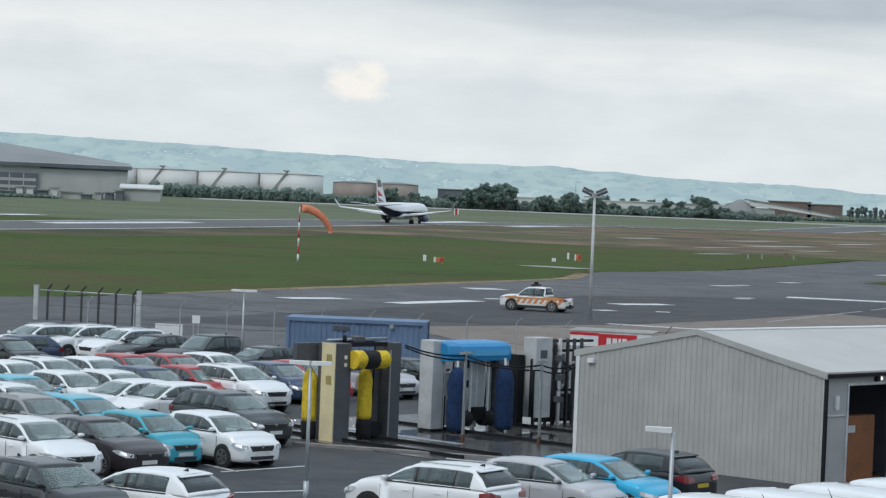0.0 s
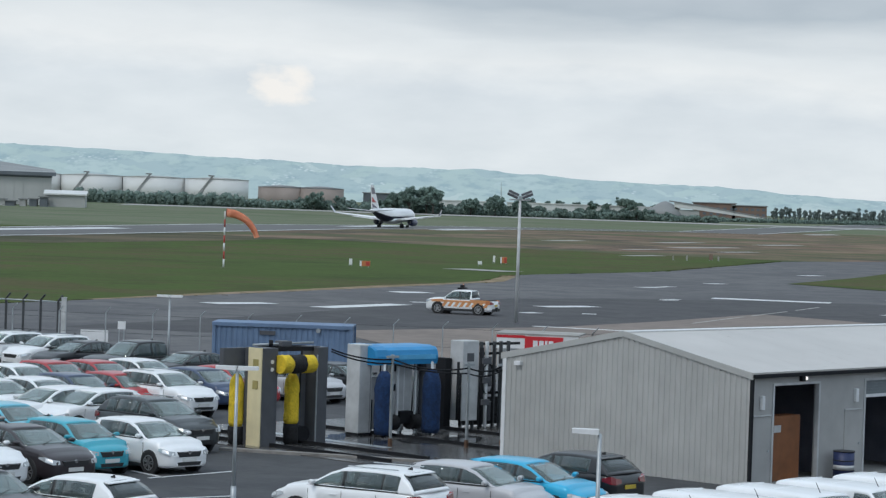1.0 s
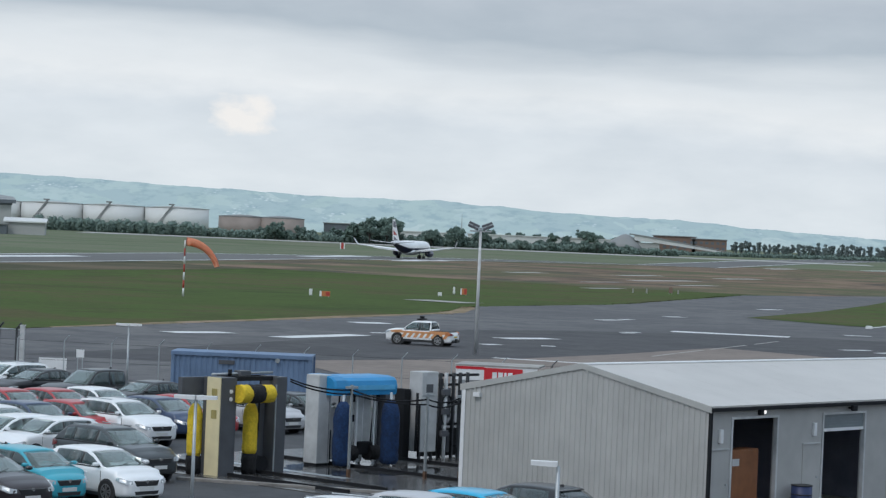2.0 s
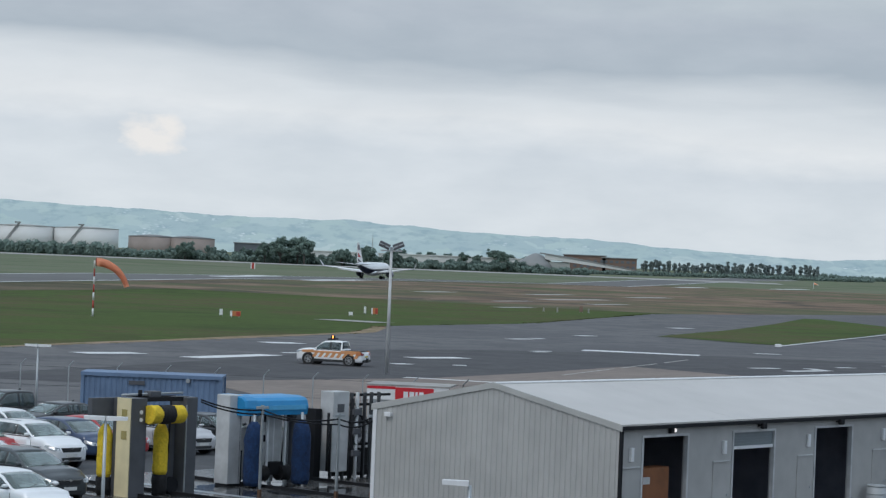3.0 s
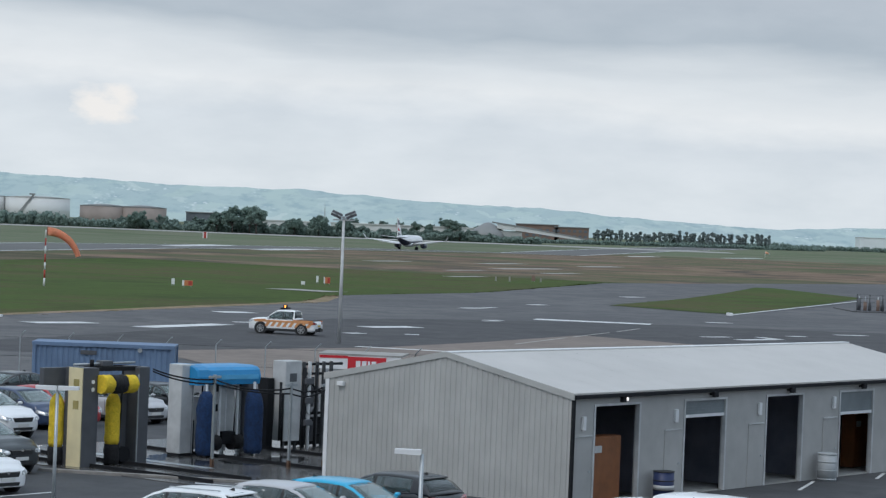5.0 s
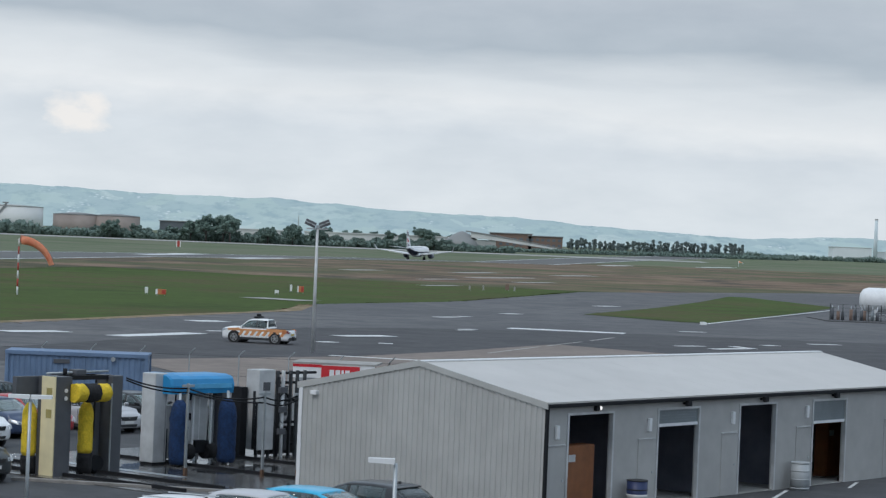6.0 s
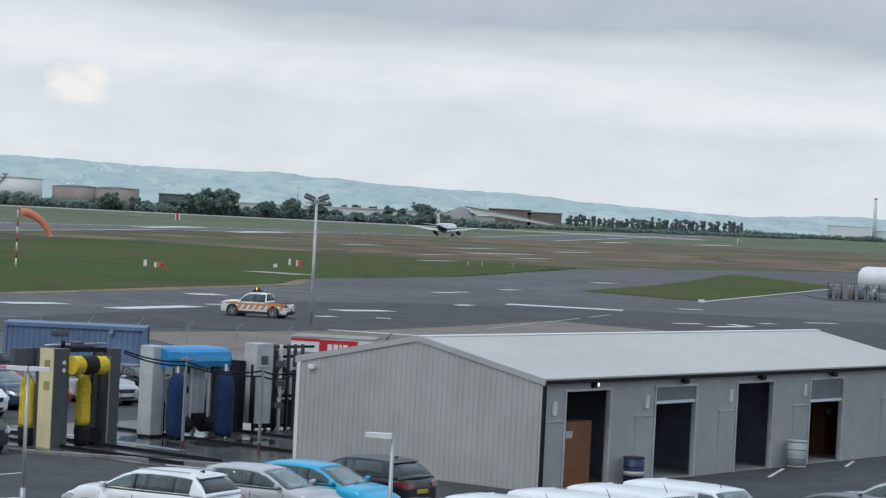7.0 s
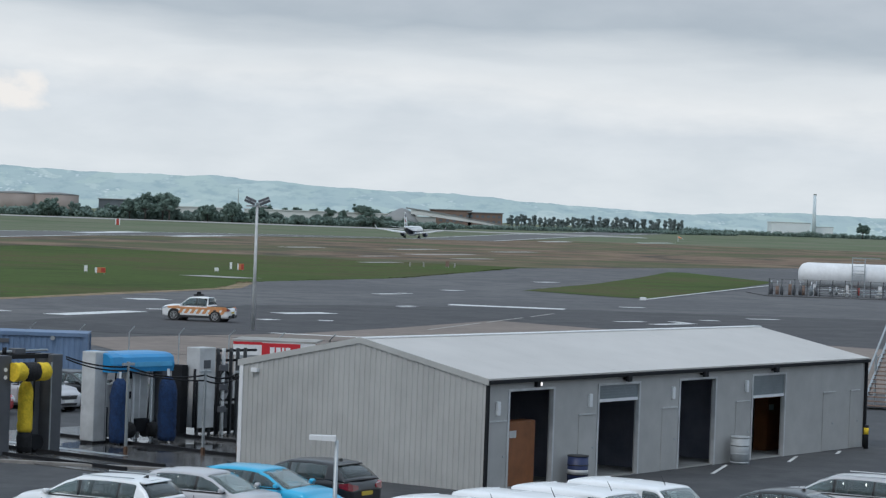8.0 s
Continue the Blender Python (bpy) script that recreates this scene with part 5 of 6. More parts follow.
# ---- container, sign and fences behind ----
cont = thing("storage_container", "long weathered blue steel storage container", "container", pose(-13.75, 113.0, 0.02, 0, 0, 2))
bm = bmesh.new()
prof = []
x = -3.07
while x < 3.06:
    prof += [(x, 0), (x + 0.08, 0), (x + 0.12, 0.035), (x + 0.2, 0.035)]
    x += 0.24
for y, s in ((-1.2, 1), (1.2, -1)):
    add_loft(bm, [[(a, y + s * b, 0.12) for a, b in prof], [(a, y + s * b, 2.5) for a, b in prof]], closed=False, smooth=False)
add_box(bm, -3.06, 3.06, -1.16, 1.16, 0.1, 2.52)
part("shell", bm, CONTAINER_BLUE, cont)
part("roof", box(-3.12, 3.12, -1.24, 1.24, 2.52, 2.62), CONTAINER_BLUE, cont)
for z in (0.0, 2.46):
    part("rail", add_box(box(-3.12, 3.12, -1.26, -1.16, z, z + 0.14), -3.12, 3.12, 1.16, 1.26, z, z + 0.14), CONTAINER_BLUE, cont)
for x in (-3.1, 2.98):
    part("corner_post", box(x, x + 0.14, -1.25, -1.13, 0.1, 2.5), CONTAINER_BLUE, cont)
part("vent", box(-1.0, -0.3, -1.24, -1.2, 2.12, 2.3), DARK_GREY, cont)
part("lamp", tube((1.6, -1.24, 2.38), (1.6, -1.34, 2.38), 0.1), GALV, cont)

cabin = thing("rental_cabin", "low cabin with a red fascia sign and white bars", "cabin", pose(-2.7, 110.0, 0.02, 0, 0, -6))
part("wall", box(-1.4, 2.05, 0.0, 2.4, 0.0, 2.3, bevel=0.02), LIGHT_PANEL, cabin)
part("fascia", box(-1.45, 2.1, -0.1, 0.0, 2.02, 2.62), WHITE_METAL, cabin)
part("fascia_band", box(-1.45, -0.2, -0.112, -0.1, 2.48, 2.6), RED_SIGN, cabin, "thin red band")
part("sign_panel", box(-0.21, 1.46, -0.125, -0.1, 1.97, 2.57), RED_SIGN, cabin, "red sign panel")
for i, (a, wd) in enumerate(((0.0, 0.2), (0.26, 0.2), (0.52, 0.1), (0.68, 0.2))):
    part("sign_bar", box(a + 0.15, a + 0.15 + wd, -0.135, -0.125, 2.12, 2.4), WHITE_METAL, cabin, "plain white bar on the sign")
part("roof", box(-1.5, 2.15, -0.12, 2.5, 2.62, 2.69), CONCRETE, cabin)
part("window", box(-1.2, -0.2, -0.03, 0.0, 0.9, 1.8), WINDOW, cabin)


def fence(name, x0, y0, x1, y1, n, h, words, arms=True, thick=0.035, tone=None):
    f = thing(name, words, "fence", pose(0, 0, 0.02), kind="structure")
    a, b = Vector((x0, y0, 0)), Vector((x1, y1, 0))
    d = (b - a).normalized()
    for i in range(n):
        p = a.lerp(b, i / (n - 1))
        bm = box(-thick, thick, -thick, thick, 0, h)
        if arms:
            add_tube(bm, (0, 0, h), (0.28, -0.2, h + 0.3), thick * 0.9, n=6)
        part("post", bm, tone or DARK_POST, f, m=Matrix.Translation(p))
    for z in ((0.15, h * 0.5, h - 0.05) if arms else (h - 0.05,)):
        part("wire", tube(a + Vector((0, 0, z)), b + Vector((0, 0, z)), 0.009, n=5), DARK_POST, f)
    return f


fence("perimeter_fence", -30, 130, 0, 126, 13, 2.0, "grey chain link perimeter fence with cranked posts", thick=0.028, tone=GALV)
fence("perimeter_fence", 0, 126, 45, 124, 16, 2.0, "grey chain link perimeter fence with cranked posts", thick=0.028, tone=GALV)
part_mesh = fence("gate_fence", -36.1, 146, -30.6, 144, 6, 1.9, "steel gate posts with cranked barbed arms", thick=0.06)
for x, y in ((-36.85, 146.2), (-30.25, 143.9)):
    p = thing("gate_post", "thick pale grey steel gate post", "post", pose(x, y, 0.02))
    part("shaft", box(-0.13, 0.13, -0.13, 0.13, 0, 2.05, bevel=0.03), LIGHT_PANEL, p)
    part("cap", box(-0.15, 0.15, -0.15, 0.15, 2.05, 2.1), LIGHT_PANEL, p)
part("top_rail", tube((-36.85, 146.2, 1.82), (-30.25, 143.9, 1.82), 0.045), GALV, part_mesh)
for x, y, wd, ht in ((-25.9, 131, 1.45, 1.0), (-24.1, 129, 0.4, 1.6)):
    s = thing("notice_board", "plain pale board fixed on the fence", "sign", pose(x, y, 0.02))
    part("board", box(-wd / 2, wd / 2, -0.03, 0.03, ht - (0.9 if wd > 1 else 0.4), ht), WHITE_METAL, s)
    for q in (-wd / 2 + 0.05, wd / 2 - 0.1):
        part("leg", box(q, q + 0.05, -0.02, 0.02, 0, ht), GALV, s)


def lamp_post(x, y, h, arm, words, turn=0.0):
    p = thing("street_lamp", words, "lamp post", pose(x, y, 0.02, 0, 0, turn), "car park lamps")
    part("pole", tube((0, 0, 0), (0, 0, h), 0.055, 0.04), GALV, p)
    part("sleeve", tube((0, 0, 0), (0, 0, 0.75), 0.075), GALV, p)
    for s in ((1, -1) if arm > 1 else (1,)):
        part("lamp_head", loft([[(s * 0.02, -0.09, h - 0.02), (s * 0.02, 0.09, h - 0.02), (s * 0.02, 0.09, h + 0.09), (s * 0.02, -0.09, h + 0.09)],
                                [(s * 0.55, -0.1, h + 0.0), (s * 0.55, 0.1, h + 0.0), (s * 0.55, 0.1, h + 0.09), (s * 0.55, -0.1, h + 0.09)]], smooth=False), WHITE_METAL, p, "pale flat lamp head")
    return p


lamp_post(-9.07, 64.76, 3.75, 2, "grey double-headed car park lamp post")
lamp_post(0.21, 50.94, 3.68, 1, "grey car park lamp post with a single flat head", 176)
lamp_post(-18.3, 109.0, 3.75, 2, "grey double-headed car park lamp post")

mast = thing("floodlight_mast", "tall grey floodlight mast with two pairs of lamps", "lamp mast", pose(-5.35, 176.5, 0.1))
part("pole", tube((0, 0, 0), (0, 0, 8.7), 0.13, 0.09, 12), LIGHT_PANEL, mast)
part("crossarm", box(-0.75, 0.75, -0.05, 0.05, 8.5, 8.6), LIGHT_PANEL, mast)
for s in (-1, 1):
    for q, z in ((0.33, 8.85), (0.64, 8.98)):
        m = Matrix.Translation((s * q, 0, z)) @ pose(0, 0, 0, 0, s * -24, 0)
        lamp = part("floodlight", box(-0.22, 0.22, -0.25, 0.25, -0.2, 0.2, m, 0.05), DARK_GREY, mast, "dark tilted floodlight")
        part("bracket", box(-0.24, 0.24, -0.28, -0.25, -0.04, 0.04, m), GALV, lamp)
part("knuckle", box(-0.1, 0.1, -0.1, 0.1, 8.55, 8.8), GALV, mast)

# ---- windsock ----
sockpole = thing("windsock_mast", "red and white banded windsock mast in the grass", "mast", pose(-42.9, 292.0, 0.03))
for i in range(7):
    part("band", tube((0, 0, i * 0.92), (0, 0, (i + 1) * 0.92), 0.11 - i * 0.004, n=10), RED_PAINT if i % 2 else WHITE_METAL, sockpole)
sock = thing("windsock", "drooping orange cloth windsock hung from its mast", "windsock", pose(-42.8, 292.0, 6.35))
rings = []
for j in range(9):
    u = j / 8
    cx, cz = 0.2 + 3.5 * math.sin(u * 1.25) / math.sin(1.25), -0.05 - 2.75 * (1 - math.cos(u * 1.25)) / (1 - math.cos(1.25))
    slope = math.atan2(-2.75 * math.sin(u * 1.25) / (1 - math.cos(1.25)), 3.5 * math.cos(u * 1.25) / math.sin(1.25))
    r = 0.5 - 0.2 * u
    rings.append([(cx - math.sin(slope) * r * math.cos(a), r * math.sin(a), cz + math.cos(slope) * r * math.cos(a)) for a in [i * 6.28319 / 16 for i in range(16)]])
bm = loft(rings, caps=False)
bmesh.ops.solidify(bm, geom=bm.faces[:], thickness=0.02)
part("sleeve", bm, ORANGE_CLOTH, sock)
part("hoop", tube((0.12, 0, 0), (0.2, 0, 0), 0.52, n=16), RED_PAINT, sock)

# a second small sock far off by the runway
farpole = thing("windsock_mast", "thin pale windsock mast beyond the runway", "mast", pose(153.7, 1130.6, ground_z(1130.6)))
part("pole", tube((0, 0, 0), (0, 0, 2.6), 0.1), WHITE_METAL, farpole)
farsock = thing("windsock", "small drooping orange and white windsock far off", "windsock", pose(153.8, 1130.6, ground_z(1130.6) + 2.3))
part("sleeve", tube((0, 0, 0), (1.6, 0, -0.5), 0.38, 0.2, 10), ORANGE_CLOTH, farsock)
part("tip", tube((1.6, 0, -0.5), (2.0, 0, -0.75), 0.22, 0.15, 10), WHITE_METAL, farsock)
kerbstone = thing("kerb_stone", "white painted stone at the corner of the grass", "stone", pose(34.3, 278.9, 0.02))
part("stone", box(-0.35, 0.35, -0.25, 0.25, 0, 0.38, bevel=0.08), WHITE_METAL, kerbstone)
# ---- airfield markers ----
for x, y, tone, wd, ht, words in ((-30.5, 316.5, WHITE_METAL, 0.4, 0.9, "white airfield marker board in the grass"), (-28.3, 312, ORANGE_SIGN, 1.3, 0.8, "orange airfield marker sign in the grass"),
                                  (-15.5, 342, WHITE_METAL, 0.55, 0.6, "small white airfield marker in the grass"), (-14.2, 357, WHITE_METAL, 0.32, 1.05, "white airfield marker board in the grass"), (-12.7, 353, ORANGE_SIGN, 0.9, 1.0, "orange airfield marker sign in the grass"),
                                  (-89.4, 1057.2, RED_PAINT, 1.9, 2.7, "red and white marker board by the runway"), (14.6, 408, CONCRETE, 0.25, 0.8, "small white marker post"), (18.6, 412, BRICK_FAR, 0.6, 1.1, "small dull red marker post"), (12.4, 408, CONCRETE, 0.25, 0.7, "small white marker post"), (19.8, 412, CONCRETE, 0.25, 0.7, "small white marker post")):
    s = thing("airfield_marker", words, "marker", pose(x, y, ground_z(y) + 0.04), "airfield markers")
    part("board", box(-wd / 2, wd / 2, -0.06, 0.06, 0.15, ht, bevel=0.02), tone, s)
    if tone is RED_PAINT:
        for q in (-0.95, 0.55):
            part("white_stripe", box(q, q + 0.4, -0.075, -0.06, 0.15, ht), WHITE_METAL, s, "white stripe")
    if tone is ORANGE_SIGN:
        part("face_panel", box(wd * 0.08, wd * 0.46, -0.075, -0.06, 0.22, ht - 0.08), RED_PAINT, s, "darker red half")
        part("side_stripe", box(-wd / 2, -wd * 0.3, -0.075, -0.06, 0.15, ht), WHITE_METAL, s, "white edge")
    for q in (-wd * 0.35, wd * 0.35):
        part("leg", box(q - 0.03, q + 0.03, -0.03, 0.03, 0, 0.16), GALV, s)

# ---- airfield pickup ----
truck = thing("airfield_pickup", "white airfield pickup with amber slanted stripes, standing on the taxiway", "pickup truck", pose(-9.68, 187.6, 0.1, 0, 0, 161))
proto = car_body("pickup")
for ob in list(proto.children):
    ob.parent = truck
bpy.data.objects.remove(proto)
for side in (1, -1):
    y = side * 0.948
    for i in range(8):
        x = -2.25 + i * 0.47
        pts = [(x, y, 0.56), (x + 0.26, y, 0.56), (x + 0.02, y, 0.92), (x - 0.24, y, 0.92)]
        part("stripe", loft([pts, [(a, b - side * 0.012, c) for a, b, c in pts]], smooth=False), STRIPE, truck, "amber slanted stripe")
    part("stripe_band", box(-2.45, 2.1, min(y, y - side * 0.01), max(y, y - side * 0.01), 0.88, 1.03), STRIPE, truck, "amber side band")
    part("bed_band", box(-2.45, -0.95, min(y * 0.985, y * 0.95), max(y * 0.985, y * 0.95), 1.0, 1.1), STRIPE, truck, "amber bed rim")
for side in (1, -1):
    y = side * 0.93
    part("wing_sweep", loft([[(1.2, y, 1.02), (2.2, y * 0.965, 0.98), (2.2, y * 0.965, 1.03), (1.2, y, 1.1)], [(1.2, y * 0.97, 1.02), (2.2, y * 0.94, 0.98), (2.2, y * 0.94, 1.03), (1.2, y * 0.97, 1.1)]], smooth=False), STRIPE, truck, "amber sweep over the wing")
    part("tail_panel", box(-2.55, -2.2, min(y, y * 1.03), max(y, y * 1.03), 0.8, 1.06, bevel=0.01), ORANGE_SIGN, truck, "deep orange rear quarter panel")
part("bonnet_stripe", box(1.5, 2.3, -0.7, 0.7, 1.06, 1.085, pose(0, 0, 0, 0, 4.5, 0)), STRIPE, truck)
part("light_bar", box(-0.12, 0.22, -0.6, 0.6, 1.84, 1.96, bevel=0.03), BLACK_METAL, truck, "black roof light bar")
beacon = part("beacon", loft([[(math.cos(a) * 0.10, math.sin(a) * 0.10, z) for a in [radians(-25 + 5 * i) for i in range(11)]] + [(0, 0.02, z), (0, -0.02, z)] for z in (0.0, 0.05, 0.17)], smooth=False), BEACON, truck, "turning amber roof beacon, lit on one side", m=pose(0.05, 0, 1.96))
part("beacon_back", loft([[(math.cos(a) * 0.17, math.sin(a) * 0.17, z) for a in [radians(28 + 30.4 * i) for i in range(11)]] + [(math.cos(a) * 0.11, math.sin(a) * 0.11, z) for a in [radians(332 - 30.4 * i) for i in range(11)]] for z in (0.0, 0.18)], smooth=False), BLACK_METAL, beacon, "black beacon shade")
part("ladder_rack", box(-0.9, -0.75, -0.85, 0.85, 1.6, 1.68), BLACK_METAL, truck)
part("tow_frame", add_box(box(-2.72, -2.62, -0.7, 0.7, 0.35, 0.5), -2.8, -2.62, -0.1, 0.1, 0.3, 0.6), TRIM, truck)

# ---- the airliner ----
jet = thing("airliner", "white twin-engined airliner with navy belly rolling along the runway", "aircraft", pose(-63.3, 576.5, 1.8, 0, 0, 78))


def ring(x, y, z, r, n=20, squash=1.0):
    return [(x, y + r * math.cos(i * 6.28319 / n), z + r * squash * math.sin(i * 6.28319 / n)) for i in range(n)]


fus = [(17.9, 2.75, 0.15), (17.3, 2.8, 0.65), (16.0, 2.95, 1.15), (14.0, 3.1, 1.58), (11.5, 3.15, 1.66), (0, 3.15, 1.66), (-6, 3.15, 1.66), (-9, 3.3, 1.4), (-12.5, 3.7, 1.0), (-16, 4.1, 0.5), (-18.1, 4.3, 0.12)]
part("fuselage", loft([ring(x, 0, z, r) for x, z, r in fus]), PLANE_WHITE, jet)
bm = bmesh.new()
add_loft(bm, [[(x, (r + 0.02) * math.cos(a), z + (r + 0.02) * math.sin(a)) for a in [radians(192 + 156 * i / 10) for i in range(11)]] for x, z, r in fus[1:-1]], closed=False)
bmesh.ops.solidify(bm, geom=bm.faces[:], thickness=0.012)
part("belly", bm, PLANE_NAVY, jet, "navy blue belly")
part("wing_fairing", loft([ring(x, 0, 1.8, r, squash=0.5) for x, r in ((4.5, 0.4), (3, 1.7), (-2.5, 1.75), (-4.5, 0.5))]), PLANE_WHITE, jet)


def wing(root, tip, c0, c1, t0, t1, name, parent, tone):
    rings = []
    for (x, y, z), c, t in ((root, c0, t0), (tip, c1, t1)):
        rings.append([(x + c * a, y, z + b * t) for a, b in ((0.5, 0), (0.42, 0.4), (0.1, 0.5), (-0.3, 0.25), (-0.5, 0), (-0.3, -0.15), (0.1, -0.35), (0.42, -0.35))])
    return part(name, loft(rings), tone, parent)


for s in (1, -1):
    wn_ = wing((1.5, s * 1.2, 1.9), (-4.2, s * 13.4, 3.3), 6.4, 1.9, 0.95, 0.3, "wing", jet, PLANE_WHITE)
    fl = wing((-2.2, s * 1.6, 1.75), (-3.9, s * 9.0, 2.55), 1.7, 1.1, 0.3, 0.2, "flap", wn_, PLANE_WHITE)
    part("winglet", slab([(-3.6, s * 13.4, 3.3), (-5.1, s * 13.4, 3.3), (-5.9, s * 14.2, 4.9), (-5.2, s * 14.2, 4.9)], 0.1), PLANE_GREY, wn_)
    eng = part("engine", loft([ring(x, s * 4.4, 1.45, r) for x, r in ((4.6, 0.78), (4.4, 0.92), (3.2, 0.98), (1.6, 0.85), (0.4, 0.55))]), PLANE_NAVY, jet, "dark navy engine nacelle")
    part("exhaust", tube((0.5, s * 4.4, 1.45), (-0.5, s * 4.4, 1.45), 0.42, 0.3, 14), DARK_GREY, eng)
    part("intake", tube((4.62, s * 4.4, 1.45), (4.5, s * 4.4, 1.45), 0.72, n=16), BLACK_METAL, eng)
    part("pylon", slab([(3.0, s * 4.4, 2.2), (-0.5, s * 4.4, 2.0), (0.0, s * 4.4, 2.5), (2.2, s * 4.4, 2.5)], 0.2), PLANE_WHITE, jet)
    wing((-15.3, s * 0.5, 4.0), (-17.8, s * 6.0, 4.5), 3.2, 1.3, 0.3, 0.12, "tailplane", jet, PLANE_GREY)
    part("main_gear_leg", tube((-1.2, s * 2.9, 0.5), (-1.2, s * 2.9, 2.0), 0.14), GALV, jet)
    for q in (-0.25, 0.25):
        part("wheel", tube((-1.2, s * 2.9 + q - 0.15, 0.52), (-1.2, s * 2.9 + q + 0.15, 0.52), 0.52, n=16), RUBBER, jet)
part("nose_gear_leg", tube((13.4, 0, 0.3), (13.4, 0, 2.0), 0.1), GALV, jet)
for q in (-0.2, 0.2):
    part("wheel", tube((13.4, q - 0.1, 0.34), (13.4, q + 0.1, 0.34), 0.34, n=14), RUBBER, jet)
fin = part("fin", loft([[(-11.2, 0.14, 4.6), (-16.9, 0.14, 4.75), (-16.9, -0.14, 4.75), (-11.2, -0.14, 4.6)], [(-15.9, 0.06, 10.2), (-18.0, 0.06, 10.2), (-18.0, -0.06, 10.2), (-15.9, -0.06, 10.2)]], smooth=False), PLANE_WHITE, jet)
for a, b, tone in ((0.02, 0.2, PLANE_NAVY), (0.26, 0.5, PLANE_RED), (0.62, 0.9, PLANE_NAVY)):
    quad = lambda k, y: [(-11.4 - 4.4 * k + (-0.5 if k > 0.5 else -1.4), y, 4.65 + 5.55 * k), (-16.8 - 1.1 * k, y, 4.75 + 5.45 * k)]
    for s in (1, -1):
        p0, p1 = quad(a, s * 0.16), quad(b, s * 0.15)
        pts = [p0[0], p0[1], p1[1]] if b < 0.6 else [p0[0], p0[1], p1[1], p1[0]]
        part("fin_flash", loft([pts, [(x, y - s * 0.02, z) for x, y, z in pts]], smooth=False), tone, fin, "ribbon of colour on the fin")
part("cockpit_windows", loft([[(16.3, y, 3.75 - abs(y) * 0.12) for y in (-0.8, -0.4, 0.4, 0.8)], [(15.4, y, 4.15 - abs(y) * 0.18) for y in (-0.8, -0.4, 0.4, 0.8)]], closed=False), WINDOW, jet)

# ---- gas tank yard ----
yard = thing("storage_tank", "long white horizontal storage tank on steel legs", "tank", pose(66.5, 322, 0.1, 0, 0, -2))
rings = [[(x, r * math.cos(a), 2.75 + r * math.sin(a)) for a in [i * 6.28319 / 24 for i in range(24)]] for x, r in ((-7.1, 0.2), (-7.0, 0.8), (-6.6, 1.35), (-6.0, 1.55), (7.0, 1.55), (7.6, 1.3), (8.0, 0.4))]
part("shell", loft(rings), WHITE_METAL, yard)
for x in (-5.3, -1.2, 3.0, 6.2):
    part("leg", box(x, x + 0.45, -1.0, 1.0, 0, 1.6), WHITE_METAL, yard)
for z in (0.5, 0.9):
    part("pipe", tube((-6, -1.4, z), (7, -1.4, z), 0.09), GALV, yard)
for x in (-3.2, -2.4, 0.4, 4.5):
    part("valve", tube((x, -1.5, 0.3), (x, -1.5, 1.3), 0.16), GALV if x != 0.4 else RED_PAINT, yard)
part("stair_frame", add_box(add_box(add_box(box(-0.6, -0.48, -1.9, -1.78, 0, 5.1), 1.0, 1.12, -1.9, -1.78, 0, 5.1), -0.6, 3.0, -1.9, -1.8, 5.0, 5.12), -0.6, 1.1, -1.9, -1.8, 3.0, 3.1), GALV, yard)
for z in (1.0, 1.6, 2.2, 2.8, 3.4, 4.0, 4.6):
    part("rung", box(-0.5, 1.05, -1.9, -1.84, z, z + 0.06), GALV, yard)
yf = thing("yard_fence", "grey mesh fence round the tank yard", "fence", pose(0, 0, 0.1), kind="structure")
for i in range(16):
    part("post", box(54.6 + i * 1.6, 54.69 + i * 1.6, 316.0, 316.1, 0, 2.2), DARK_POST, yf)
for z in (0.2, 0.7, 1.2, 1.7, 2.15):
    part("wire", tube((54.6, 316, z), (80, 316, z), 0.018, n=6), DARK_POST, yf)
for i in range(9):
    rng = random.Random(40 + i)
    c = thing("gas_bottle_rack", "rack of grey and red gas bottles in the yard", "rack", pose(55.5 + i * 0.72, 318 + rng.uniform(0, 3), 0.1), "gas bottles")
    part("bottle", tube((0, 0, 0), (0, 0, rng.uniform(1.1, 1.7)), 0.22), rng.choice((DARK_GREY, BRICK_FAR, DARK_GREY, SHUTTER)), c)
    part("valve", tube((0, 0, 1.0), (0, 0, 1.9), 0.06), GALV, c)
kerb = thing("yard_slab", "low concrete slab under the tank yard", "slab", pose(54, 314, 0.1), kind="structure")
part("slab", box(0, 40, 0, 16, 0, 0.12), TAXI_ASPHALT, kerb)
steps = thing("boarding_steps", "steel boarding steps with rails by the fence", "stairs", pose(25.6, 118, 0.02, 0, 0, 62))
for i in range(16):
    part("tread", box(i * 0.26, i * 0.26 + 0.28, -0.6, 0.6, 0.15 + i * 0.19, 0.2 + i * 0.19), BRICK_FAR, steps)
for y in (-0.62, 0.62):
    part("handrail", tube((0, y, 1.1), (4.2, y, 4.2), 0.05, n=6), GALV, steps)
    part("stringer", tube((0, y, 0.05), (4.2, y, 3.15), 0.09, n=6), GALV, steps)

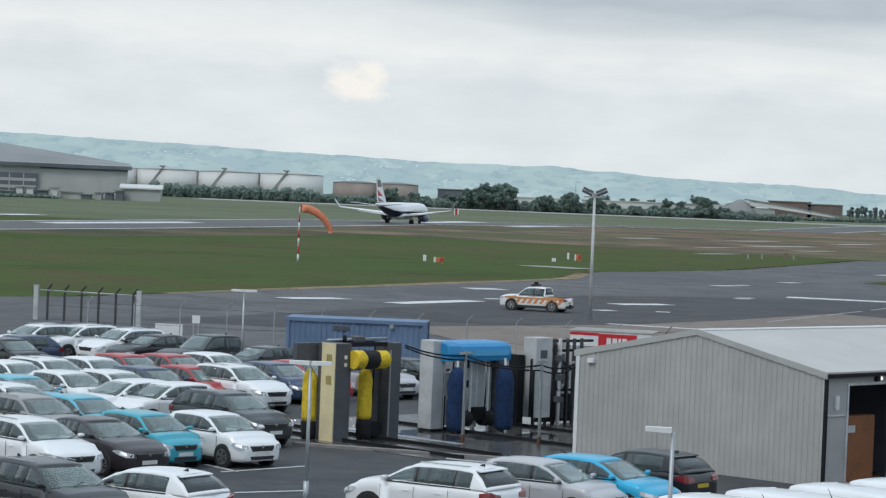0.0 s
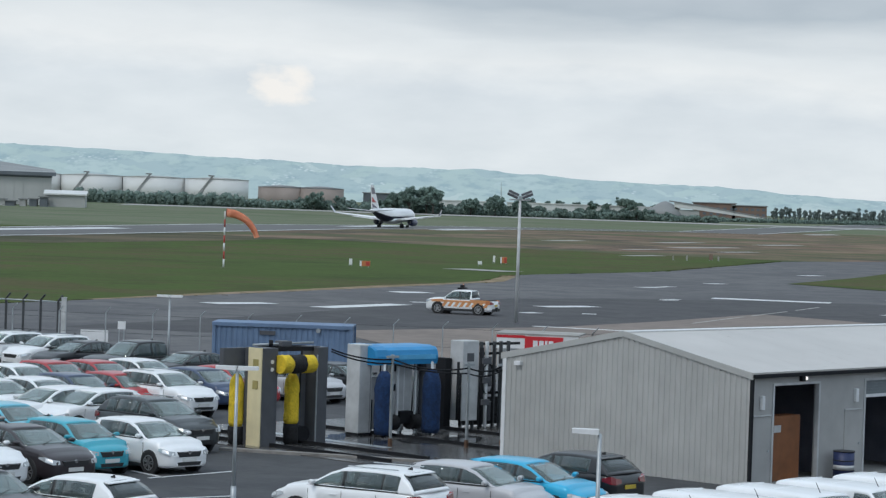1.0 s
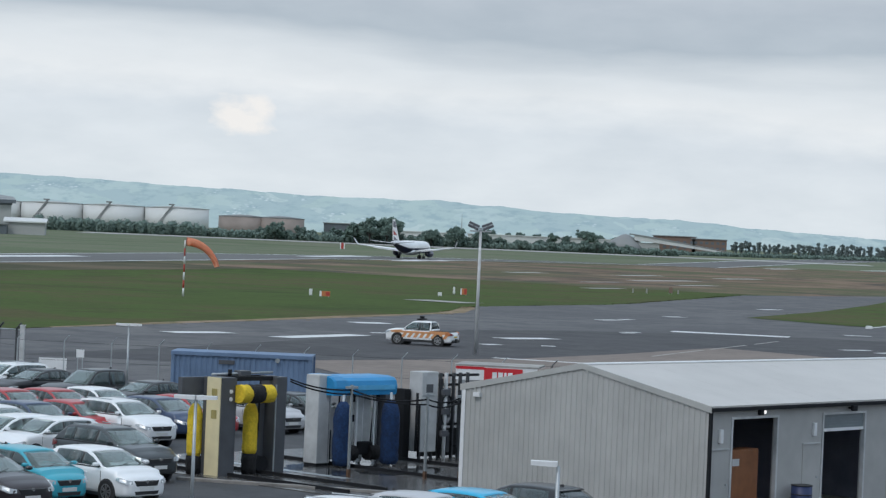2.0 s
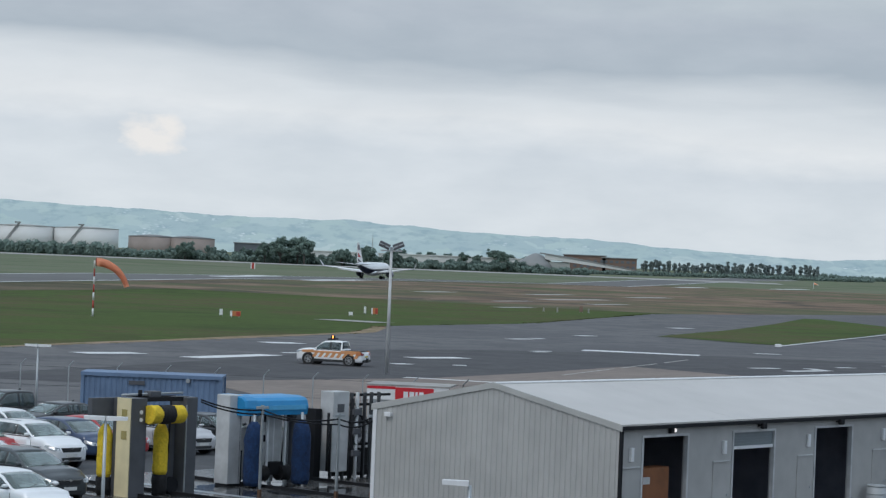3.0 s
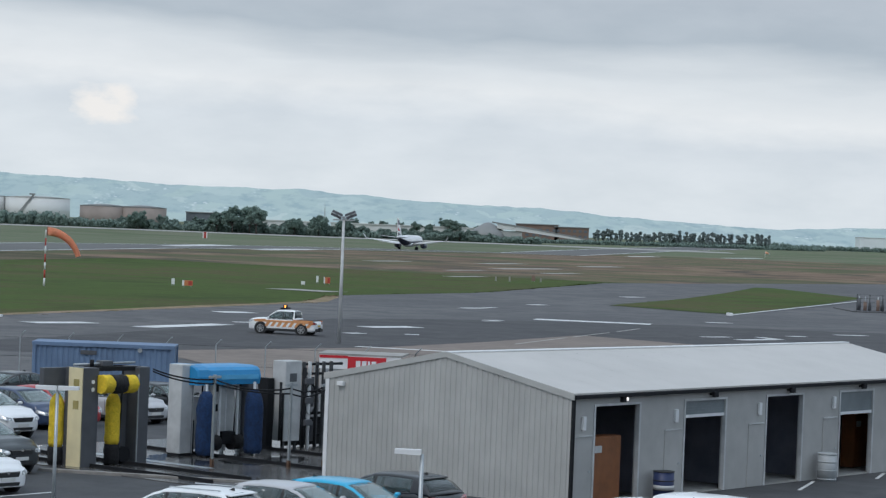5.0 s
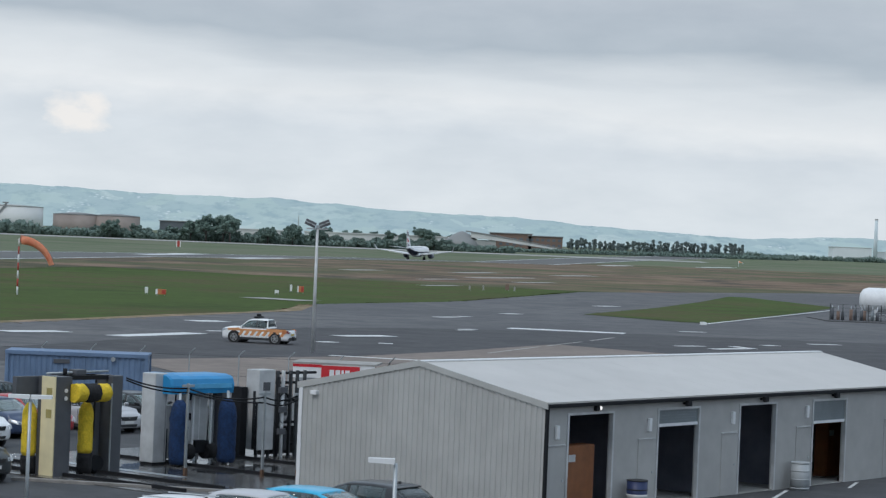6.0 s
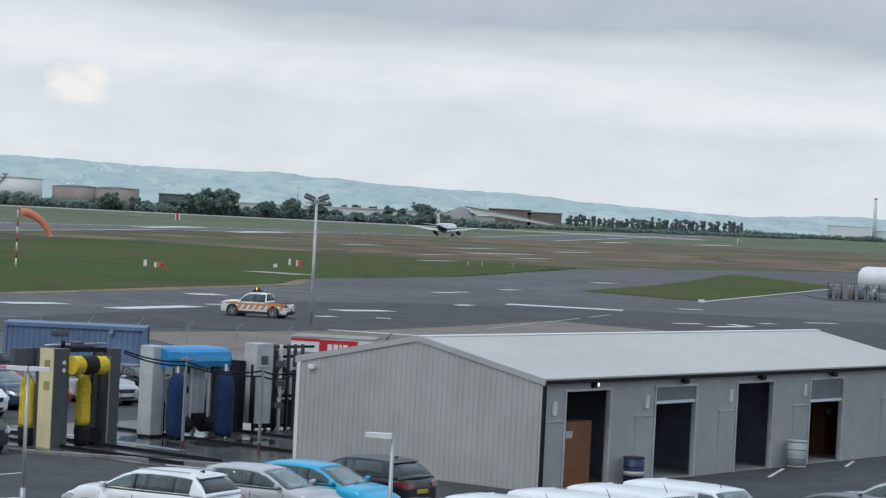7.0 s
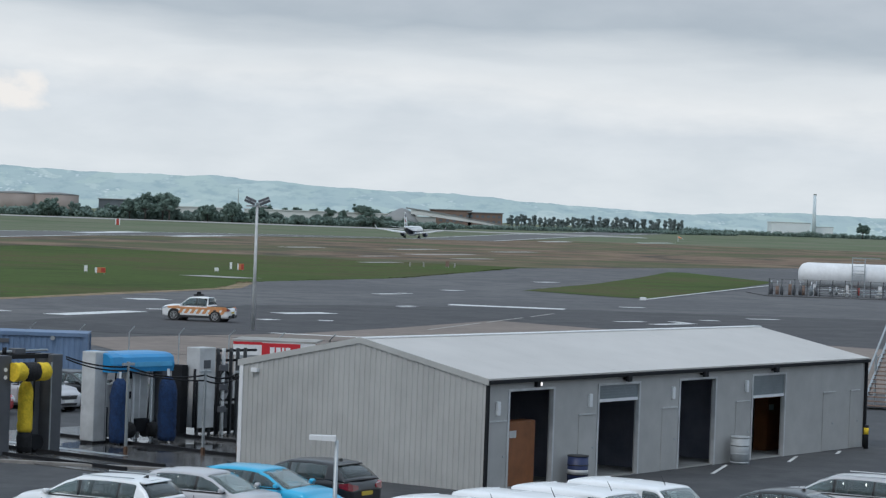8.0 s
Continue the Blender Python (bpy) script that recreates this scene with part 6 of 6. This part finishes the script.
for x in (0.1, 2.1, 4.1):
    for y in (-0.62, 0.62):
        part("leg", tube((x, y, 0), (x, y, 0.9 + x * 0.75), 0.05, n=6), GALV, steps)
barrier = thing("guard_barrier", "grey tubular steel barrier by the apron", "barrier", pose(38, 158, 0.12, 0, 0, 8))
for x in (-2.5, -0.8, 0.8, 2.5):
    part("upright", tube((x, 0, 0), (x, 0, 1.3), 0.06, n=6), GALV, barrier)
for z in (0.5, 0.9, 1.3):
    part("bar", tube((-2.6, 0, z), (2.6, 0, z), 0.05, n=6), GALV, barrier)

# ---- far side of the airfield ----


def far_box(name, label, category, x, y, wd, dp, ht, wall, roof, turn=0.0, rise=0.0, z=None):
    f = thing(name, label, category, pose(x, y, ground_z(y) if z is None else z, 0, 0, turn))
    part("wall", box(-wd / 2, wd / 2, 0, dp, -1, ht), wall, f)
    if rise:
        part("roof", loft([[(q, -1, ht), (q, dp / 2, ht + rise), (q, dp + 1, ht), (q, dp + 1, ht + 0.6), (q, dp / 2, ht + rise + 0.6), (q, -1, ht + 0.6)] for q in (-wd / 2 - 0.8, wd / 2 + 0.8)], smooth=False), roof, f)
    else:
        part("roof", box(-wd / 2 - 0.6, wd / 2 + 0.6, -0.6, dp + 0.6, ht, ht + 0.5), roof, f)
    return f


hangar = thing("hangar", "large grey hangar with a wide shallow curved roof", "hangar", pose(-300, 1100, 2.6, 0, 0, 14))
part("wall", box(-60, 60, 0, 60, -1, 13.4), FAR_WALL, hangar)
part("roof", loft([[(q, y, 13.4 + (z - 13.4) * k) for y, z in ((-2, 13.4), (12, 18.0), (30, 22.0), (48, 18.0), (62, 13.4), (62, 12.8), (-2, 12.8))] for q, k in ((-62, 2.0), (0, 1.1), (62, 0.2))], smooth=False), FAR_ROOF, hangar)
part("office_front", box(-30, 21, -1.5, 0.05, 0, 9), FAR_DARK, hangar, "dark glazed office front")
for z in (2.2, 5.4):
    part("window_band", box(-29, 20, -1.7, -1.5, z, z + 1.3), FAR_WALL, hangar)
part("fascia", box(-62, 62, -2.2, -1.6, 12.0, 13.6), FAR_DARK, hangar)
for i in range(9):
    x = 23.5 + i * 4.1
    part("cladding_panel", box(x, x + 3.9, -0.22, 0.02, 0.2, 11.9), FAR_WALL, hangar)
# dark strip standing in for the shade below the eaves
part("gutter_shadow_band", box(21.5, 60.5, -0.35, 0.02, 11.2, 12.0), FAR_DARK, hangar)
for i in range(8):
    x = -29 + i * 6.2
    part("window_frame", box(x, x + 0.5, -1.75, -1.5, 0.5, 8.8), FAR_WALL, hangar)
far_box("annex", "low pale annex beside the hangar", "building", -229, 1085, 17, 12, 5.2, FAR_WALL, FAR_WHITE, 8, 1.5)
rng = random.Random(5)
for i in range(16):
    far_box("airfield_hut", "small pale plant hut near the hangar", "hut", -306 + i * 4.6, 1062 + i * 1.2 + rng.uniform(-3, 3), rng.uniform(2.5, 5), 4, rng.uniform(2, 4.2), rng.choice((FAR_WHITE, FAR_WALL, FAR_DARK)), FAR_ROOF, 5)


def storage_tank(x, y, r, h, tone, label, stair=True):
    t = thing("oil_tank", label, "oil tank", pose(x, y, ground_z(y)))
    part("shell", tube((0, 0, -1), (0, 0, h), r, n=40), tone, t)
    part("roof", tube((0, 0, h), (0, 0, h + 1.0), r * 1.005, r * 0.2, 40), FAR_WALL if stair else FAR_ROOF, t)
    part("rim", tube((0, 0, h - 0.3), (0, 0, h), r * 1.008, n=40), FAR_WALL if stair else FAR_ROOF, t)
    if stair:
        part("stair", slab([(-r * 0.55, -r * 0.9, h * 0.15), (-r * 0.45, -r * 0.95, h * 0.15), (r * 0.06, -r * 1.05, h * 1.12), (0, -r * 1.05, h * 1.12)], 0.3), FAR_ROOF, t)
        part("gantry", box(-2.0, 1.5, -r - 1, -r, h * 1.1, h * 1.16), FAR_ROOF, t)


for x in (-337, -300, -263, -226):
    storage_tank(x, 1500, 19, 13.6, FAR_WHITE, "large pale oil storage tank behind the hedge")
for x, r in ((-163, 12.5), (-143, 12)):
    storage_tank(x, 1310, r, 10.6, FAR_BROWN, "squat rusty brown storage tank", False)
far_box("warehouse", "low dark flat-roofed warehouse far off", "warehouse", -120, 1420, 22, 20, 8.6, FAR_DARK, FAR_ROOF)
far_box("warehouse", "long low white warehouse far off", "warehouse", -95, 1480, 60, 20, 5.5, FAR_WHITE, FAR_WHITE)
far_box("warehouse", "long low white warehouse far off", "warehouse", -2, 1470, 100, 20, 5.6, FAR_WHITE, FAR_WHITE)
slope = thing("sloping_conveyor_roof", "long pale roof sloping down from a grey heap far off", "building", pose(43, 1425, ground_z(1425)))
part("roof", loft([[(0, y, 9.6), (14, y, 7.4), (52, y, 1.6), (52, y, 0.9), (14, y, 5.2), (0, y, 6.4)] for y in (0, 9)], smooth=False), FAR_WHITE, slope)
part("ridge_band", loft([[(-3, y, 10.2), (14, y, 8.2), (54, y, 2.0), (54, y, 1.6), (14, y, 7.4), (-3, y, 9.4)] for y in (-0.4, -0.1)], smooth=False), FAR_ROOF, slope, "dark upper edge")
part("wall", box(0, 14, 1, 8, -1, 5.2), FAR_WALL, slope)
heap = thing("gravel_heap", "grey brown heap of gravel far off", "heap", pose(38, 1428, ground_z(1428)))
part("mound", loft([[(math.cos(a) * q * (1 + 0.12 * math.sin(3 * a)), math.sin(a) * q * 0.6, z) for a in [i * 0.3927 for i in range(16)]] for q, z in ((13, -0.5), (9, 4.6), (5, 7.6), (2.2, 9.2), (0.4, 9.7))]), FAR_ROOF, heap)
for x, wd, ht in ((68, 24, 9.2), (88, 20, 8.2)):
    b = far_box("office_block", "brick office block with rows of dark windows", "building", x, 1480, wd, 16, ht, BRICK_FAR, FAR_ROOF)
    for z in (2.5, 5.5):
        for i in range(6):
            q = -wd / 2 + 1.2 + i * (wd - 2.4) / 5.5
            part("window", box(q, q + 1.8, -0.15, 0.05, z, z + 1.4), FAR_DARK, b)
# chimney and hall colours are lightened and blued to stand for haze
stack = thing("power_station_stack", "tall concrete chimney, its colour paled for haze", "chimney", pose(559, 2945, 5))
part("shaft", tube((0, 0, -5), (0, 0, 48), 2.6, 1.7, 20), stuff_mat("haze_tinted_concrete", (0.60, 0.68, 0.71), 0.9, 0, 0.06, 0.05), stack)
part("rim", tube((0, 0, 47), (0, 0, 48.4), 1.9, n=20), FAR_WALL, stack)
for x, wd, ht in ((535, 46, 13), (575, 20, 9)):
    far_box("power_station_hall", "pale industrial hall by the chimney", "building", x, 2960, wd, 30, ht, stuff_mat("haze_tinted_white_wall", (0.74, 0.79, 0.80), 0.9, 0, 0.06, 0.05), FAR_WHITE)
pylon = thing("lattice_mast", "thin grey radio mast far off", "mast", pose(-53, 1400, 4))
part("shaft", tube((0, 0, 0), (0, 0, 14), 0.35, 0.2, 6), FAR_WALL, pylon)
part("aerial", tube((0, 0, 14), (0, 0, 17), 0.1, 0.05, 6), FAR_WALL, pylon)


def leaf_clump(bm, c, r, n, rng, flat=0.8):
    """A leafy clump: an uneven inner mass with small leaf sprays standing out of it."""
    c = Vector(c)
    k, off = 7, rng.uniform(0, 50)
    rows = []
    for i in range(1, 5):
        a = math.pi * i / 5
        row = []
        for q in range(k):
            t = 6.28319 * q / k
            v = Vector((math.sin(a) * math.cos(t), math.sin(a) * math.sin(t), math.cos(a) * flat))
            row.append(bm.verts.new(c + v * r * (0.66 + 0.4 * noise.noise(v * 2.3 + Vector((off, 0, 0))))))
        rows.append(row)
    top, low = bm.verts.new(c + Vector((0, 0, r * flat * 0.85))), bm.verts.new(c - Vector((0, 0, r * flat * 0.8)))
    for q in range(k):
        bm.faces.new((top, rows[0][q], rows[0][(q + 1) % k])).smooth = True
        bm.faces.new((low, rows[-1][(q + 1) % k], rows[-1][q])).smooth = True
        for a, b in zip(rows, rows[1:]):
            bm.faces.new((a[q], b[q], b[(q + 1) % k], a[(q + 1) % k])).smooth = True
    for _ in range(int(n * 2.2)):
        v = Vector((rng.gauss(0, 1), rng.gauss(0, 1), rng.gauss(0, 1))).normalized() * r * rng.uniform(0.55, 1.15)
        p = c + Vector((v.x, v.y, v.z * flat))
        q = Euler((rng.uniform(0, 6.3), rng.uniform(0, 6.3), rng.uniform(0, 6.3))).to_matrix()
        s = rng.uniform(0.18, 0.42)
        bm.faces.new([bm.verts.new(p + q @ Vector(o)) for o in ((-s, -s * 0.6, 0), (s, -s * 0.6, 0.1), (s * 0.7, s * 0.6, -0.1), (-s * 0.6, s * 0.7, 0.1))])


def tree(x, y, h, spread, seed, tone=None, label="broad green tree at the airfield edge", dense=1.0):
    rng = random.Random(seed)
    t = thing("tree", label, "tree", pose(x, y, ground_z(y) - 0.3, 0, 0, rng.uniform(0, 360)), "airfield trees")
    bm = bmesh.new()
    add_tube(bm, (0, 0, 0), (0.1, 0, h * 0.5), h * 0.035, h * 0.018, 7)
    ends = []
    for i in range(11):
        a = i * 0.9 + rng.uniform(-0.3, 0.3)
        e = (math.cos(a) * spread * rng.uniform(0.3, 0.75), math.sin(a) * spread * rng.uniform(0.3, 0.75), h * rng.uniform(0.45, 0.85))
        add_tube(bm, (0, 0, h * rng.uniform(0.25, 0.45)), e, h * 0.014, h * 0.004, 5)
        ends.append(e)
    ends += [(rng.uniform(-0.3, 0.3) * spread, rng.uniform(-0.3, 0.3) * spread, h * rng.uniform(0.75, 0.88)) for _ in range(3)]
    part("trunk", bm, BARK, t)
    bm = bmesh.new()
    for e in ends:
        for _ in range(4):
            c = Vector(e) + Vector((rng.gauss(0, 0.16), rng.gauss(0, 0.16), rng.gauss(0, 0.13))) * spread
            leaf_clump(bm, c, spread * rng.uniform(0.13, 0.27), int(26 * dense), rng)
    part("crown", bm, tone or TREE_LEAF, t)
    return t


def poplar(x, y, h, seed):
    rng = random.Random(seed)
    t = thing("tree", "slim poplar in a row along the airfield edge, leaves paled for haze", "tree", pose(x, y, ground_z(y) - 0.3), "airfield trees")
    bm = bmesh.new()
    add_tube(bm, (0, 0, 0), (0, 0, h * 0.9), 0.22, 0.04, 6)
    for i in range(9):
        a, z = i * 2.4, h * (0.15 + 0.07 * i)
        add_tube(bm, (0, 0, z), (math.cos(a) * 0.9, math.sin(a) * 0.9, z + 1.3), 0.06, 0.02, 4)
    part("trunk", bm, BARK, t)
    bm = bmesh.new()
    wide = rng.uniform(1.0, 1.7)
    for i in range(16):
        u = 0.25 + 0.75 * rng.random() ** 0.8
        k = wide * math.sin(min(1.0, (u - 0.12) * 1.05) * 2.75)
        leaf_clump(bm, (rng.gauss(0, 0.5) * k, rng.gauss(0, 0.5) * k, h * (0.06 + 0.86 * u)), rng.uniform(0.45, 0.8), 20, rng, 1.0)
    for i in range(3):
        leaf_clump(bm, (rng.gauss(0, 1), rng.gauss(0, 1), h * rng.uniform(0.05, 0.2)), rng.uniform(0.7, 1.0), 14, rng, 0.9)
    part("crown", bm, HAZE_TINTED_LEAF, t)
    return t


def hedge(name, x0, y0, x1, y1, h, depth, seed, tone, label, step=2.4):
    rng = random.Random(seed)
    bm = bmesh.new()
    n = int(math.hypot(x1 - x0, y1 - y0) / step)
    for i in range(n):
        u = (i + rng.random()) / n
        hh = h * (0.55 + 0.45 * noise.noise(Vector((u * 23, seed, 0))) + rng.uniform(0.1, 0.4))
        x, y = x0 + (x1 - x0) * u, y0 + (y1 - y0) * u + rng.uniform(0, depth)
        z = ground_z(y)
        while hh > 0.4:
            leaf_clump(bm, (x + rng.uniform(-1, 1), y, z + hh * 0.65), 0.8 + hh * 0.15, 10, rng, 0.9)
            leaf_clump(bm, (x + rng.uniform(-1.5, 1.5), y + 1, z + hh * 0.35), 1.1 + hh * 0.15, 6, rng, 0.9)
            hh -= 1.7
    ob = part(name, bm, tone)
    return tagged(ob, label, "hedge", kind="stuff")


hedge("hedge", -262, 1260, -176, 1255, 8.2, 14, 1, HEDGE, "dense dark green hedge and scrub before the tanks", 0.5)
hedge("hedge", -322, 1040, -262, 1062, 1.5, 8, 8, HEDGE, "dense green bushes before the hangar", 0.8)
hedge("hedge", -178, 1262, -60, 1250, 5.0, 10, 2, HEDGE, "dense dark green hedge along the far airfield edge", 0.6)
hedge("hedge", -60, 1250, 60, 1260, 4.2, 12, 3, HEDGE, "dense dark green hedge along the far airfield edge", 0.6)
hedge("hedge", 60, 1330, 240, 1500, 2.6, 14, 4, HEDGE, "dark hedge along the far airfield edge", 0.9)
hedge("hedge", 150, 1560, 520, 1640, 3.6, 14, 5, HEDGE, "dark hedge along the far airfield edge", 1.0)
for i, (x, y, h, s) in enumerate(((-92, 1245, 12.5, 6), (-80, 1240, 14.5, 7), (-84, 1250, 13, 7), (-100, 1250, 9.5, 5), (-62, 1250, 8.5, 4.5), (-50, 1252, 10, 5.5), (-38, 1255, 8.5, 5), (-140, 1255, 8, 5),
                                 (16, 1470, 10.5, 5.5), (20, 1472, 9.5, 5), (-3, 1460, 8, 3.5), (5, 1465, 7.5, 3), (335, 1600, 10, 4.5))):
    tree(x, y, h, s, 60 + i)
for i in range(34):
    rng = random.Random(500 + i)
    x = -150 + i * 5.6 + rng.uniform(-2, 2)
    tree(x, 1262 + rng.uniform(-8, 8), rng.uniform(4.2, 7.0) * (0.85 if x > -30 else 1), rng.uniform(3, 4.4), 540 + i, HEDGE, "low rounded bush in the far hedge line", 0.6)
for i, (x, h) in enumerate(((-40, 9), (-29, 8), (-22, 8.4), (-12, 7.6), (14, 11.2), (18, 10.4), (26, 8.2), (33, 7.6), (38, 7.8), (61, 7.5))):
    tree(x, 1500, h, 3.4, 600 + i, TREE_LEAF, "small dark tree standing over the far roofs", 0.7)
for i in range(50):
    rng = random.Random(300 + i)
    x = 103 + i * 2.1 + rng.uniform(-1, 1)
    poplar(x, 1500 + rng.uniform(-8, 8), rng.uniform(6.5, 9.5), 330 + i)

# ---- hills ----


def hill(name, dist, tops, seed, tone, label, wob):
    """A long ridge: its height follows a few heights along the skyline, with the small unevenness of woods and fields."""
    bm = bmesh.new()
    az = np.linspace(-24, 22, 460)
    keys_a, keys_h = zip(*tops)
    rings = []
    for a in az:
        e = float(np.interp(a, keys_a, keys_h)) + wob * noise.noise(Vector((a * 1.3, seed, 0))) + wob * 0.5 * noise.noise(Vector((a * 5, seed, 3))) + wob * 0.35 * noise.noise(Vector((a * 17, seed, 6)))
        top = 8.2 + dist * math.tan(radians(e))
        s, c = math.sin(radians(a)), math.cos(radians(a))
        row = []
        for k in range(9):
            u = k / 8
            d = dist - 220 * (1 - u)
            row.append((s * d, c * d, -10 + (top + 10) * u ** 0.75 + (0 if k in (0, 8) else 3 * noise.noise(Vector((a, k, seed))))))
        row.append((s * (dist + 250), c * (dist + 250), top * 0.6))
        rings.append(row)
    add_loft(bm, rings, closed=False)
    return tagged(part(name, bm, tone), label, "hill", kind="structure")


hill("backdrop_hills", 4300, ((-24, 1.15), (-15, 1.06), (-11, 0.96), (-7.5, 0.85), (-5, 0.78), (-2.6, 0.79), (0, 0.63), (2.6, 0.58), (5.2, 0.42), (7.7, 0.31), (10.2, 0.42), (14, 0.33), (22, 0.3)), 3, HILL, "haze-tinted blue-green hills with scattered fields and houses", 0.035)
# ---- rail of the deck the camera stands on ----
rail = thing("deck_rail", "pale grey tubular guard rail at the deck edge", "rail", pose(0, 7.69, 0.025, 0, 0, 7.2))
part("top_rail", tube((-4, 0, 7.2), (4, 0, 7.2), 0.024, n=14), RAIL_PAINT, rail)
for x in (-3.6, 3.6):
    part("post", tube((x, 0, 6.5), (x, 0, 7.2), 0.022), RAIL_PAINT, rail)
deck = thing("viewing_deck", "plain concrete parking deck with a low parapet", "deck", pose(0, 7.69, 0, 0, 0, 7.2), kind="structure")
part("deck_floor", box(-30, 30, -26, 0.3, 6.2, 6.5), CONCRETE, deck)
part("parapet", box(-30, 30, 0.3, 0.5, 0.0, 7.1), CONCRETE, deck)
part("rear_wall", box(-30, 30, -26.3, -26, 0.0, 6.5), CONCRETE, deck)


def motions():
    """The airliner's landing roll, slowing as it goes away along the runway, and the turning beacon of the pickup."""
    rows = []
    for t, s in ((0.0, 0.0), (1.0, 50.8), (2.0, 103.8), (3.0, 158.4), (4.0, 213.8), (5.0, 269.4), (6.0, 324.7), (7.0, 378.9), (8.0, 431.4)):
        x, y = -61.3 + 0.2138 * s, 576.5 + 0.9761 * s
        rows.append((t, pose(x, y, ground_z(y) + 0.11, 0, 0, 77.5)))
    walk(jet, rows)
    spin = []
    for (t0, t1), turns in zip(((-0.8, 0.55), (0.55, 3.05), (3.05, 5.1), (5.1, 7.2), (7.2, 9.4)), range(5)):
        for k in range(8):
            t = t0 + (t1 - t0) * k / 8
            if 0.05 < t < 7.95:
                spin.append((round(t, 2), pose(0.05, 0, 1.96, 0, 0, 110 + 45 * k)))
    first, last = spin[0][1], spin[-1][1]
    walk(beacon, [(0.0, first)] + spin + [(8.0, last)])


motions()
